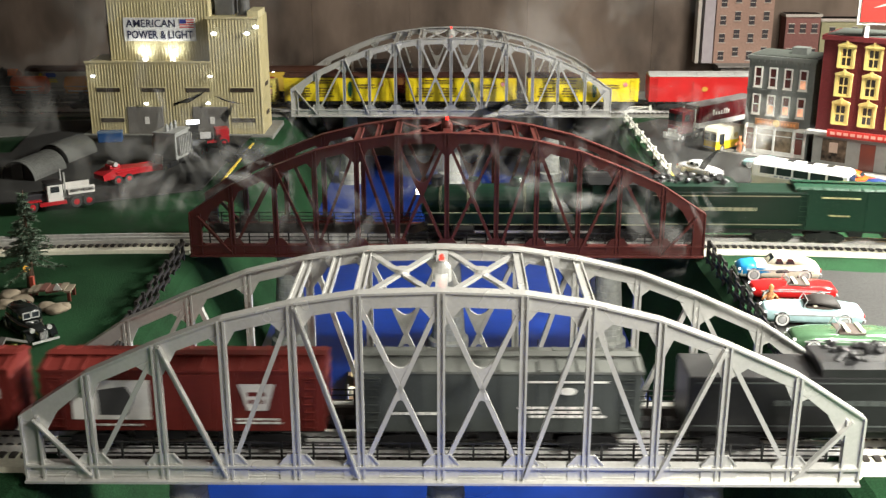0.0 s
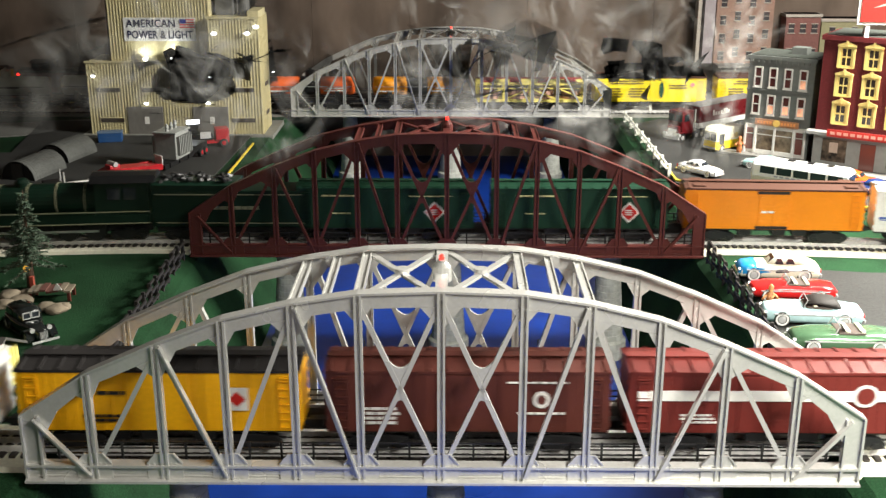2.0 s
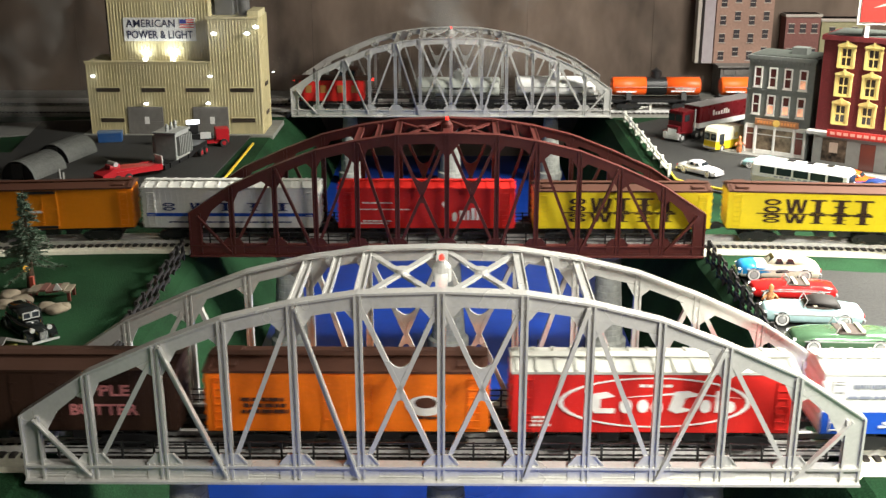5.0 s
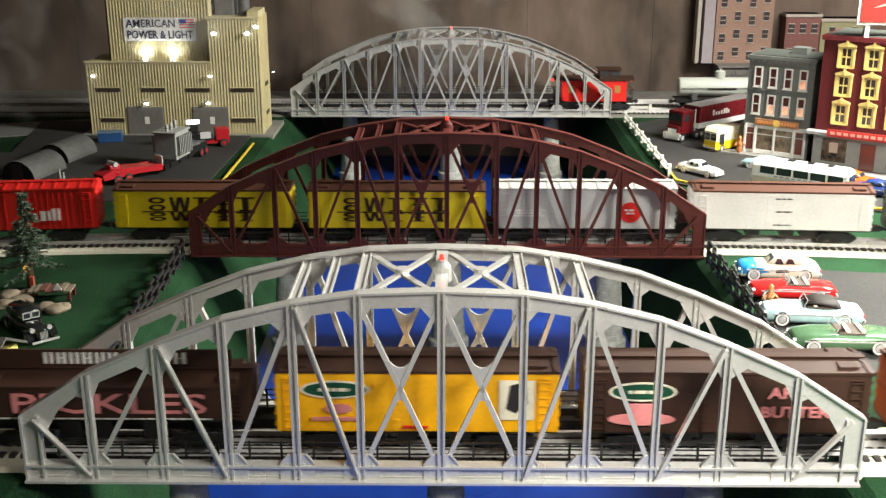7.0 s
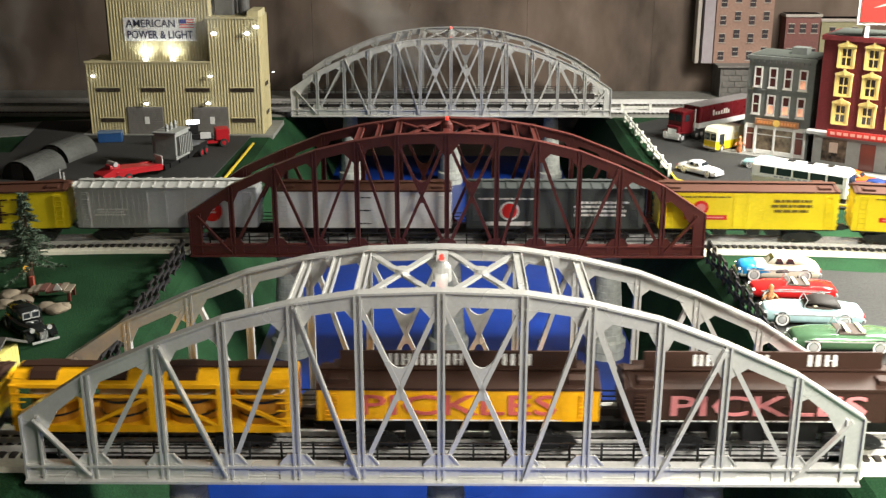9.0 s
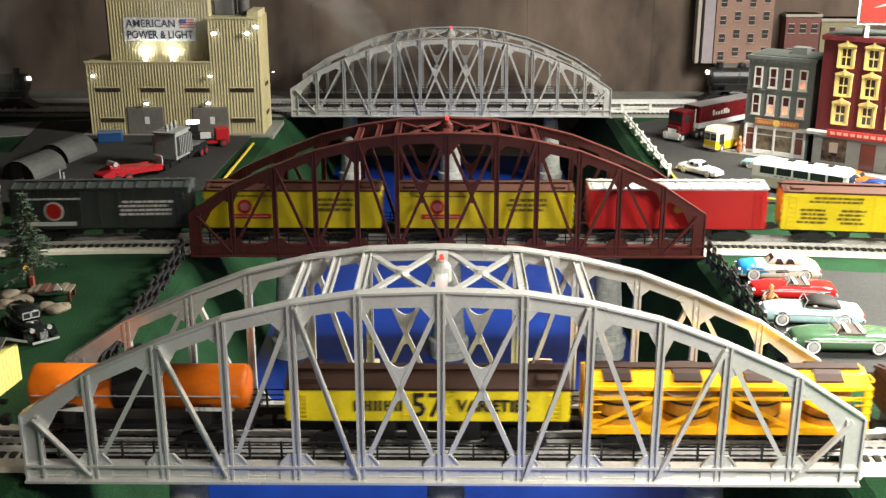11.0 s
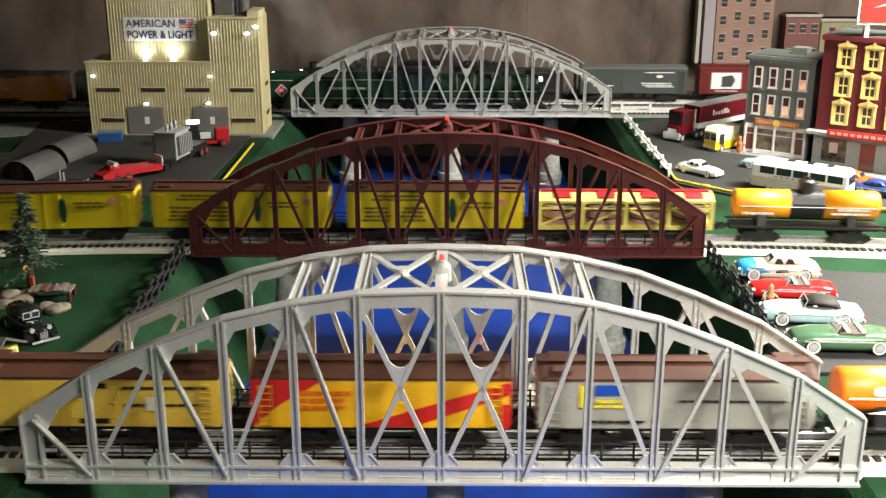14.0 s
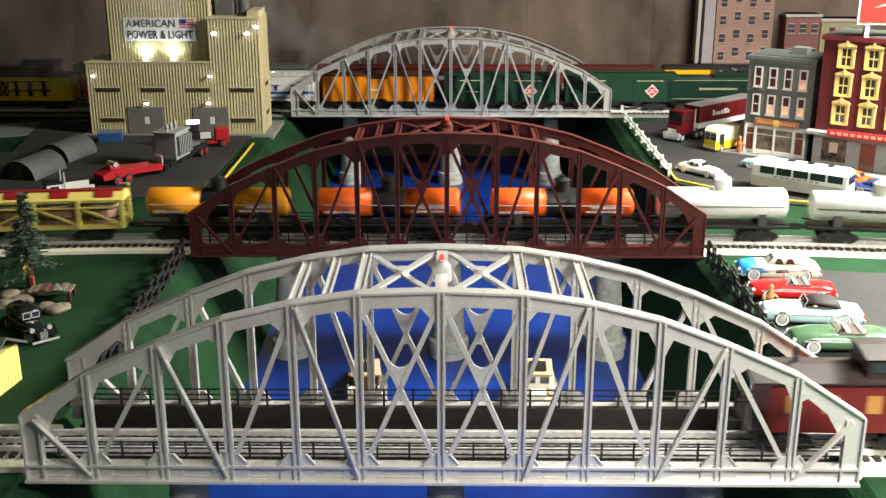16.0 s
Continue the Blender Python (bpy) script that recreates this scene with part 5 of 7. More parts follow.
    # stack and roof plant
    part("smokestack", lathe(bmesh.new(), [(0.0095, 0.163), (0.0085, 0.40), (0.0095, 0.402), (0.0095, 0.41)], 20, (-0.146, 0.07)), BLACK, t, smooth=False)
    vent = mat("roof_plant_grey", (0.10, 0.10, 0.10), 0.6, 0, 60, 0.3, 0.2)
    part("roof_unit", cube(0.090, 0.130, 0.05, 0.11, 0.258, 0.30, 0.002), vent, t)
    part("roof_vent", lathe(bmesh.new(), [(0.013, 0.258), (0.013, 0.30), (0.016, 0.305), (0.016, 0.32)], 18, (0.150, 0.07)), vent, t)
    for x in (-0.060, 0.000):
        d = bpy.data.lights.new("floodlight_beam", "SPOT")
        d.energy, d.color, d.spot_size, d.spot_blend, d.shadow_soft_size = 0.17, (0.95, 1.0, 0.92), radians(150), 0.8, 0.006
        ob = new("floodlight_beam", d)
        ob.matrix_world = look((-0.60 + x, 1.4855, 0.1735), (-0.60 + x, 1.505, 0.200))


def sash_window(t, x, z, w, h, frame_mat, glow=None, hood=None):
    win = part("window", cube(x - w / 2, x + w / 2, -0.0010, 0.002, z - h / 2, z + h / 2), glow if hood else glass("old_red_blind_glass", (0.10, 0.03, 0.028), 0.2), t)
    if glow and not hood:
        part("lit_pane", cube(x - w * 0.40, x + w * 0.40, -0.0014, 0.0005, z - h * 0.44, z - h * 0.02), glow, win, "lower sash lit warm from inside")
    f = bmesh.new()
    e = w * 0.13
    for b in ((x - w / 2 - e * 0.4, x - w / 2 + e, z - h / 2, z + h / 2), (x + w / 2 - e, x + w / 2 + e * 0.4, z - h / 2, z + h / 2), (x - w / 2, x + w / 2, z - h / 2 - e * 0.4, z - h / 2 + e), (x - w / 2, x + w / 2, z + h / 2 - e, z + h / 2 + e * 0.4), (x - w / 2, x + w / 2, z - e * 0.5, z + e * 0.5)):
        box(f, b[0], b[1], -0.0026, 0.001, b[2], b[3])
    part("window_frame", f, frame_mat, win)
    part("window_sill", cube(x - w * 0.62, x + w * 0.62, -0.0042, 0.001, z - h / 2 - 0.0026, z - h / 2 - 0.0006), frame_mat, win)
    if hood:
        o = [(x - w * 0.78, z + h / 2 + 0.001), (x - w * 0.78, z + h / 2 + 0.004), (x, z + h / 2 + 0.0105), (x + w * 0.78, z + h / 2 + 0.004), (x + w * 0.78, z + h / 2 + 0.001)]
        part("hood", prism(bmesh.new(), o, "y", -0.0052, 0.001), hood, win)
        for s in (-1, 1):
            part("surround", cube(x + s * w * 0.63 - 0.0022, x + s * w * 0.63 + 0.0022, -0.0040, 0.001, z - h / 2 - 0.002, z + h / 2 + 0.002), hood, win)
        part("keystone", cube(x - 0.002, x + 0.002, -0.0062, 0.001, z + h / 2 + 0.002, z + h / 2 + 0.0125), hood, win)
        part("mullion", cube(x - 0.0007, x + 0.0007, -0.0030, 0.0, z - h / 2, z + h / 2), frame_mat, win)


def grey_shop():
    grey = mat("grey_painted_brick", (0.155, 0.165, 0.155), 0.7, 0, 160, 0.14, 0.3, 0.3)
    t = thing("corner_shop", "grey three-storey shop building with lit sash windows", "building", pose(0.606, 1.318, 0.004, 0, 0, -34))
    W, D, H = 0.132, 0.105, 0.197
    part("wall", cube(0, W, 0, D, 0, H), grey, t)
    bm = box(bmesh.new(), -0.003, W + 0.003, -0.004, D, H - 0.004, H + 0.003)
    for k in range(12):
        box(bm, 0.004 + k * 0.0112, 0.009 + k * 0.0112, -0.0035, 0, H - 0.010, H - 0.004)
    part("cornice", bm, grey, t)
    part("roof", cube(0.003, W - 0.003, 0.004, D - 0.004, H + 0.003, H + 0.0045), mat("flat_roof_felt", (0.07, 0.08, 0.07), 0.9, 0, 90, 0.2, 0.3), t)
    part("roof_hatch", cube(0.07, 0.10, 0.04, 0.07, H + 0.0045, H + 0.018), grey, t)
    trim = paint(0.66, 0.64, 0.60)
    rnd = random.Random(2)
    for r, z in enumerate((0.158, 0.103)):
        for c in range(4):
            lit = (r, c) in ((0, 3), (1, 1), (1, 2), (1, 3))
            sash_window(t, 0.021 + c * 0.030, z, 0.0150, 0.039, trim, WINDOW_GLOW if lit else None)
    part("string_course", cube(-0.001, W + 0.001, -0.002, 0.001, 0.130, 0.133), grey, t)
    front = part("shop_front", cube(0.004, W - 0.004, -0.003, 0.001, 0.0, 0.062), trim, t, "cream shop front with large panes")
    for x0, x1, m2 in ((0.008, 0.022, "door_glass_red"), (0.030, 0.063, None), (0.067, 0.100, None), (0.108, 0.122, "door_glass_red")):
        part("pane", cube(x0, x1, -0.0042, -0.0028, 0.010, 0.054), glass("door_glass_red", (0.16, 0.05, 0.04), 0.2) if m2 else mat("dim_shop_glass", (0.20, 0.15, 0.10), 0.15, 0, 90, 0.7, 0, glow=0.12, scale2=40), front)
        part("transom", cube(x0, x1, -0.0048, -0.0040, 0.042, 0.0436), trim, front)
    for x in (0.0055, 0.026, 0.065, 0.104, 0.1265):
        part("pilaster", cube(x - 0.0022, x + 0.0022, -0.0068, -0.0028, 0.0, 0.060, 0.0004), paint(0.80, 0.79, 0.76), front)
    part("stall_riser", cube(0.028, 0.102, -0.0056, -0.0028, 0.0, 0.0115, 0.0004), paint(0.80, 0.79, 0.76), front)
    sb = part("shop_sign", cube(0.024, 0.112, -0.0075, -0.003, 0.062, 0.0745), paint(0.42, 0.20, 0.10), t, "brown shop sign with illegible lettering")
    bm = bmesh.new()
    for a in range(2):
        for k in range(5):
            x = (0.029 if a == 0 else 0.077) + k * 0.0062
            box(bm, x, x + 0.0044, -0.0081, -0.0074, 0.0655, 0.0712)
    part("lettering", bm, paint(0.75, 0.30, 0.10), sb)
    part("roundel", cyl(bmesh.new(), (0.068, -0.0085, 0.0685), (0.068, -0.0072, 0.0685), 0.0072, seg=18), paint(0.80, 0.55, 0.15), sb)
    part("step", cube(-0.060, W, -0.030, 0.0, -0.004, 0.003), mat("pale_kerb", (0.20, 0.195, 0.18), 0.8, 0, 90, 0.2, 0.3), t)


def brick_store():
    brick = mat("dark_red_brick", (0.135, 0.018, 0.020), 0.7, 0, 220, 0.22, 0.4, 0.3)
    cream = paint(0.72, 0.56, 0.20, 0.5)
    grey = mat("grey_store_front", (0.27, 0.27, 0.26), 0.6, 0, 90, 0.12, 0.1)
    t = thing("brick_store", "dark red brick store with yellow hooded windows", "building", pose(0.716, 1.212, 0.004, 0, 0, -34))
    W, D, H = 0.24, 0.12, 0.250
    part("wall", cube(0, W, 0, D, 0, H), brick, t)
    bm = bmesh.new()
    for r in range(44):
        for c in range(16):
            x = 0.001 + c * 0.015 + (0.0075 if r % 2 else 0)
            if x + 0.0142 < W:
                box(bm, x, x + 0.0142, -0.0005, 0.0002, 0.0745 + r * 0.0040, 0.0745 + r * 0.0040 + 0.0034)
    tagged(part("brickwork", bm, brick, t), kind="stuff")
    part("cornice", cube(-0.004, W + 0.004, -0.006, D, H - 0.006, H + 0.003), brick, t)
    part("roof", cube(0.003, W - 0.003, 0.003, D, H + 0.003, H + 0.0045), mat("flat_roof_felt", (0.07, 0.08, 0.07), 0.9), t)
    pane = glass("store_upper_glass", (0.055, 0.045, 0.040), 0.15)
    for z in (0.214, 0.160, 0.106):
        for c in range(4):
            sash_window(t, 0.044 + c * 0.0495, z, 0.022, 0.037, cream, pane, cream)
    front = part("store_front", cube(0.0, W, -0.004, 0.001, 0.0, 0.066), grey, t, "grey panelled store front")
    canopy = part("canopy", cube(-0.012, W, -0.024, 0.0, 0.0655, 0.0710), mat("grey_store_front", (0.27, 0.27, 0.26)), t)
    sb = part("store_sign", cube(0.030, W, -0.026, -0.0235, 0.0650, 0.0790), paint(0.50, 0.04, 0.035), t, "red store sign board with pale lettering bars")
    bm = bmesh.new()
    for k in range(14):
        x = 0.036 + k * 0.0125
        box(bm, x, x + 0.0085, -0.0268, -0.0258, 0.0695, 0.0750)
    part("lettering", bm, paint(0.66, 0.36, 0.30), sb)
    for x0, x1 in ((0.018, 0.064), (0.140, 0.200)):
        w = part("display_window", cube(x0, x1, -0.0056, -0.0036, 0.012, 0.056), mat("display_glass", (0.12, 0.085, 0.06), 0.12, 0, 70, 0.9, 0, scale2=55, glow=0.06), front, "display window with goods behind glass")
        part("window_frame", cube(x0 - 0.002, x1 + 0.002, -0.0062, -0.004, 0.0095, 0.012), grey, w)
        part("poster", cube(x0 + 0.014, x0 + 0.030, -0.0064, -0.0054, 0.030, 0.050), paint(0.55, 0.42, 0.34), w)
    part("door", cube(0.090, 0.118, -0.0058, -0.0036, 0.002, 0.054), glass("door_glass_red", (0.16, 0.05, 0.04), 0.2), front, "dark red glazed door")
    part("step", cube(-0.02, W, -0.05, -0.004, -0.004, 0.002), mat("pale_kerb", (0.20, 0.195, 0.18), 0.8), t)
    # billboard on the roof
    b = thing("billboard", "red roof billboard with a white frame", "billboard", pose(0.757, 1.168, 0.2535, 0, 0, -8))
    part("frame", cube(0.000, 0.122, 0.0, 0.006, 0.027, 0.127), WHITE, b)
    part("panel", cube(0.005, 0.117, -0.002, 0.0005, 0.032, 0.122), paint(0.34, 0.028, 0.022), b, "red panel with pale swash")
    part("swash", prism(bmesh.new(), [(0.026, 0.058), (0.056, 0.064), (0.100, 0.060), (0.056, 0.070)], "y", -0.0028, -0.0018), paint(0.66, 0.40, 0.34), b)
    for x in (0.020, 0.090):
        part("leg", cube(x - 0.004, x + 0.004, 0.002, 0.006, 0.003, 0.029), WHITE, b)
        part("brace", beam(bmesh.new(), (x, 0.004, 0.07), (x, 0.035, 0.003), 0.003, 0.003, up=(1, 0, 0)), WHITE, b)


def skyline():
    stone = mat("dark_grey_embankment", (0.145, 0.135, 0.125), 0.8, 0, 60, 0.3, 0.5)
    e = thing("embankment", "dark grey stone embankment along the wall", "embankment", kind="structure")
    part("block", cube(0.700, 2.4, 1.930, WALL_Y - 0.002, 0.0, 0.083), stone, e)
    part("coping", cube(0.690, 2.4, 1.922, WALL_Y - 0.002, 0.083, 0.088), stone, e)
    first = None
    for r in range(5):
        for c in range(26):
            x = 0.706 + c * 0.032 + (0.016 if r % 2 else 0)
            if first is None:
                first = part("stone", cube(0, 0.0300, 1.9275, 1.932, 0, 0.0138, 0.001), stone, e)
                first.location = (x, 0, 0.002 + r * 0.0152)
            else:
                again(first, pose(x, 0, 0.002 + r * 0.0152), e)

    def flat(label, x0, x1, y, h, wall, cols, rows, trim, stagger=0.0):
        k = (y + 0.879) / (3.139 if cols > 3 else 3.079)
        t = thing("skyline_building", label, "building", pose(0.0096 + (x0 - 0.0096) * k, y, 0.088) @ Matrix.Scale(k, 4), group="skyline buildings")
        W = x1 - x0
        part("wall", cube(0, W, 0, 0.05, 0, h), wall, t)
        part("cornice", cube(-0.003, W + 0.003, -0.004, 0.05, h - 0.008, h), trim, t)
        for r in range(rows):
            for c in range(cols):
                x = W * (c + 0.5) / cols
                z = h * (r + 0.42) / rows + stagger * (c % 2)
                w = part("window", cube(x - 0.0080, x + 0.0080, -0.0012, 0.001, z - 0.012, z + 0.012), glass("far_dark_glass", (0.045, 0.04, 0.045), 0.25), t)
                f = bmesh.new()
                box(f, x - 0.010, x + 0.010, -0.0026, 0.0, z - 0.0142, z - 0.0118)
                box(f, x - 0.009, x + 0.009, -0.0020, 0.0, z + 0.0118, z + 0.0138)
                box(f, x - 0.0070, x + 0.0070, -0.0020, 0.0, z - 0.0008, z + 0.0008)
                part("window_frame", f, trim, w)
        return t
    pinkish = mat("faded_pink_brick", (0.30, 0.185, 0.145), 0.85, 0, 150, 0.16, 0.3, scale2=14)
    trim = paint(0.40, 0.36, 0.32, 0.7)
    t = flat("faded pink brick apartment block against the wall", 0.756, 0.918, WALL_Y - 0.055, 0.30, pinkish, 4, 6, trim, 0.012)
    part("side_bay", cube(-0.034, -0.004, -0.004, 0.05, 0, 0.30), mat("pale_lilac_plaster", (0.33, 0.29, 0.31), 0.85, 0, 60, 0.1, 0.2), t)
    part("pilaster", cube(-0.052, -0.042, 0.0, 0.04, 0, 0.30), trim, t)
    flat("faded red brick house with cornice on the embankment", 0.937, 1.033, WALL_Y - 0.055, 0.136, mat("dull_red_brick", (0.20, 0.085, 0.075), 0.85, 0, 150, 0.2, 0.3), 3, 2, trim)
    flat("pale olive plastered house on the embankment", 1.036, 1.16, WALL_Y - 0.055, 0.124, mat("olive_plaster", (0.28, 0.26, 0.15), 0.85, 0, 60, 0.15, 0.2), 2, 2, trim)


# ---------------------------------------------------------------- fences
def bank_fence(label, xa, xb, y0, y1):
    t = thing("timber_fence", label, "fence", group="black river fences")
    wood = mat("black_stained_timber", (0.014, 0.012, 0.011), 0.6, 0, 160, 0.4, 0.3)
    n = int((y1 - y0) / 0.030)
    first = None
    rails = {}
    for i in range(n + 1):
        y = y0 + (y1 - y0) * i / n
        x = xa + (xb - xa) * i / n
        if first is None:
            first = part("post", cube(-0.0022, 0.0022, -0.0022, 0.0022, -0.012, 0.030), wood, t)
            first.location = (x, y, 0)
        else:
            again(first, pose(x, y, 0), t)
        if i < n:
            for k in range(4):
                z = 0.003 + k * 0.0074
                dx = 0.0024 if (i + k) % 2 else -0.0024
                if "r" not in rails:
                    rails["r"] = part("rail", cube(-0.0011, 0.0011, -0.001, (y1 - y0) / n + 0.001, -0.0017, 0.0017), wood, t)
                    rails["r"].matrix_basis = pose(x + dx, y, z)
                else:
                    again(rails["r"], pose(x + dx, y, z), t)
    return t


def white_fence(label, pts):
    t = thing("white_fence", label, "fence", group="white fences")
    m = paint(0.62, 0.62, 0.56, 0.6)
    first = None
    for (xa, ya), (xb, yb) in zip(pts, pts[1:]):
        d = math.hypot(xb - xa, yb - ya)
        n = max(1, round(d / 0.072))
        a = math.degrees(math.atan2(yb - ya, xb - xa))
        for i in range(n + 1):
            u = i / n
            if first is None:
                first = part("post", cube(-0.003, 0.003, -0.003, 0.003, 0, 0.026), m, t)
                first.matrix_basis = pose(xa, ya, 0, 0, 0, a)
            else:
                again(first, pose(xa + (xb - xa) * u, ya + (yb - ya) * u, 0, 0, 0, a), t)
        for z in (0.009, 0.020):
            part("rail", beam(bmesh.new(), (xa, ya, z), (xb, yb, z), 0.0034, 0.002, up=(0, 0, 1)), m, t)
        for i in range(n):
            p = lambda u, z: (xa + (xb - xa) * u, ya + (yb - ya) * u, z)
            part("brace", beam(bmesh.new(), p(i / n, 0.009), p((i + 1) / n, 0.020), 0.0022, 0.0015, up=(0, 0, 1)), m, t)


# ---------------------------------------------------------------- road vehicles
def wheel(parent, x, y, r, w, white=False, hub=None):
    wh = part("wheel", lathe(bmesh.new(), [(r * 0.62, -w / 2), (r * 0.96, -w / 2), (r, -w * 0.3), (r, w * 0.3), (r * 0.96, w / 2), (r * 0.62, w / 2)], 20), RUBBER, parent)
    wh.matrix_basis = pose(x, y, r, 90)
    for s in (-1, 1):
        if white:
            ring = bmesh.new()
            loops = []
            for rr, zz in ((0.60, -0.0003), (0.84, -0.0003), (0.84, 0.0003), (0.60, 0.0003)):
                loops.append([ring.verts.new((r * rr * math.cos(k * math.tau / 20), r * rr * math.sin(k * math.tau / 20), s * w / 2 + zz)) for k in range(20)])
            for a, b in zip(loops, loops[1:] + loops[:1]):
                for k in range(20):
                    ring.faces.new((a[k], a[(k + 1) % 20], b[(k + 1) % 20], b[k]))
            part("whitewall", ring, WHITE, wh)
        part("hub_cap", lathe(bmesh.new(), [(r * 0.58, s * w * 0.40), (r * 0.52, s * w * 0.50), (r * 0.2, s * w * 0.58)][::s], 16), hub or CHROME, wh)
    return wh


def smooth_body(name, stations, material, parent, label=""):
    """A car body from stations (x, half width, floor, shoulder, top), rounded across."""
    bm = bmesh.new()
    rings = []
    for x, w, zf, zs, zt in stations:
        pts = [(-w * 0.86, zf), (-w, zf + (zs - zf) * 0.35), (-w, zf + (zs - zf) * 0.75), (-w * 0.93, zs), (-w * 0.72, zt - (zt - zs) * 0.25), (-w * 0.35, zt), (w * 0.35, zt), (w * 0.72, zt - (zt - zs) * 0.25), (w * 0.93, zs), (w, zf + (zs - zf) * 0.75), (w, zf + (zs - zf) * 0.35), (w * 0.86, zf)]
        rings.append([(x, y, z) for y, z in pts])
    loft(bm, rings)
    return part(name, bm, material, parent, label, smooth=True)


def motor_car(label, m, colour, L=0.108, kind="coupe", second=None, group="model cars in the car park", roof=None, k=1.0):
    """A 1950s die-cast car, its nose towards +x."""
    t = thing("model_car", label, "car", m, group)
    h, w = L / 2, L * 0.185
    r = L * (0.090 if kind == "hotrod" else 0.079)
    up = L * 0.006
    smooth_body("body", [(-h, w * 0.72, r * 0.9, r * 1.7, r * 1.95), (-h * 0.95, w * 0.92, r * 0.6, r * 2.0, r * 2.3), (-h * 0.62, w, r * 0.5, r * 2.15, r * 2.55), (-h * 0.2, w, r * 0.5, r * 2.1, r * 2.45), (h * 0.15, w, r * 0.5, r * 2.15, r * 2.55), (h * 0.62, w * 0.97, r * 0.5, r * 2.1, r * 2.5), (h * 0.93, w * 0.88, r * 0.6, r * 1.9, r * 2.15), (h, w * 0.70, r * 0.9, r * 1.6, r * 1.8)], colour, t)
    if kind == "hotrod":
        blue = paint(0.02, 0.22, 0.50, 0.2)
        smooth_body("nose", [(h * 0.58, w * 0.985, r * 0.7, r * 2.15, r * 2.56), (h * 0.90, w * 0.92, r * 0.7, r * 2.02, r * 2.32), (h * 1.015, w * 0.72, r * 0.9, r * 1.64, r * 1.86)], blue, t, "blue flamed nose")
        for s in (-1, 1):
            part("flame", prism(bmesh.new(), [(h * 0.55, r * 1.2), (h * 0.22, r * 1.5), (h * 0.5, r * 1.75), (h * 0.30, r * 2.0), (h * 0.6, r * 2.1)], "y", s * w * 0.985, s * w * 1.012), blue, t)
            part("script", prism(bmesh.new(), [(-h * 0.22, r * 1.5), (h * 0.12, r * 1.35), (h * 0.08, r * 1.9), (-h * 0.16, r * 1.95)], "y", s * w * 0.985, s * w * 1.010), INK, t)
    if kind in ("coupe", "hotrod"):
        top = [(-h * (0.60 if kind == "coupe" else 0.86), w * 0.62, r * 2.3, r * 2.5, r * 2.6), (-h * 0.46, w * 0.74, r * 2.3, r * 3.08, r * 3.50), (-h * 0.14, w * 0.76, r * 2.3, r * 3.4, r * 3.85), (h * 0.10, w * 0.74, r * 2.3, r * 3.15, r * 3.58), (h * 0.32, w * 0.66, r * 2.3, r * 2.5, r * 2.6)]
        smooth_body("cabin", top, roof or colour, t, "rounded roof")
        for s in (-1, 1):
            for xa, xb in ((-h * 0.36, -h * 0.12), (-h * 0.08, h * 0.14)):
                bm = bmesh.new()
                prism(bm, [(xa, r * 2.55), (xb, r * 2.55), (xb - h * 0.05, r * 3.30), (xa + h * 0.07, r * 3.30)], "y", s * w * 0.70, s * w * 0.775)
                part("side_window", bm, GLASS_DARK, t)
        bm = bmesh.new()
        prism(bm, [(-w * 0.58, 0), (w * 0.58, 0), (w * 0.48, r * 1.05), (-w * 0.48, r * 1.05)], "z", 0, 0.0008)
        ws = part("windscreen", bm, GLASS_DARK, t)
        ws.matrix_basis = Matrix.Translation((h * 0.285, 0, r * 2.62)) @ Matrix(((0, -0.75, 0.66, 0), (1, 0, 0, 0), (0, 0.66, 0.75, 0), (0, 0, 0, 1)))
    else:
        tub = second or CREAM
        part("seat_tub", cube(-h * 0.36, h * 0.16, -w * 0.72, w * 0.72, r * 2.0, r * 2.62, 0.0008), paint(0.10, 0.08, 0.07), t)
        for x in (-h * 0.28, h * 0.0):
            part("seat", cube(x - h * 0.07, x + h * 0.02, -w * 0.66, w * 0.66, r * 2.2, r * 2.86, 0.0012), tub, t)
        bm = bmesh.new()
        for s in (-1, 1):
            cyl(bm, (h * 0.22, s * w * 0.68, r * 2.5), (h * 0.14, s * w * 0.62, r * 3.45), 0.0007, seg=6)
        cyl(bm, (h * 0.14, -w * 0.62, r * 3.45), (h * 0.14, w * 0.62, r * 3.45), 0.0007, seg=6)
        part("windscreen_frame", bm, CHROME, t)
        part("steering_wheel", lathe(bmesh.new(), [(w * 0.20, 0), (w * 0.24, 0.0006), (w * 0.2, 0.0012)], 14), BLACK, t).matrix_basis = pose(h * 0.06, w * 0.34, r * 2.95, 0, -60)
        if roof:
            smooth_body("folded_top", [(-h * 0.55, w * 0.6, r * 2.3, r * 2.5, r * 2.7), (-h * 0.42, w * 0.76, r * 2.3, r * 3.1, r * 3.5), (-h * 0.05, w * 0.76, r * 3.0, r * 3.3, r * 3.65), (h * 0.15, w * 0.66, r * 2.95, r * 3.1, r * 3.25)], roof, t, "black soft top")
    for s in (-1, 1):
        part("bumper", beam(bmesh.new(), (s * (h + 0.001), -w * 0.86, r * 1.0), (s * (h + 0.001), w * 0.86, r * 1.0), 0.0032, 0.0022, up=(1, 0, 0)), CHROME, t)
        for e in (-1, 1):
            part("headlight" if s > 0 else "tail_light", cyl(bmesh.new(), (s * h * 0.95, e * w * 0.66, r * 1.62), (s * (h + 0.0008), e * w * 0.66, r * 1.62), 0.0026, seg=12), CHROME if s > 0 else paint(0.5, 0.02, 0.02), t)
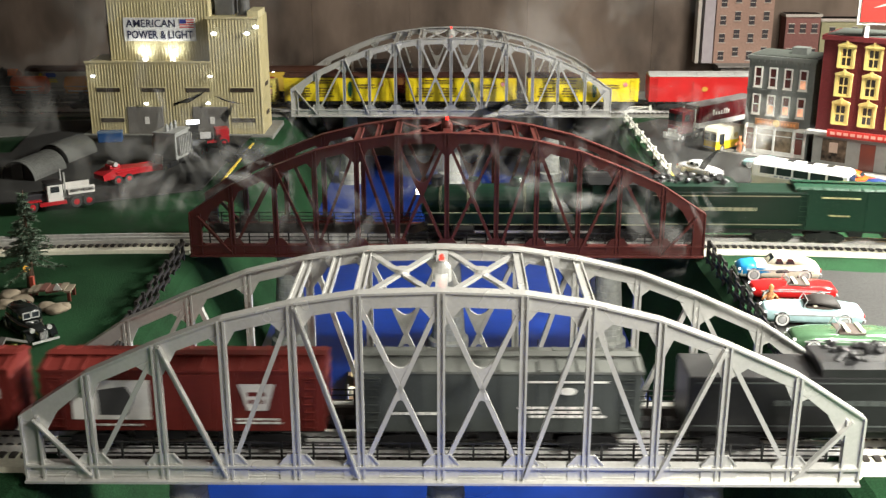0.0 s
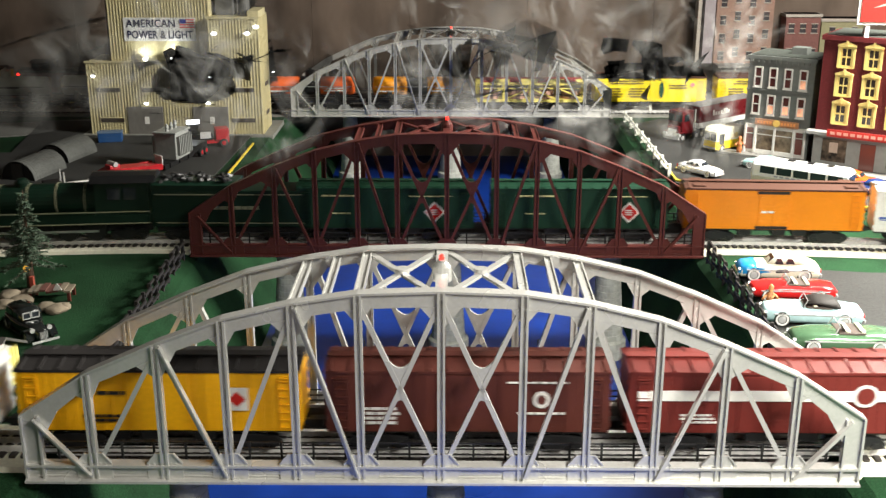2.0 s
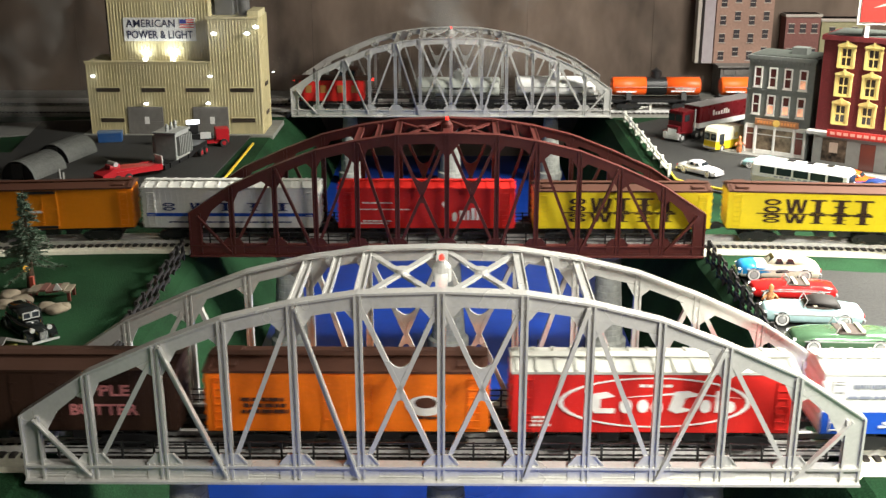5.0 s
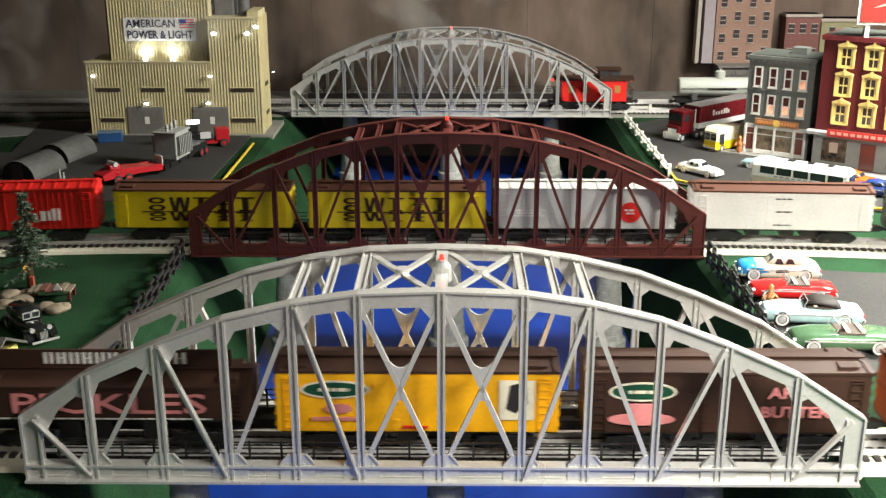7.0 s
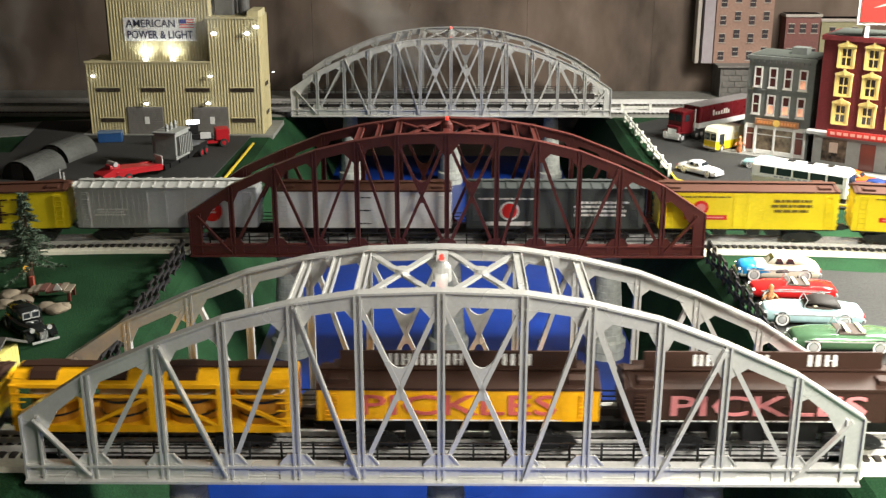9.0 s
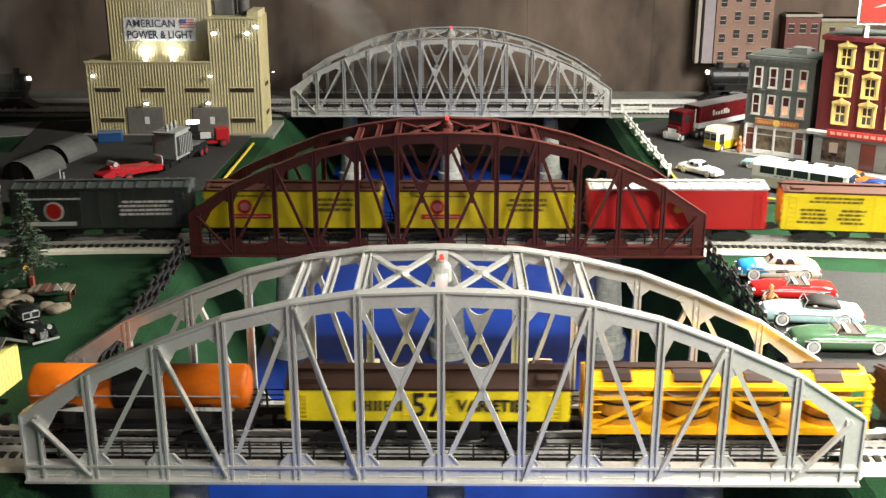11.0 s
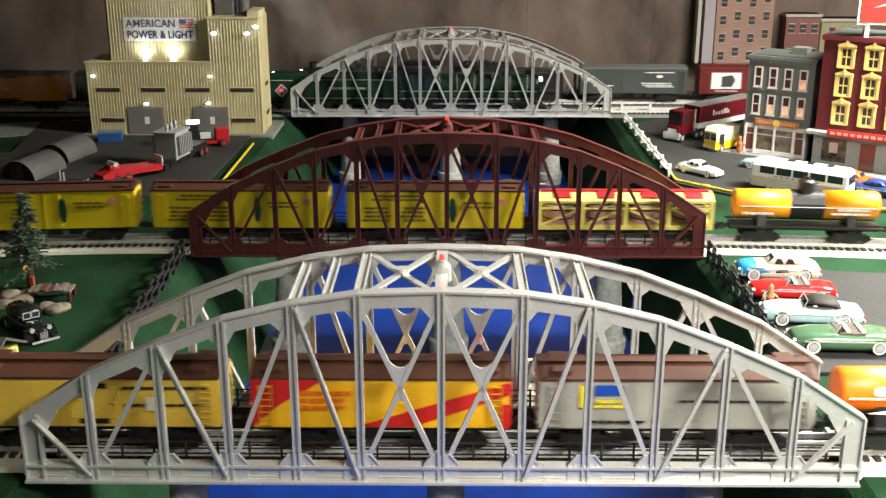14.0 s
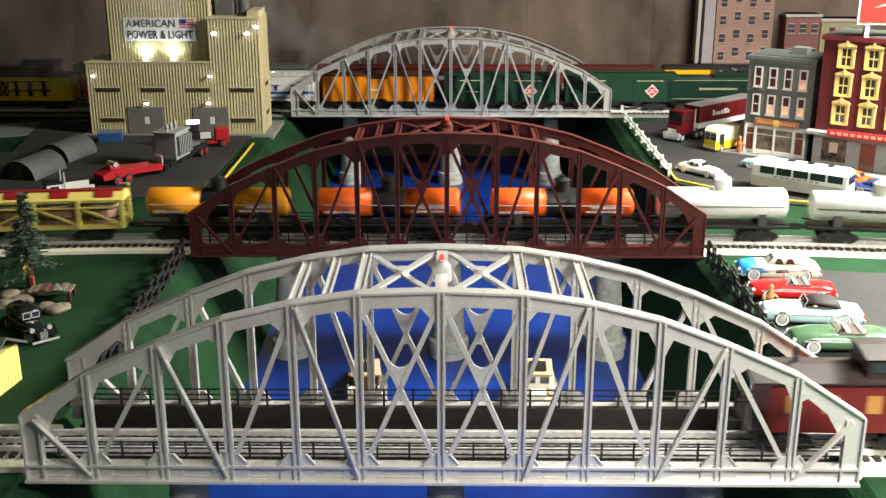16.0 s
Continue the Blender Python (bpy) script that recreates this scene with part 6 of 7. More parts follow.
        part("side_trim", cube(-h * 0.82, h * 0.82, s * w * 1.0 - 0.0006, s * w * 1.0 + 0.0006, r * 1.66, r * 1.80), CHROME, t)
    part("grille", cube(h - 0.001, h + 0.0009, -w * 0.42, w * 0.42, r * 1.05, r * 1.5), CHROME, t)
    for x in (-h * 0.60, h * 0.64):
        for s in (-1, 1):
            wheel(t, x, s * w * 0.90, r, L * 0.036, True)
    return t


def old_saloon(m):
    t = thing("antique_car", "glossy black antique saloon with chrome grille parked on the turf", "car", m)
    blk = mat("gloss_black_enamel", (0.010, 0.012, 0.012), 0.15, 0, 90, 0.2, 0, 0.6, coat=0.5)
    L = 0.100
    h, w, r = L / 2, 0.0160, 0.0080
    smooth_body("body", [(-h, w * 0.7, 0.006, 0.014, 0.018), (-h * 0.7, w, 0.005, 0.018, 0.022), (h * 0.15, w, 0.005, 0.019, 0.0215), (h * 0.45, w * 0.62, 0.006, 0.0175, 0.0205), (h * 0.90, w * 0.46, 0.006, 0.0165, 0.0190)], blk, t)
    smooth_body("cabin", [(-h * 0.85, w * 0.7, 0.018, 0.022, 0.023), (-h * 0.62, w * 0.88, 0.018, 0.030, 0.0335), (h * 0.0, w * 0.9, 0.018, 0.032, 0.0355), (h * 0.22, w * 0.84, 0.018, 0.030, 0.0335)], blk, t)
    for s in (-1, 1):
        for x in (-h * 0.62, h * 0.62):
            bm = bmesh.new()
            prof = [(x + r * 1.55 * math.cos(a), 0.0065 + r * 1.25 * math.sin(a)) for a in [k * math.pi / 8 for k in range(9)]]
            inner = [(x + r * 1.25 * math.cos(a), 0.0065 + r * 1.02 * math.sin(a)) for a in [k * math.pi / 8 for k in range(8, -1, -1)]]
            prism(bm, prof + inner, "y", s * w * 0.62, s * w * 1.16)
            part("mudguard", bm, blk, t)
            wheel(t, x, s * w * 0.92, r, 0.0045, False, CHROME)
        part("running_board", cube(-h * 0.4, h * 0.4, s * w * 1.0 - 0.002, s * w * 1.0 + 0.002, 0.0055, 0.0066), blk, t)
        for xa, xb in ((-h * 0.52, -h * 0.2), (-h * 0.14, h * 0.14)):
            part("side_window", cube(xa, xb, s * w * 0.89 - 0.0006, s * w * 0.89 + 0.0006, 0.0235, 0.0305), GLASS_DARK, t)
        part("headlight", cyl(bmesh.new(), (h * 0.72, s * w * 0.66, 0.0175), (h * 0.82, s * w * 0.66, 0.0175), 0.0026, 0.0030, seg=14), CHROME, t)
        part("hood_trim", beam(bmesh.new(), (h * 0.25, s * w * 0.58, 0.0165), (h * 0.80, s * w * 0.47, 0.0155), 0.0010, 0.0010), CHROME, t)
    for s in (-1, 1):
        bm = bmesh.new()
        y0, y1 = (0.0008, 0.0098) if s > 0 else (-0.0098, -0.0008)
        box(bm, h * 0.225, h * 0.245, y0, y1, 0.0235, 0.0308)
        pane = part("windscreen", bm, GLASS_DARK, t)
        f = bmesh.new()
        for b in ((y0, y1, 0.0228, 0.0238), (y0, y1, 0.0304, 0.0314), (y0 - 0.0005, y0 + 0.0005, 0.0228, 0.0314), (y1 - 0.0005, y1 + 0.0005, 0.0228, 0.0314)):
            box(f, h * 0.23, h * 0.262, *b)
        part("windscreen_frame", f, CHROME, pane)
    gr = part("grille", prism(bmesh.new(), [(-0.0045, 0.0060), (0.0045, 0.0060), (0.0052, 0.0150), (0.0, 0.0195), (-0.0052, 0.0150)], "x", h * 0.89, h * 0.93), BLACK, t)
    for k in range(6):
        part("grille_bar", cube(h * 0.93, h * 0.945, -0.0040 + k * 0.0016, -0.0034 + k * 0.0016, 0.0065, 0.0160), CHROME, gr)
    part("bumper", beam(bmesh.new(), (h * 1.04, -0.0165, 0.0062), (h * 1.04, 0.0165, 0.0062), 0.0026, 0.0015, up=(1, 0, 0)), CHROME, t)
    part("bumper", beam(bmesh.new(), (-h * 1.02, -0.0145, 0.0062), (-h * 1.02, 0.0145, 0.0062), 0.0026, 0.0015, up=(1, 0, 0)), CHROME, t)


def coach(m):
    t = thing("coach", "white and silver motor coach with dark windows", "bus", m)
    h, w = 0.098, 0.0215
    wht = paint(0.72, 0.73, 0.72, 0.3)
    bm = bmesh.new()
    rings = []
    for x, k, top in ((-h, 0.86, 0.047), (-h * 0.96, 0.97, 0.051), (h * 0.90, 1, 0.052), (h * 0.97, 0.97, 0.050), (h, 0.88, 0.044)):
        rings.append([(x, y * k, z) for y, z in ((-w, 0.007), (-w, 0.030), (-w, 0.042), (-w * 0.86, top - 0.003), (-w * 0.5, top), (w * 0.5, top), (w * 0.86, top - 0.003), (w, 0.042), (w, 0.030), (w, 0.007))])
    loft(bm, rings)
    part("body", bm, wht, t)
    part("lower_panel", cube(-h * 0.95, h * 0.93, -w - 0.0006, w + 0.0006, 0.008, 0.024), mat("fluted_silver", (0.55, 0.56, 0.56), 0.35, 0.5, 200, 0.1, 0.1), t)
    for s in (-1, 1):
        for k in range(5):
            x = -h * 0.80 + k * h * 0.35
            part("window", cube(x, x + h * 0.30, s * (w + 0.0001) - 0.0006, s * (w + 0.0001) + 0.0006, 0.0300, 0.0420), GLASS_DARK, t)
        for x in (-h * 0.60, h * 0.62):
            wheel(t, x, s * (w - 0.003), 0.0085, 0.006, False)
        for k in range(8):
            part("marking", cube(-h * 0.5 + k * 0.012, -h * 0.5 + k * 0.012 + 0.008, s * (w + 0.0007) - 0.0002, s * (w + 0.0007) + 0.0003, 0.0255, 0.0282), paint(0.30, 0.33, 0.40), t)
    part("windscreen", cube(h * 0.985, h * 1.003, -w * 0.82, w * 0.82, 0.028, 0.0425), GLASS_DARK, t)
    part("rear_window", cube(-h * 1.003, -h * 0.985, -w * 0.6, w * 0.6, 0.030, 0.0425), GLASS_DARK, t)
    for x in (-h * 0.25, h * 0.15, h * 0.55):
        part("roof_hatch", cube(x - 0.007, x + 0.007, -0.006, 0.006, 0.0515, 0.0530, 0.0004), BLACK, t)
    part("bumper", cube(h, h + 0.002, -w * 0.9, w * 0.9, 0.008, 0.013), CHROME, t)


def delivery_van(m):
    t = thing("delivery_van", "yellow and cream rounded delivery van", "van", m)
    cream, yel = paint(0.68, 0.64, 0.48, 0.35), paint(0.74, 0.52, 0.02, 0.35)
    h, w = 0.040, 0.0165
    bm = bmesh.new()
    loft(bm, [[(x, y * k, z) for y, z in ((-w, 0.005), (-w, 0.020), (w, 0.020), (w, 0.005))] for x, k in ((-h, 0.92), (-h * 0.9, 1), (h * 0.85, 1), (h, 0.85))])
    part("lower_body", bm, yel, t)
    bm = bmesh.new()
    loft(bm, [[(x, y * k, z if z < 0.03 else top) for y, z in ((-w, 0.020), (-w * 0.98, 0.034), (-w * 0.7, 0.04), (w * 0.7, 0.04), (w * 0.98, 0.034), (w, 0.020))] for x, k, top in ((-h, 0.9, 0.038), (-h * 0.88, 1, 0.043), (h * 0.55, 1, 0.045), (h * 0.85, 0.97, 0.043), (h * 0.98, 0.90, 0.037))])
    part("upper_body", bm, cream, t)
    for s in (-1, 1):
        part("side_window", cube(h * 0.52, h * 0.82, s * w - 0.0006, s * w + 0.0006, 0.014, 0.0335), GLASS_DARK, t)
        part("emblem", cyl(bmesh.new(), (-h * 0.3, s * (w - 0.001), 0.028), (-h * 0.3, s * (w + 0.0006), 0.028), 0.005, seg=16), paint(0.60, 0.45, 0.16), t)
        for x in (-h * 0.6, h * 0.6):
            wheel(t, x, s * (w - 0.002), 0.0068, 0.0045)
    for y in (-0.0075, 0.0075):
        part("windscreen", cube(h * 0.93, h * 1.004, y - 0.0062, y + 0.0062, 0.0215, 0.0335, 0.001), GLASS_DARK, t)
    part("bumper", cube(h, h + 0.0015, -w * 0.9, w * 0.9, 0.006, 0.009), CHROME, t)


def semi_truck(m):
    t = thing("semi_truck", "dark red tractor and box trailer with white skirt", "truck", m)
    red = paint(0.10, 0.007, 0.010, 0.3)
    part("cab", cube(0.108, 0.150, -0.021, 0.021, 0.016, 0.070, 0.004), red, t)
    part("hood", cube(0.148, 0.158, -0.017, 0.017, 0.012, 0.036, 0.003), red, t)
    for y in (-0.010, 0.010):
        part("windscreen", cube(0.1490, 0.1508, y - 0.0085, y + 0.0085, 0.046, 0.062), GLASS_DARK, t)
    part("grille", cube(0.157, 0.1595, -0.012, 0.012, 0.012, 0.029), CHROME, t)
    part("bumper", cube(0.158, 0.163, -0.022, 0.022, 0.006, 0.013), CHROME, t)
    for s in (-1, 1):
        part("side_window", cube(0.126, 0.143, s * 0.0212 - 0.0005, s * 0.0212 + 0.0005, 0.046, 0.061), GLASS_DARK, t)
        part("exhaust", cyl(bmesh.new(), (0.101, s * 0.018, 0.02), (0.101, s * 0.018, 0.070), 0.002, seg=10), CHROME, t)
        part("headlight", cyl(bmesh.new(), (0.155, s * 0.018, 0.016), (0.162, s * 0.018, 0.016), 0.0058, seg=12), CHROME, t)
        for x in (0.148, 0.098, 0.080, -0.090, -0.112):
            wheel(t, x, s * 0.0195, 0.010, 0.0075)
        part("mudguard", cube(0.138, 0.160, s * 0.021 - 0.004, s * 0.021 + 0.004, 0.0205, 0.0225, 0.0008), red, t)
    part("chassis", cube(0.060, 0.150, -0.010, 0.010, 0.009, 0.016), BLACK, t)
    body = part("trailer_body", cube(-0.130, 0.092, -0.0225, 0.0225, 0.034, 0.074, 0.001), red, t)
    part("trailer_roof", cube(-0.130, 0.092, -0.0222, 0.0222, 0.0738, 0.0752), mat("grey_trailer_roof", (0.16, 0.15, 0.15), 0.6), body)
    part("white_skirt", cube(-0.131, 0.093, -0.0232, 0.0232, 0.024, 0.036), paint(0.62, 0.62, 0.60), body, "white lower band")
    for s in (-1, 1):
        bm = bmesh.new()
        for k, (a, hgt) in enumerate(((-0.036, 0.013), (-0.026, 0.008), (-0.016, 0.008), (-0.006, 0.009), (0.004, 0.012), (0.012, 0.012), (0.020, 0.008))):
            xx = a * -s
            box(bm, min(xx, xx + 0.0065), max(xx, xx + 0.0065), s * 0.0226 - 0.0004, s * 0.0226 + 0.0004, 0.048, 0.048 + hgt)
        part("emblem", bm, paint(0.66, 0.62, 0.58), body)
    part("trailer_frame", cube(-0.128, 0.07, -0.012, 0.012, 0.016, 0.024), BLACK, t)


def heavy_hauler():
    red = paint(0.36, 0.012, 0.018, 0.35)
    t = thing("heavy_truck", "red heavy haulage tractor with white cab panels", "truck", pose(-0.662, 0.899, 0.004, 0, 0, 212))
    part("chassis", cube(-0.058, 0.056, -0.009, 0.009, 0.010, 0.016), BLACK, t)
    part("hood", cube(0.020, 0.056, -0.010, 0.010, 0.014, 0.029, 0.002), paint(0.03, 0.03, 0.035), t)
    cab = part("cab", cube(-0.006, 0.020, -0.0165, 0.0165, 0.014, 0.043, 0.002), paint(0.62, 0.62, 0.60), t)
    part("cab_roof", cube(-0.008, 0.021, -0.017, 0.017, 0.0425, 0.0455, 0.001), BLACK, t)
    for s in (-1, 1):
        part("mudguard", cube(0.030, 0.062, s * 0.015 - 0.005, s * 0.015 + 0.005, 0.017, 0.020, 0.001), red, t)
        part("running_board", cube(-0.010, 0.034, s * 0.0165 - 0.0035, s * 0.0165 + 0.0035, 0.009, 0.0145), red, t)
        part("cab_window", cube(0.000, 0.014, s * 0.0167 - 0.0006, s * 0.0167 + 0.0006, 0.030, 0.040), GLASS_DARK, cab)
        part("exhaust", cyl(bmesh.new(), (-0.010, s * 0.014, 0.02), (-0.010, s * 0.014, 0.062), 0.0016, seg=10), CHROME, t)
        board = part("side_board", cube(-0.058, -0.014, s * 0.0185 - 0.001, s * 0.0185 + 0.001, 0.0235, 0.0360), paint(0.64, 0.63, 0.60), t, "white board lettered in black")
        letters("HEAVY HAULING", 0.0072, INK, board, pose(-0.036, s * 0.0198, 0.0297, 0, 0, 0 if s < 0 else 180), wide=0.039, bold=0.0002)
        for x in (0.046, -0.026, -0.047):
            wheel(t, x, s * 0.0155, 0.0098, 0.0075, False, red)
    for y in (-0.0075, 0.0075):
        part("windscreen", cube(0.0195, 0.0208, y - 0.0065, y + 0.0065, 0.031, 0.041), GLASS_DARK, cab)
    part("grille", cube(0.0555, 0.0575, -0.008, 0.008, 0.013, 0.027), CHROME, t)
    part("bumper", cube(0.060, 0.0635, -0.018, 0.018, 0.008, 0.013), CHROME, t)
    # low-loader trailer
    t = thing("low_loader", "black low-loader trailer with red wheels under the transformer", "trailer", pose(-0.544, 1.159, 0.004, 0, 0, 258))
    bm = bmesh.new()
    prism(bm, [(0.040, 0.018), (-0.080, 0.018), (-0.095, 0.026), (-0.150, 0.026), (-0.150, 0.016), (-0.095, 0.014), (-0.080, 0.009), (0.040, 0.009)], "y", -0.019, 0.019)
    part("bed", bm, BLACK, t, "black trailer bed")
    for x in (-0.115, -0.137):
        for s in (-1, 1):
            wheel(t, x, s * 0.020, 0.0088, 0.007, False, red)
    for x in (-0.06, -0.02, 0.02):
        part("cross_member", cube(x - 0.002, x + 0.002, -0.0215, 0.0215, 0.010, 0.0195), BLACK, t)
    dolly = thing("gooseneck_dolly", "long red gooseneck dolly coupled between tractor and trailer", "trailer", pose(-0.592, 1.080, 0.004, 0, 0, 228))
    part("neck", prism(bmesh.new(), [(0.062, 0.012), (0.064, 0.022), (0.040, 0.030), (-0.010, 0.026), (-0.062, 0.020), (-0.062, 0.011), (-0.010, 0.014)], "y", -0.017, 0.017), red, dolly)
    part("winch", cube(0.022, 0.044, -0.009, 0.009, 0.027, 0.036, 0.002), red, dolly)
    part("drum", cyl(bmesh.new(), (0.033, -0.012, 0.037), (0.033, 0.012, 0.037), 0.0045, seg=12), CHROME, dolly, "bright winch drum")
    for s in (-1, 1):
        part("side_rail", cube(-0.060, 0.036, s * 0.0175 - 0.0012, s * 0.0175 + 0.0012, 0.020, 0.0235), red, dolly)
        for x in (0.012, 0.034):
            wheel(dolly, x, s * 0.0155, 0.0088, 0.007, False, red)
    part("notice", cube(-0.066, -0.0645, -0.012, 0.012, 0.014, 0.036), paint(0.6, 0.6, 0.58), dolly, "small white notice board")
    tr = thing("transformer", "grey electrical transformer load with finned sides", "transformer", pose(-0.537, 1.192, 0.0222, 0, 0, 258))
    g = mat("transformer_grey", (0.30, 0.31, 0.30), 0.5, 0, 90, 0.15, 0.1)
    part("tank", cube(-0.030, 0.030, -0.022, 0.022, 0.0, 0.050, 0.002), g, tr)
    part("lid", cube(-0.033, 0.033, -0.0245, 0.0245, 0.050, 0.054, 0.001), g, tr)
    for k in range(8):
        for s in (-1, 1):
            part("fin", cube(-0.027 + k * 0.0072, -0.0245 + k * 0.0072, s * 0.0255 - 0.0035, s * 0.0255 + 0.0035, 0.008, 0.045), g, tr)
    for x in (-0.018, 0.0, 0.018):
        part("bushing", lathe(bmesh.new(), [(0.004, 0.054), (0.0028, 0.058), (0.004, 0.061), (0.0028, 0.065), (0.0015, 0.068)], 12, (x, 0)), g, tr)
    # second red tractor, behind the low-loader and in front of the plant
    p = thing("rear_tractor", "small red tractor with dark control cab and white work lamp", "truck", pose(-0.503, 1.362, 0.004, 0, 0, 20))
    part("chassis", cube(-0.048, 0.040, -0.012, 0.012, 0.008, 0.016), red, p)
    part("cab", cube(0.012, 0.040, -0.0155, 0.0155, 0.014, 0.038, 0.002), red, p)
    part("windscreen", cube(0.0395, 0.0408, -0.012, 0.012, 0.026, 0.035), GLASS_DARK, p)
    part("deck_box", cube(-0.046, 0.006, -0.015, 0.015, 0.016, 0.030, 0.001), BLACK, p)
    part("panel", cube(-0.020, 0.002, -0.0165, -0.0150, 0.020, 0.034), paint(0.5, 0.5, 0.5), p)
    part("control_cab", cube(-0.044, -0.022, -0.012, 0.012, 0.030, 0.052, 0.002), BLACK, p)
    part("lamp_head", cyl(bmesh.new(), (-0.046, -0.013, 0.056), (-0.020, -0.013, 0.056), 0.0045, seg=14), LAMP_GLOW, p, "bright white work lamp")
    for x in (-0.030, 0.028):
        for s in (-1, 1):
            wheel(p, x, s * 0.0145, 0.0085, 0.006, False, red)
    b = thing("blue_crate", "small blue covered crate beside the plant", "crate", pose(-0.722, 1.405, 0.004, 0, 0, 10))
    part("box", cube(-0.028, 0.022, -0.012, 0.012, 0, 0.020, 0.002), paint(0.02, 0.07, 0.20), b)
    part("lid", cube(-0.029, 0.023, -0.013, 0.013, 0.0195, 0.0225, 0.001), paint(0.10, 0.16, 0.26), b)


def huts():
    m2 = mat("grey_ribbed_steel", (0.085, 0.088, 0.084), 0.6, 0.1, 120, 0.25, 0.3)
    for x, y, lab in ((-0.788, 1.128, "grey half-round steel hut with a dark end"), (-0.772, 1.268, "grey half-round steel hut beside another")):
        t = thing("quonset_hut", lab, "hut", pose(x, y, 0.004, 0, 0, -14), group="half-round huts")
        R, L2 = 0.036, 0.052
        bm = bmesh.new()
        out = [(R * math.cos(k * math.pi / 16), R * 0.98 * math.sin(k * math.pi / 16)) for k in range(17)]
        inn = [(p * 0.96, q * 0.96) for p, q in reversed(out)]
        prism(bm, out + inn, "y", -L2, L2)
        part("roof_shell", bm, m2, t)
        for k in range(13):
            y2 = -L2 + 0.003 + k * (2 * L2 - 0.006) / 12
            bm = bmesh.new()
            o = [(p * 1.006, q * 1.006) for p, q in out]
            i2 = [(p * 0.99, q * 0.99) for p, q in reversed(out)]
            prism(bm, o + i2, "y", y2 - 0.0012, y2 + 0.0012)
            part("rib", bm, m2, t)
        part("end_wall", prism(bmesh.new(), [(p * 0.965, q * 0.965) for p, q in out], "y", -L2 + 0.002, -L2 + 0.004), BLACK, t)
        part("door", cube(-0.012, 0.012, -L2, -L2 + 0.002, 0.0, 0.030), mat("hut_door", (0.05, 0.05, 0.05), 0.6), t)


# ---------------------------------------------------------------- scenery on the near left shore
def fir_tree():
    t = thing("fir_tree", "dark green model fir tree with sparse drooping branches", "tree", pose(-0.566, 0.511, 0, 0, 1.5, 0))
    bark = mat("fir_bark", (0.085, 0.045, 0.028), 0.9, 0, 200, 0.4, 0.6)
    leaf = mat("fir_needles", (0.075, 0.120, 0.078), 0.8, 0, 400, 0.5, 0.3)
    H = 0.139
    bm = bmesh.new()
    prof = [(0.0055 * (1 - k / 9) + 0.0006, H * k / 9) for k in range(10)]
    lathe(bm, prof, 10)
    part("trunk", bm, bark, t, smooth=True)
    rnd = random.Random(11)
    bm, tw = bmesh.new(), bmesh.new()
    for k in range(170):
        u = rnd.random() ** 0.85
        z = 0.030 + (H - 0.034) * u
        reach = (0.042 * (1 - u) ** 1.35 + 0.0045) * rnd.uniform(0.6, 1.15)
        a = rnd.uniform(0, math.tau)
        d = Vector((math.cos(a), math.sin(a), 0))
        tip = d * reach + Vector((0, 0, z - reach * rnd.uniform(0.10, 0.45)))
        root = Vector((0, 0, z))
        cyl(tw, root, tip, 0.0007, 0.0003, seg=4)
        side = Vector((-d.y, d.x, 0))
        n = max(4, int(reach / 0.0022))
        for j in range(1, n + 1):
            p = root.lerp(tip, j / n)
            for s in (-1, 1, 0):
                ln = rnd.uniform(0.005, 0.0105) * (1 - 0.4 * j / n)
                q = p + (side * s + d * 0.55 + Vector((0, 0, rnd.uniform(-0.35, 0.35)))).normalized() * ln
                w = Vector((rnd.uniform(-1, 1), rnd.uniform(-1, 1), rnd.uniform(-1, 1))).normalized() * 0.0016
                vs = [bm.verts.new(c) for c in (p - w, p + w, q)]
                bm.faces.new(vs)
    tagged(part("foliage", bm, leaf, t), kind="stuff")
    tagged(part("branchwork", tw, bark, t), kind="stuff")
    o = thing("lantern", "tiny amber lantern hanging on the fir tree trunk", "lantern", pose(-0.566, 0.5015, 0.032))
    part("globe", lathe(bmesh.new(), [(0.001, -0.004), (0.004, -0.002), (0.004, 0.002), (0.001, 0.004)], 12), mat("amber_glow", (1.0, 0.50, 0.06), 0.3, 0, 60, 0, 0, glow=1.0), o, smooth=True)


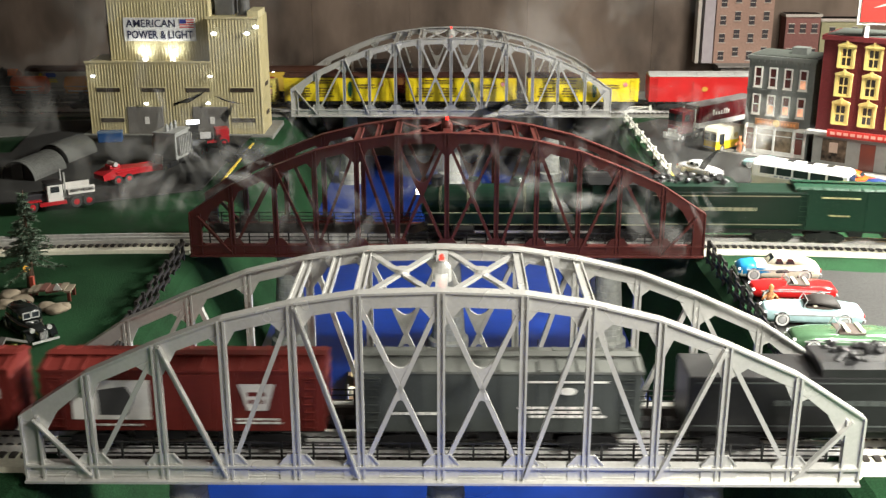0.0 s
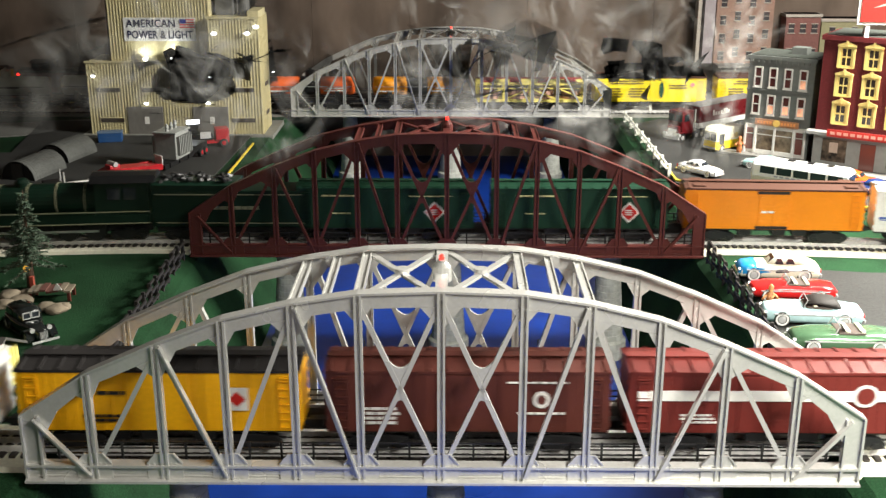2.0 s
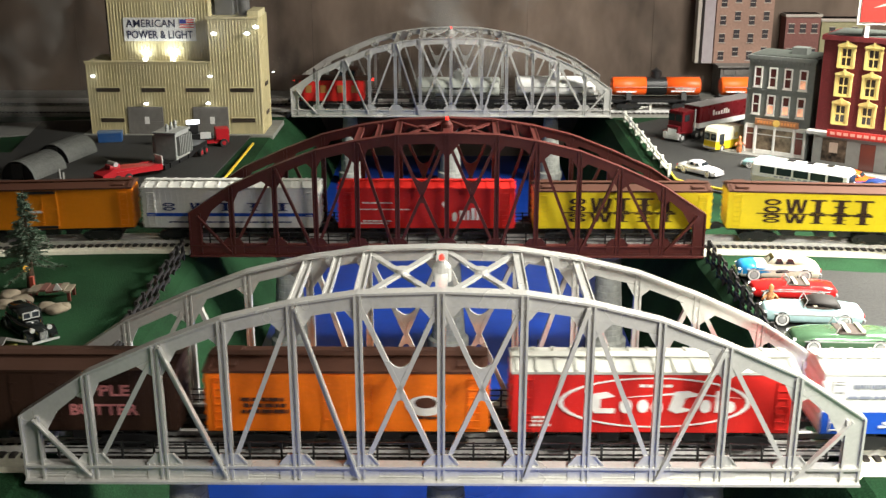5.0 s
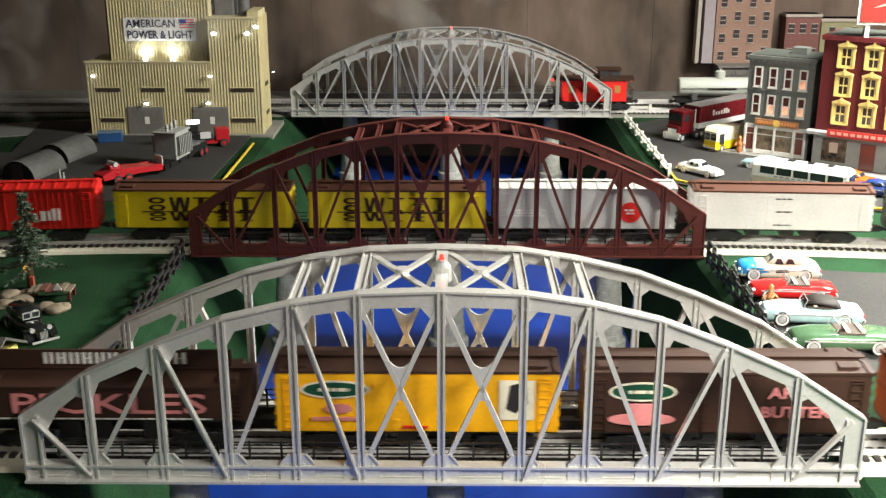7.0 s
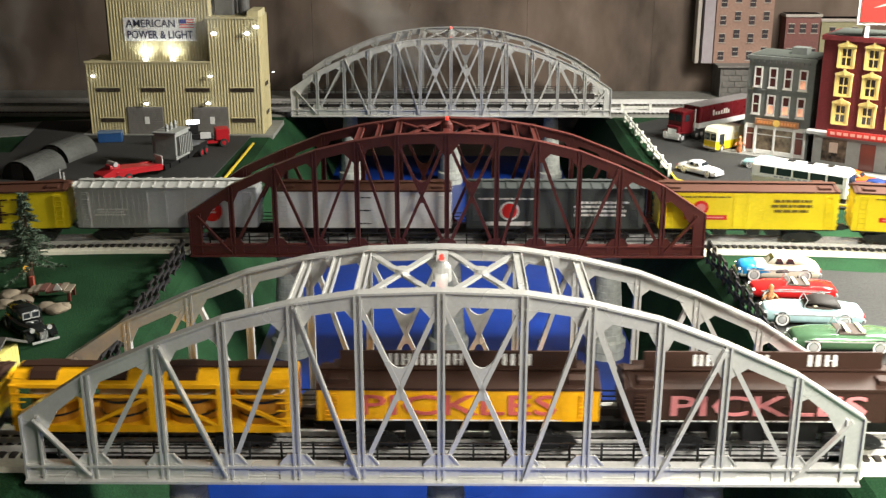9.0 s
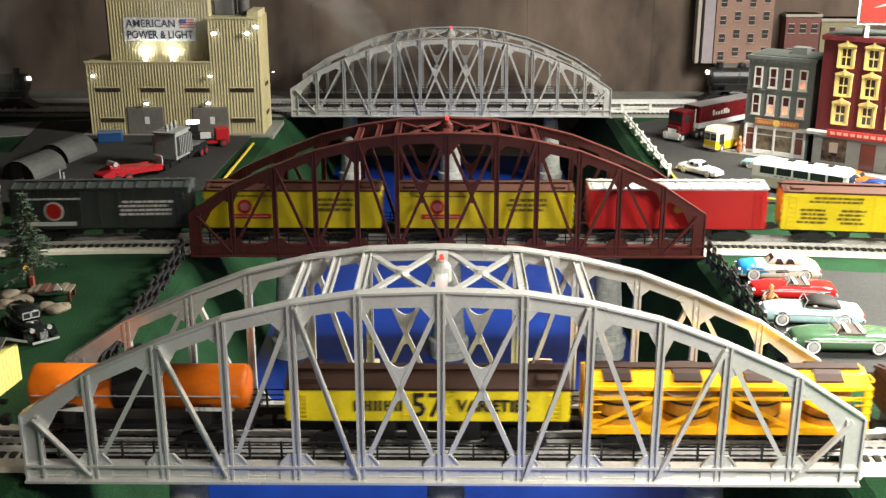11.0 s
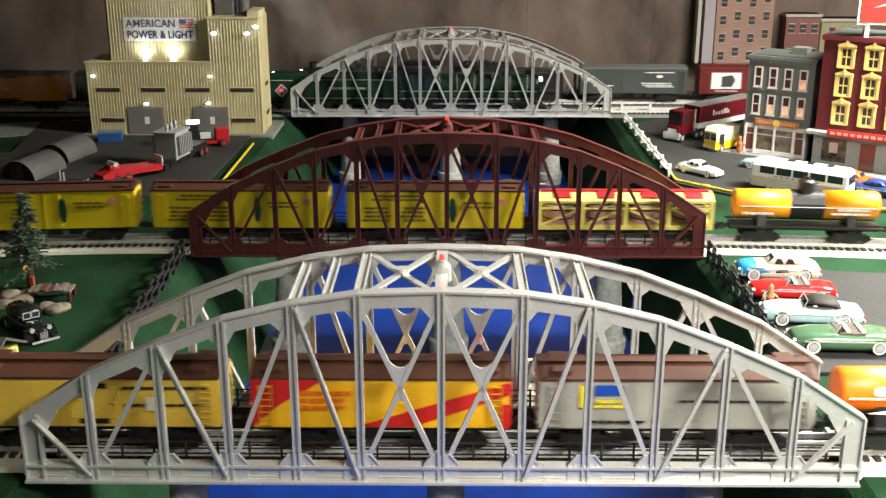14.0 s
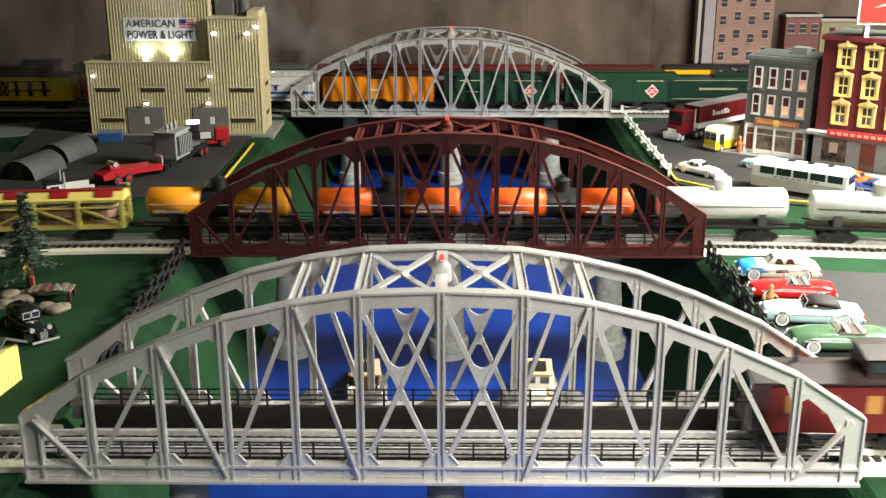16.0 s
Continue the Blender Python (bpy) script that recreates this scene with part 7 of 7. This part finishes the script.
def campsite():
    rock = mat("tan_plaster_rock", (0.19, 0.155, 0.110), 0.9, 0, 120, 0.3, 0.6)
    rnd = random.Random(5)
    for i, (x, y, s) in enumerate(((-0.518, 0.433, 0.011), (-0.502, 0.425, 0.012), (-0.495, 0.435, 0.010), (-0.580, 0.471, 0.014), (-0.559, 0.455, 0.013), (-0.573, 0.440, 0.012), (-0.561, 0.482, 0.011))):
        bm = bmesh.new()
        bmesh.ops.create_icosphere(bm, subdivisions=3, radius=s)
        for v in bm.verts:
            k = 1 + 0.35 * noise.noise(v.co * 70 + Vector((i * 3, 0, 0)))
            v.co = Vector((v.co.x * k * 1.15, v.co.y * k, max(-0.35 * s, v.co.z * k * 0.55)))
        tagged(part("rock", bm, rock), "rough tan rock on the turf", "rock", group="rocks by the campsite").matrix_basis = pose(x, y, 0.004, 0, 0, i * 50)
    t = thing("log_cabin_base", "tan and brown camp shelter with flat boards", "shelter", pose(-0.524, 0.474, 0, 0, 0, 4))
    for k in range(7):
        part("board", cube(-0.028 + k * 0.0080, -0.0203 + k * 0.0080, -0.014, 0.014, 0.012 + 0.0012 * (k % 3), 0.0145 + 0.0012 * (k % 3)), rock if k in (0, 1, 5, 6) else paint(0.115, 0.050, 0.040, 0.7), t)
    for x in (-0.025, 0.025):
        for y in (-0.012, 0.012):
            part("leg", cube(x - 0.002, x + 0.002, y - 0.002, y + 0.002, 0, 0.012), BROWN, t)
    part("badge", prism(bmesh.new(), [(0.006, 0.0165), (0.012, 0.0270), (0.018, 0.0165)], "y", -0.0155, -0.0145), WHITE, t, "small white triangular sign")
    part("post", cube(-0.032, -0.027, 0.012, 0.018, 0.0, 0.026), paint(0.30, 0.06, 0.04), t)


def yellow_shed():
    t = thing("yellow_shed", "small yellow board shed with a grey roof", "shed", pose(-0.552, 0.205, 0, 0, 0, -10))
    y = mat("pale_yellow_boards", (0.62, 0.55, 0.16), 0.6, 0, 120, 0.12, 0.2)
    part("wall", cube(-0.075, 0.078, -0.028, 0.030, 0, 0.044), y, t)
    for k in range(9):
        part("board", cube(0.0778, 0.0792, -0.027 + k * 0.0063, -0.0212 + k * 0.0063, 0.001, 0.043), y, t)
    for k in range(24):
        part("board", cube(-0.074 + k * 0.0063, -0.0682 + k * 0.0063, -0.0292, -0.0278, 0.001, 0.043), y, t)
    bm = bmesh.new()
    prism(bm, [(-0.036, 0.041), (-0.036, 0.044), (0.0, 0.064), (0.038, 0.044), (0.038, 0.041), (0.0, 0.061)], "x", -0.084, 0.086)
    part("roof", bm, mat("grey_shed_roof", (0.075, 0.072, 0.065), 0.8, 0, 120, 0.3, 0.4), t)


def boat(label, m, deck, load):
    t = thing("boat", label, "boat", m, group="river boats")
    wood = paint(0.42, 0.34, 0.20, 0.55)
    hull_mat = paint(0.10, 0.09, 0.08, 0.5)
    bm = bmesh.new()
    rings = []
    for y, w, zb in ((-0.052, 0.018, 0.0), (-0.040, 0.021, 0.0), (0.0, 0.023, 0.0), (0.03, 0.018, 0.0), (0.052, 0.007, 0.003), (0.060, 0.0012, 0.006)):
        rings.append([(-w * 0.75, y, zb), (-w, y, 0.013), (-w * 0.93, y, 0.0145), (w * 0.93, y, 0.0145), (w, y, 0.013), (w * 0.75, y, zb)])
    loft(bm, rings)
    part("hull", bm, hull_mat, t)
    part("deck", cube(-0.0185, 0.0185, -0.050, 0.026, 0.0142, 0.0158), deck, t, "tan planked deck")
    for k in range(7):
        part("plank", cube(-0.0185 + k * 0.0053, -0.0139 + k * 0.0053, -0.0505, 0.0265, 0.0157, 0.0164), deck, t)
    cab = part("cabin", cube(-0.0135, 0.0135, -0.020, 0.016, 0.016, 0.033, 0.001), load, t)
    part("cabin_roof", cube(-0.0155, 0.0155, -0.023, 0.018, 0.033, 0.0350, 0.0006), wood, t)
    for x in (-0.007, 0.007):
        part("window", cube(x - 0.0045, x + 0.0045, -0.0208, -0.0195, 0.0235, 0.0305), GLASS_DARK, cab)
    bm = bmesh.new()
    for s in (-1, 1):
        for k in range(4):
            cyl(bm, (s * 0.019, -0.048 + k * 0.008, 0.0155), (s * 0.019, -0.048 + k * 0.008, 0.0255), 0.0006, seg=5)
        cyl(bm, (s * 0.019, -0.048, 0.0255), (s * 0.019, -0.024, 0.0255), 0.0006, seg=5)
    part("railing", bm, CHROME, t)
    part("mast", cyl(bmesh.new(), (0, 0.010, 0.034), (0, 0.010, 0.060), 0.0012, 0.0007, seg=8), BLACK, t)
    part("hatch", cube(-0.009, 0.009, -0.016, 0.004, 0.0348, 0.0385, 0.001), BLACK, t)
    for x in (-0.015, 0.015):
        bm = cyl(bmesh.new(), (x, -0.030, 0.0165), (x, -0.030, 0.0245), 0.0036, seg=12)
        part("barrel", bm, CREAM, t)
    part("engine_box", cube(-0.008, 0.008, -0.046, -0.030, 0.016, 0.022, 0.001), load, t)


def figurine(m, colour, label):
    """A painted figurine, one plain shape."""
    bm = bmesh.new()
    lathe(bm, [(0.004, 0.0), (0.006, 0.010), (0.0045, 0.019), (0.0058, 0.024), (0.002, 0.027), (0.0034, 0.030), (0.0036, 0.034), (0.0012, 0.037)], 12)
    for s in (-1, 1):
        cyl(bm, (s * 0.005, 0, 0.023), (s * 0.011, -0.002, 0.017), 0.0018, 0.0014, seg=8)
    o = part("figurine", bm, mat("figurine_paint_%d" % (colour[0] * 100), colour, 0.5, 0, 240, 0.9, 0.1, scale2=160), smooth=True)
    tagged(o, label, "figurine").matrix_basis = m


SMOKE = []


def smoke_material(name, scale, curl, weight):
    m = bpy.data.materials.new(name)
    m.use_nodes = True
    nt = m.node_tree
    nt.nodes.remove(nt.nodes["Principled BSDF"])
    tc = nt.nodes.new("ShaderNodeTexCoord")
    n = nt.nodes.new("ShaderNodeTexNoise")
    n.inputs["Scale"].default_value, n.inputs["Detail"].default_value, n.inputs["Distortion"].default_value = scale, 6.0, curl
    nt.links.new(tc.outputs["Object"], n.inputs["Vector"])
    thin = nt.nodes.new("ShaderNodeMapRange")
    thin.interpolation_type = "SMOOTHSTEP"
    thin.inputs["From Min"].default_value, thin.inputs["From Max"].default_value = 0.46, 0.74
    nt.links.new(n.outputs["Fac"], thin.inputs["Value"])
    dist = nt.nodes.new("ShaderNodeVectorMath")
    dist.operation = "DISTANCE"
    uv = nt.nodes.new("ShaderNodeUVMap")
    uv.uv_map = "sheet"
    nt.links.new(uv.outputs["UV"], dist.inputs[0])
    dist.inputs[1].default_value = (0.5, 0.5, 0)
    edge = nt.nodes.new("ShaderNodeMapRange")
    edge.interpolation_type = "SMOOTHSTEP"
    edge.inputs["From Min"].default_value, edge.inputs["From Max"].default_value = 0.48, 0.10
    nt.links.new(dist.outputs["Value"], edge.inputs["Value"])
    mul = nt.nodes.new("ShaderNodeMath")
    mul.operation = "MULTIPLY"
    nt.links.new(thin.outputs["Result"], mul.inputs[0])
    nt.links.new(edge.outputs["Result"], mul.inputs[1])
    cut = nt.nodes.new("ShaderNodeMath")
    cut.operation = "MULTIPLY"
    cut.inputs[1].default_value = weight
    nt.links.new(mul.outputs[0], cut.inputs[0])
    clear, body, glowy = nt.nodes.new("ShaderNodeBsdfTransparent"), nt.nodes.new("ShaderNodeBsdfDiffuse"), nt.nodes.new("ShaderNodeBsdfTranslucent")
    body.inputs["Color"].default_value = glowy.inputs["Color"].default_value = (0.80, 0.80, 0.78, 1)
    half, mix = nt.nodes.new("ShaderNodeMixShader"), nt.nodes.new("ShaderNodeMixShader")
    nt.links.new(body.outputs[0], half.inputs[1])
    nt.links.new(glowy.outputs[0], half.inputs[2])
    nt.links.new(cut.outputs[0], mix.inputs[0])
    nt.links.new(clear.outputs[0], mix.inputs[1])
    nt.links.new(half.outputs[0], mix.inputs[2])
    nt.links.new(mix.outputs[0], nt.nodes["Material Output"].inputs["Surface"])
    return m


def smoke_wisp(material, x, y, z, w, h, seed, rise):
    """One curled veil of engine smoke."""
    rnd = random.Random(seed)
    bm = bmesh.new()
    lay = bm.loops.layers.uv.new("sheet")
    n = 12
    grid = []
    for j in range(n + 1):
        row = []
        for i in range(n + 1):
            u, v = i / n, j / n
            p = Vector(((u - 0.5) * w, 0.25 * w * math.sin(u * 4 + seed) + 0.12 * h * math.sin(v * 5 + seed * 2), (v - 0.5) * h))
            p += Vector((noise.noise((u * 2.5, v * 2.5, seed)), noise.noise((u * 2.5, v * 2.5, seed + 9)), noise.noise((u * 2.5, v * 2.5, seed + 18)))) * w * 0.16
            row.append((bm.verts.new(p), (u, v)))
        grid.append(row)
    for a, b in zip(grid, grid[1:]):
        for i in range(n):
            quad = (a[i], a[i + 1], b[i + 1], b[i])
            f = bm.faces.new([q[0] for q in quad])
            f.smooth = True
            for loop, q in zip(f.loops, quad):
                loop[lay].uv = q[1]
    o = tagged(part("smoke_wisp", bm, material), "thin curling veil of grey engine smoke in the air", "smoke", group="engine smoke")
    SMOKE.append((o, x, y, z, rise, rnd.uniform(-0.06, 0.03), rnd.uniform(-12, 12)))


def engine_smoke():
    m = smoke_material("thin_grey_smoke", 9.0, 1.6, 0.36)
    haze = smoke_material("hanging_brown_haze", 4.0, 0.7, 0.26)
    rnd = random.Random(21)
    for k in range(26):
        x = rnd.uniform(-0.50, 0.52)
        y = rnd.uniform(0.60, 1.05)
        smoke_wisp(m, x, y, rnd.uniform(0.05, 0.17), rnd.uniform(0.18, 0.34), rnd.uniform(0.12, 0.24), k + 1, rnd.uniform(0.05, 0.15))
    for k in range(6):
        smoke_wisp(haze, rnd.uniform(-0.9, 0.9), rnd.uniform(1.40, 1.70), rnd.uniform(0.10, 0.30), rnd.uniform(0.6, 0.9), rnd.uniform(0.30, 0.45), k + 40, 0.012)


def scenery():
    power_plant()
    grey_shop()
    brick_store()
    skyline()
    bank_fence("black timber fence along the river bank", -0.382, -0.389, 0.165, 0.640)
    bank_fence("black timber fence beside the car park", 0.392, 0.386, 0.165, 0.640)
    white_fence("white braced fence along the town shore", [(0.420, 1.125), (0.414, 1.640)])
    white_fence("white braced fence beside the far track", [(0.418, 1.722), (0.486, 1.722)])
    motor_car("white hot-rod coupe with blue flamed nose", pose(0.4620, 0.553, 0.004, 0, 0, 176), paint(0.72, 0.69, 0.56, 0.25), 0.110, "hotrod")
    motor_car("bright red convertible with whitewall tyres", pose(0.4600, 0.477, 0.004, 0, 0, 177), paint(0.58, 0.018, 0.018, 0.2), 0.108, "open")
    motor_car("pale blue car with black soft top", pose(0.4585, 0.391, 0.004, 0, 0, 174), paint(0.42, 0.60, 0.62, 0.2), 0.120, "open", roof=paint(0.02, 0.016, 0.014, 0.7))
    motor_car("metallic green convertible with whitewall tyres", pose(0.4695, 0.308, 0.004, 0, 0, 178), mat("green_metallic", (0.12, 0.24, 0.13), 0.25, 0.4, 300, 0.1, 0, coat=0.5), 0.122, "open", second=paint(0.62, 0.64, 0.50))
    motor_car("white sports coupe on the street", pose(0.4800, 1.135, 0.004, 0, 0, -50), paint(0.74, 0.74, 0.74, 0.2), 0.088, "coupe", group="cars in the street")
    motor_car("pale teal saloon behind the coach", pose(0.6160, 1.178, 0.004, 0, 0, 150), paint(0.25, 0.42, 0.42, 0.3), 0.085, "coupe", group="cars in the street")
    motor_car("orange red car beside the coach", pose(0.745, 1.050, 0.004, 0, 0, -36), paint(0.66, 0.09, 0.015, 0.25), 0.095, "coupe", group="cars in the street")
    coach(pose(0.630, 0.998, 0.004, 0, 0, -36) @ Matrix.Diagonal((0.88, 1.05, 1.08, 1)))
    motor_car("navy blue saloon beside the coach", pose(0.765, 0.985, 0.004, 0, 0, -36), paint(0.02, 0.04, 0.14, 0.25), 0.095, "coupe", group="cars in the street")
    delivery_van(pose(0.576, 1.349, 0.004, 0, 0, 216) @ Matrix.Scale(1.12, 4))
    semi_truck(pose(0.594, 1.512, 0.004, 0, 0, 220) @ Matrix.Scale(0.94, 4))
    heavy_hauler()
    huts()
    fir_tree()
    campsite()
    yellow_shed()
    old_saloon(pose(-0.5110, 0.355, 0.0, 0, 0, -48))
    boat("dark brown work boat with a wooden cabin", pose(-0.114, 0.540, RIVER_Z + 0.0035, 0, 0, 6) @ Matrix.Scale(1.35, 4), paint(0.16, 0.11, 0.07, 0.6), paint(0.11, 0.06, 0.035, 0.6))
    boat("white cabin boat with a tan deck", pose(0.132, 0.545, RIVER_Z + 0.0035, 0, 0, -3) @ Matrix.Scale(1.35, 4), paint(0.42, 0.34, 0.22, 0.6), paint(0.70, 0.68, 0.62, 0.4))
    figurine(pose(0.4165, 0.425, 0.004), (0.55, 0.22, 0.08), "small orange and yellow painted figurine by the fence")
    figurine(pose(0.596, 1.302, 0.004), (0.60, 0.20, 0.07), "small orange painted figurine outside the shop")
    engine_smoke()


# ---------------------------------------------------------------- build
room()
ground()
near_bridge = arch_bridge("silver painted steel arch truss railway bridge", pose(0, 0, 0), SILVER, 0.1266)
mid_bridge = arch_bridge("oxide red steel arch truss railway bridge", pose(0.0012, 0.6521, -0.0030), OXIDE, 0.1140)
far_bridge = arch_bridge("silver double-track steel arch truss bridge", pose(0.0051, 1.6809, 0.0), SILVER, 0.2163, deck_tracks=((FAR_Y - 1.6809) / 0.2163, (BACK_Y - 1.6809) / 0.2163))
for yy in (0.030, 0.690, 1.740):
    for xx in (-0.245, 0.0, 0.245):
        pier(pose(xx + 0.004, yy, RIVER_Z + 0.002), -RIVER_Z - 0.0008 - 0.003 * (yy == 0.690))
for inner, outer in ((-0.385, -1.30), (0.385, 1.202)):
    x0, x1 = min(inner, outer), max(inner, outer)
    track("track", "three-rail track on a cream roadbed", NEAR_Y, x0, x1)
    track("track", "three-rail track on a dull grey roadbed", BACK_Y, x0, x1, bed_mat=GREYBED)
for inner, outer in ((-0.385, -1.609), (0.385, 1.559)):
    x0, x1 = min(inner, outer), max(inner, outer)
    track("track", "three-rail track on a cream roadbed", MID_Y, x0, x1, bowed=True)
    track("track", "three-rail track on a dull grey roadbed", FAR_Y, x0, x1, bed_mat=GREYBED)


def curved_track(line, s0, s1):
    """The end curve that joins two lines."""
    t = thing("curved_track", "curved three-rail track on a cream roadbed", "railway track", kind="structure")
    n = 40
    poses = [line(s0 + (s1 - s0) * (i + 0.001) / (n + 0.002)) for i in range(n + 1)]

    def ring(x, y, a, offs):
        return [(x - math.sin(a) * d, y + math.cos(a) * d, z) for d, z in offs]
    part("roadbed", loft(bmesh.new(), [ring(*p, ((-0.047, -0.002), (-0.043, 0.0040), (0.043, 0.0040), (0.047, -0.002))) for p in poses]), BALLAST, t)
    for d in (-0.0165, 0.0, 0.0165):
        part("rail", loft(bmesh.new(), [ring(*p, ((d - 0.0014, 0.0065), (d - 0.0013, RAIL_Z), (d + 0.0013, RAIL_Z), (d + 0.0014, 0.0065))) for p in poses]), RAIL, t)
    bm = bmesh.new()
    k = int((s1 - s0) / 0.0112)
    for i in range(1, k):
        x, y, a = line(s0 + (s1 - s0) * i / k)
        c, s = math.cos(a), math.sin(a)
        beam(bm, (x + s * 0.027, y - c * 0.027, 0.005), (x - s * 0.027, y + c * 0.027, 0.005), 0.0056, 0.0042, up=(0, 0, 1))
    tagged(part("ties", bm, TIE, t), kind="stuff")


RN, RM = (BACK_Y - NEAR_Y) / 2, (FAR_Y - MID_Y) / 2
curved_track(near_line, 1.202, 1.202 + math.pi * RN)
curved_track(near_line, 1.202 + math.pi * RN + 2.502, 1.202 + 2.502 + 2 * math.pi * RN)
curved_track(mid_line, 1.609, 1.609 + math.pi * RM)
curved_track(mid_line, 1.609 + math.pi * RM + 3.168, 1.609 + 3.168 + 2 * math.pi * RM)
for y in (NEAR_Y, MID_Y, FAR_Y, BACK_Y):
    track("bridge_track", "three bright rails across the bridge deck", y, -0.385, 0.385, bed=False)
trains()
scenery()


def motions():
    for t, line, run, s0 in CARS:
        rows = []
        for k in range(41):
            tt = min(16.0, k * 0.4)
            x, y, a = line(s0 + run(tt))
            rows.append((tt, pose(x, y, RAIL_Z, 0, 0, math.degrees(a))))
        walk(t, rows)
    for o, x, y, z, rise, drift, turn in SMOKE:
        rows = []
        for k in range(9):
            tt = k * 2.0
            up = min(z + rise * tt * 0.4 + 0.016 * (rise > 0.03) * tt * tt, 1.7 - 0.02 * k / 8)
            rows.append((tt, pose(x + drift * tt * 0.7, y + 0.01 * tt, up, 0, 0, turn * tt / 4)))
        walk(o, rows)


motions()
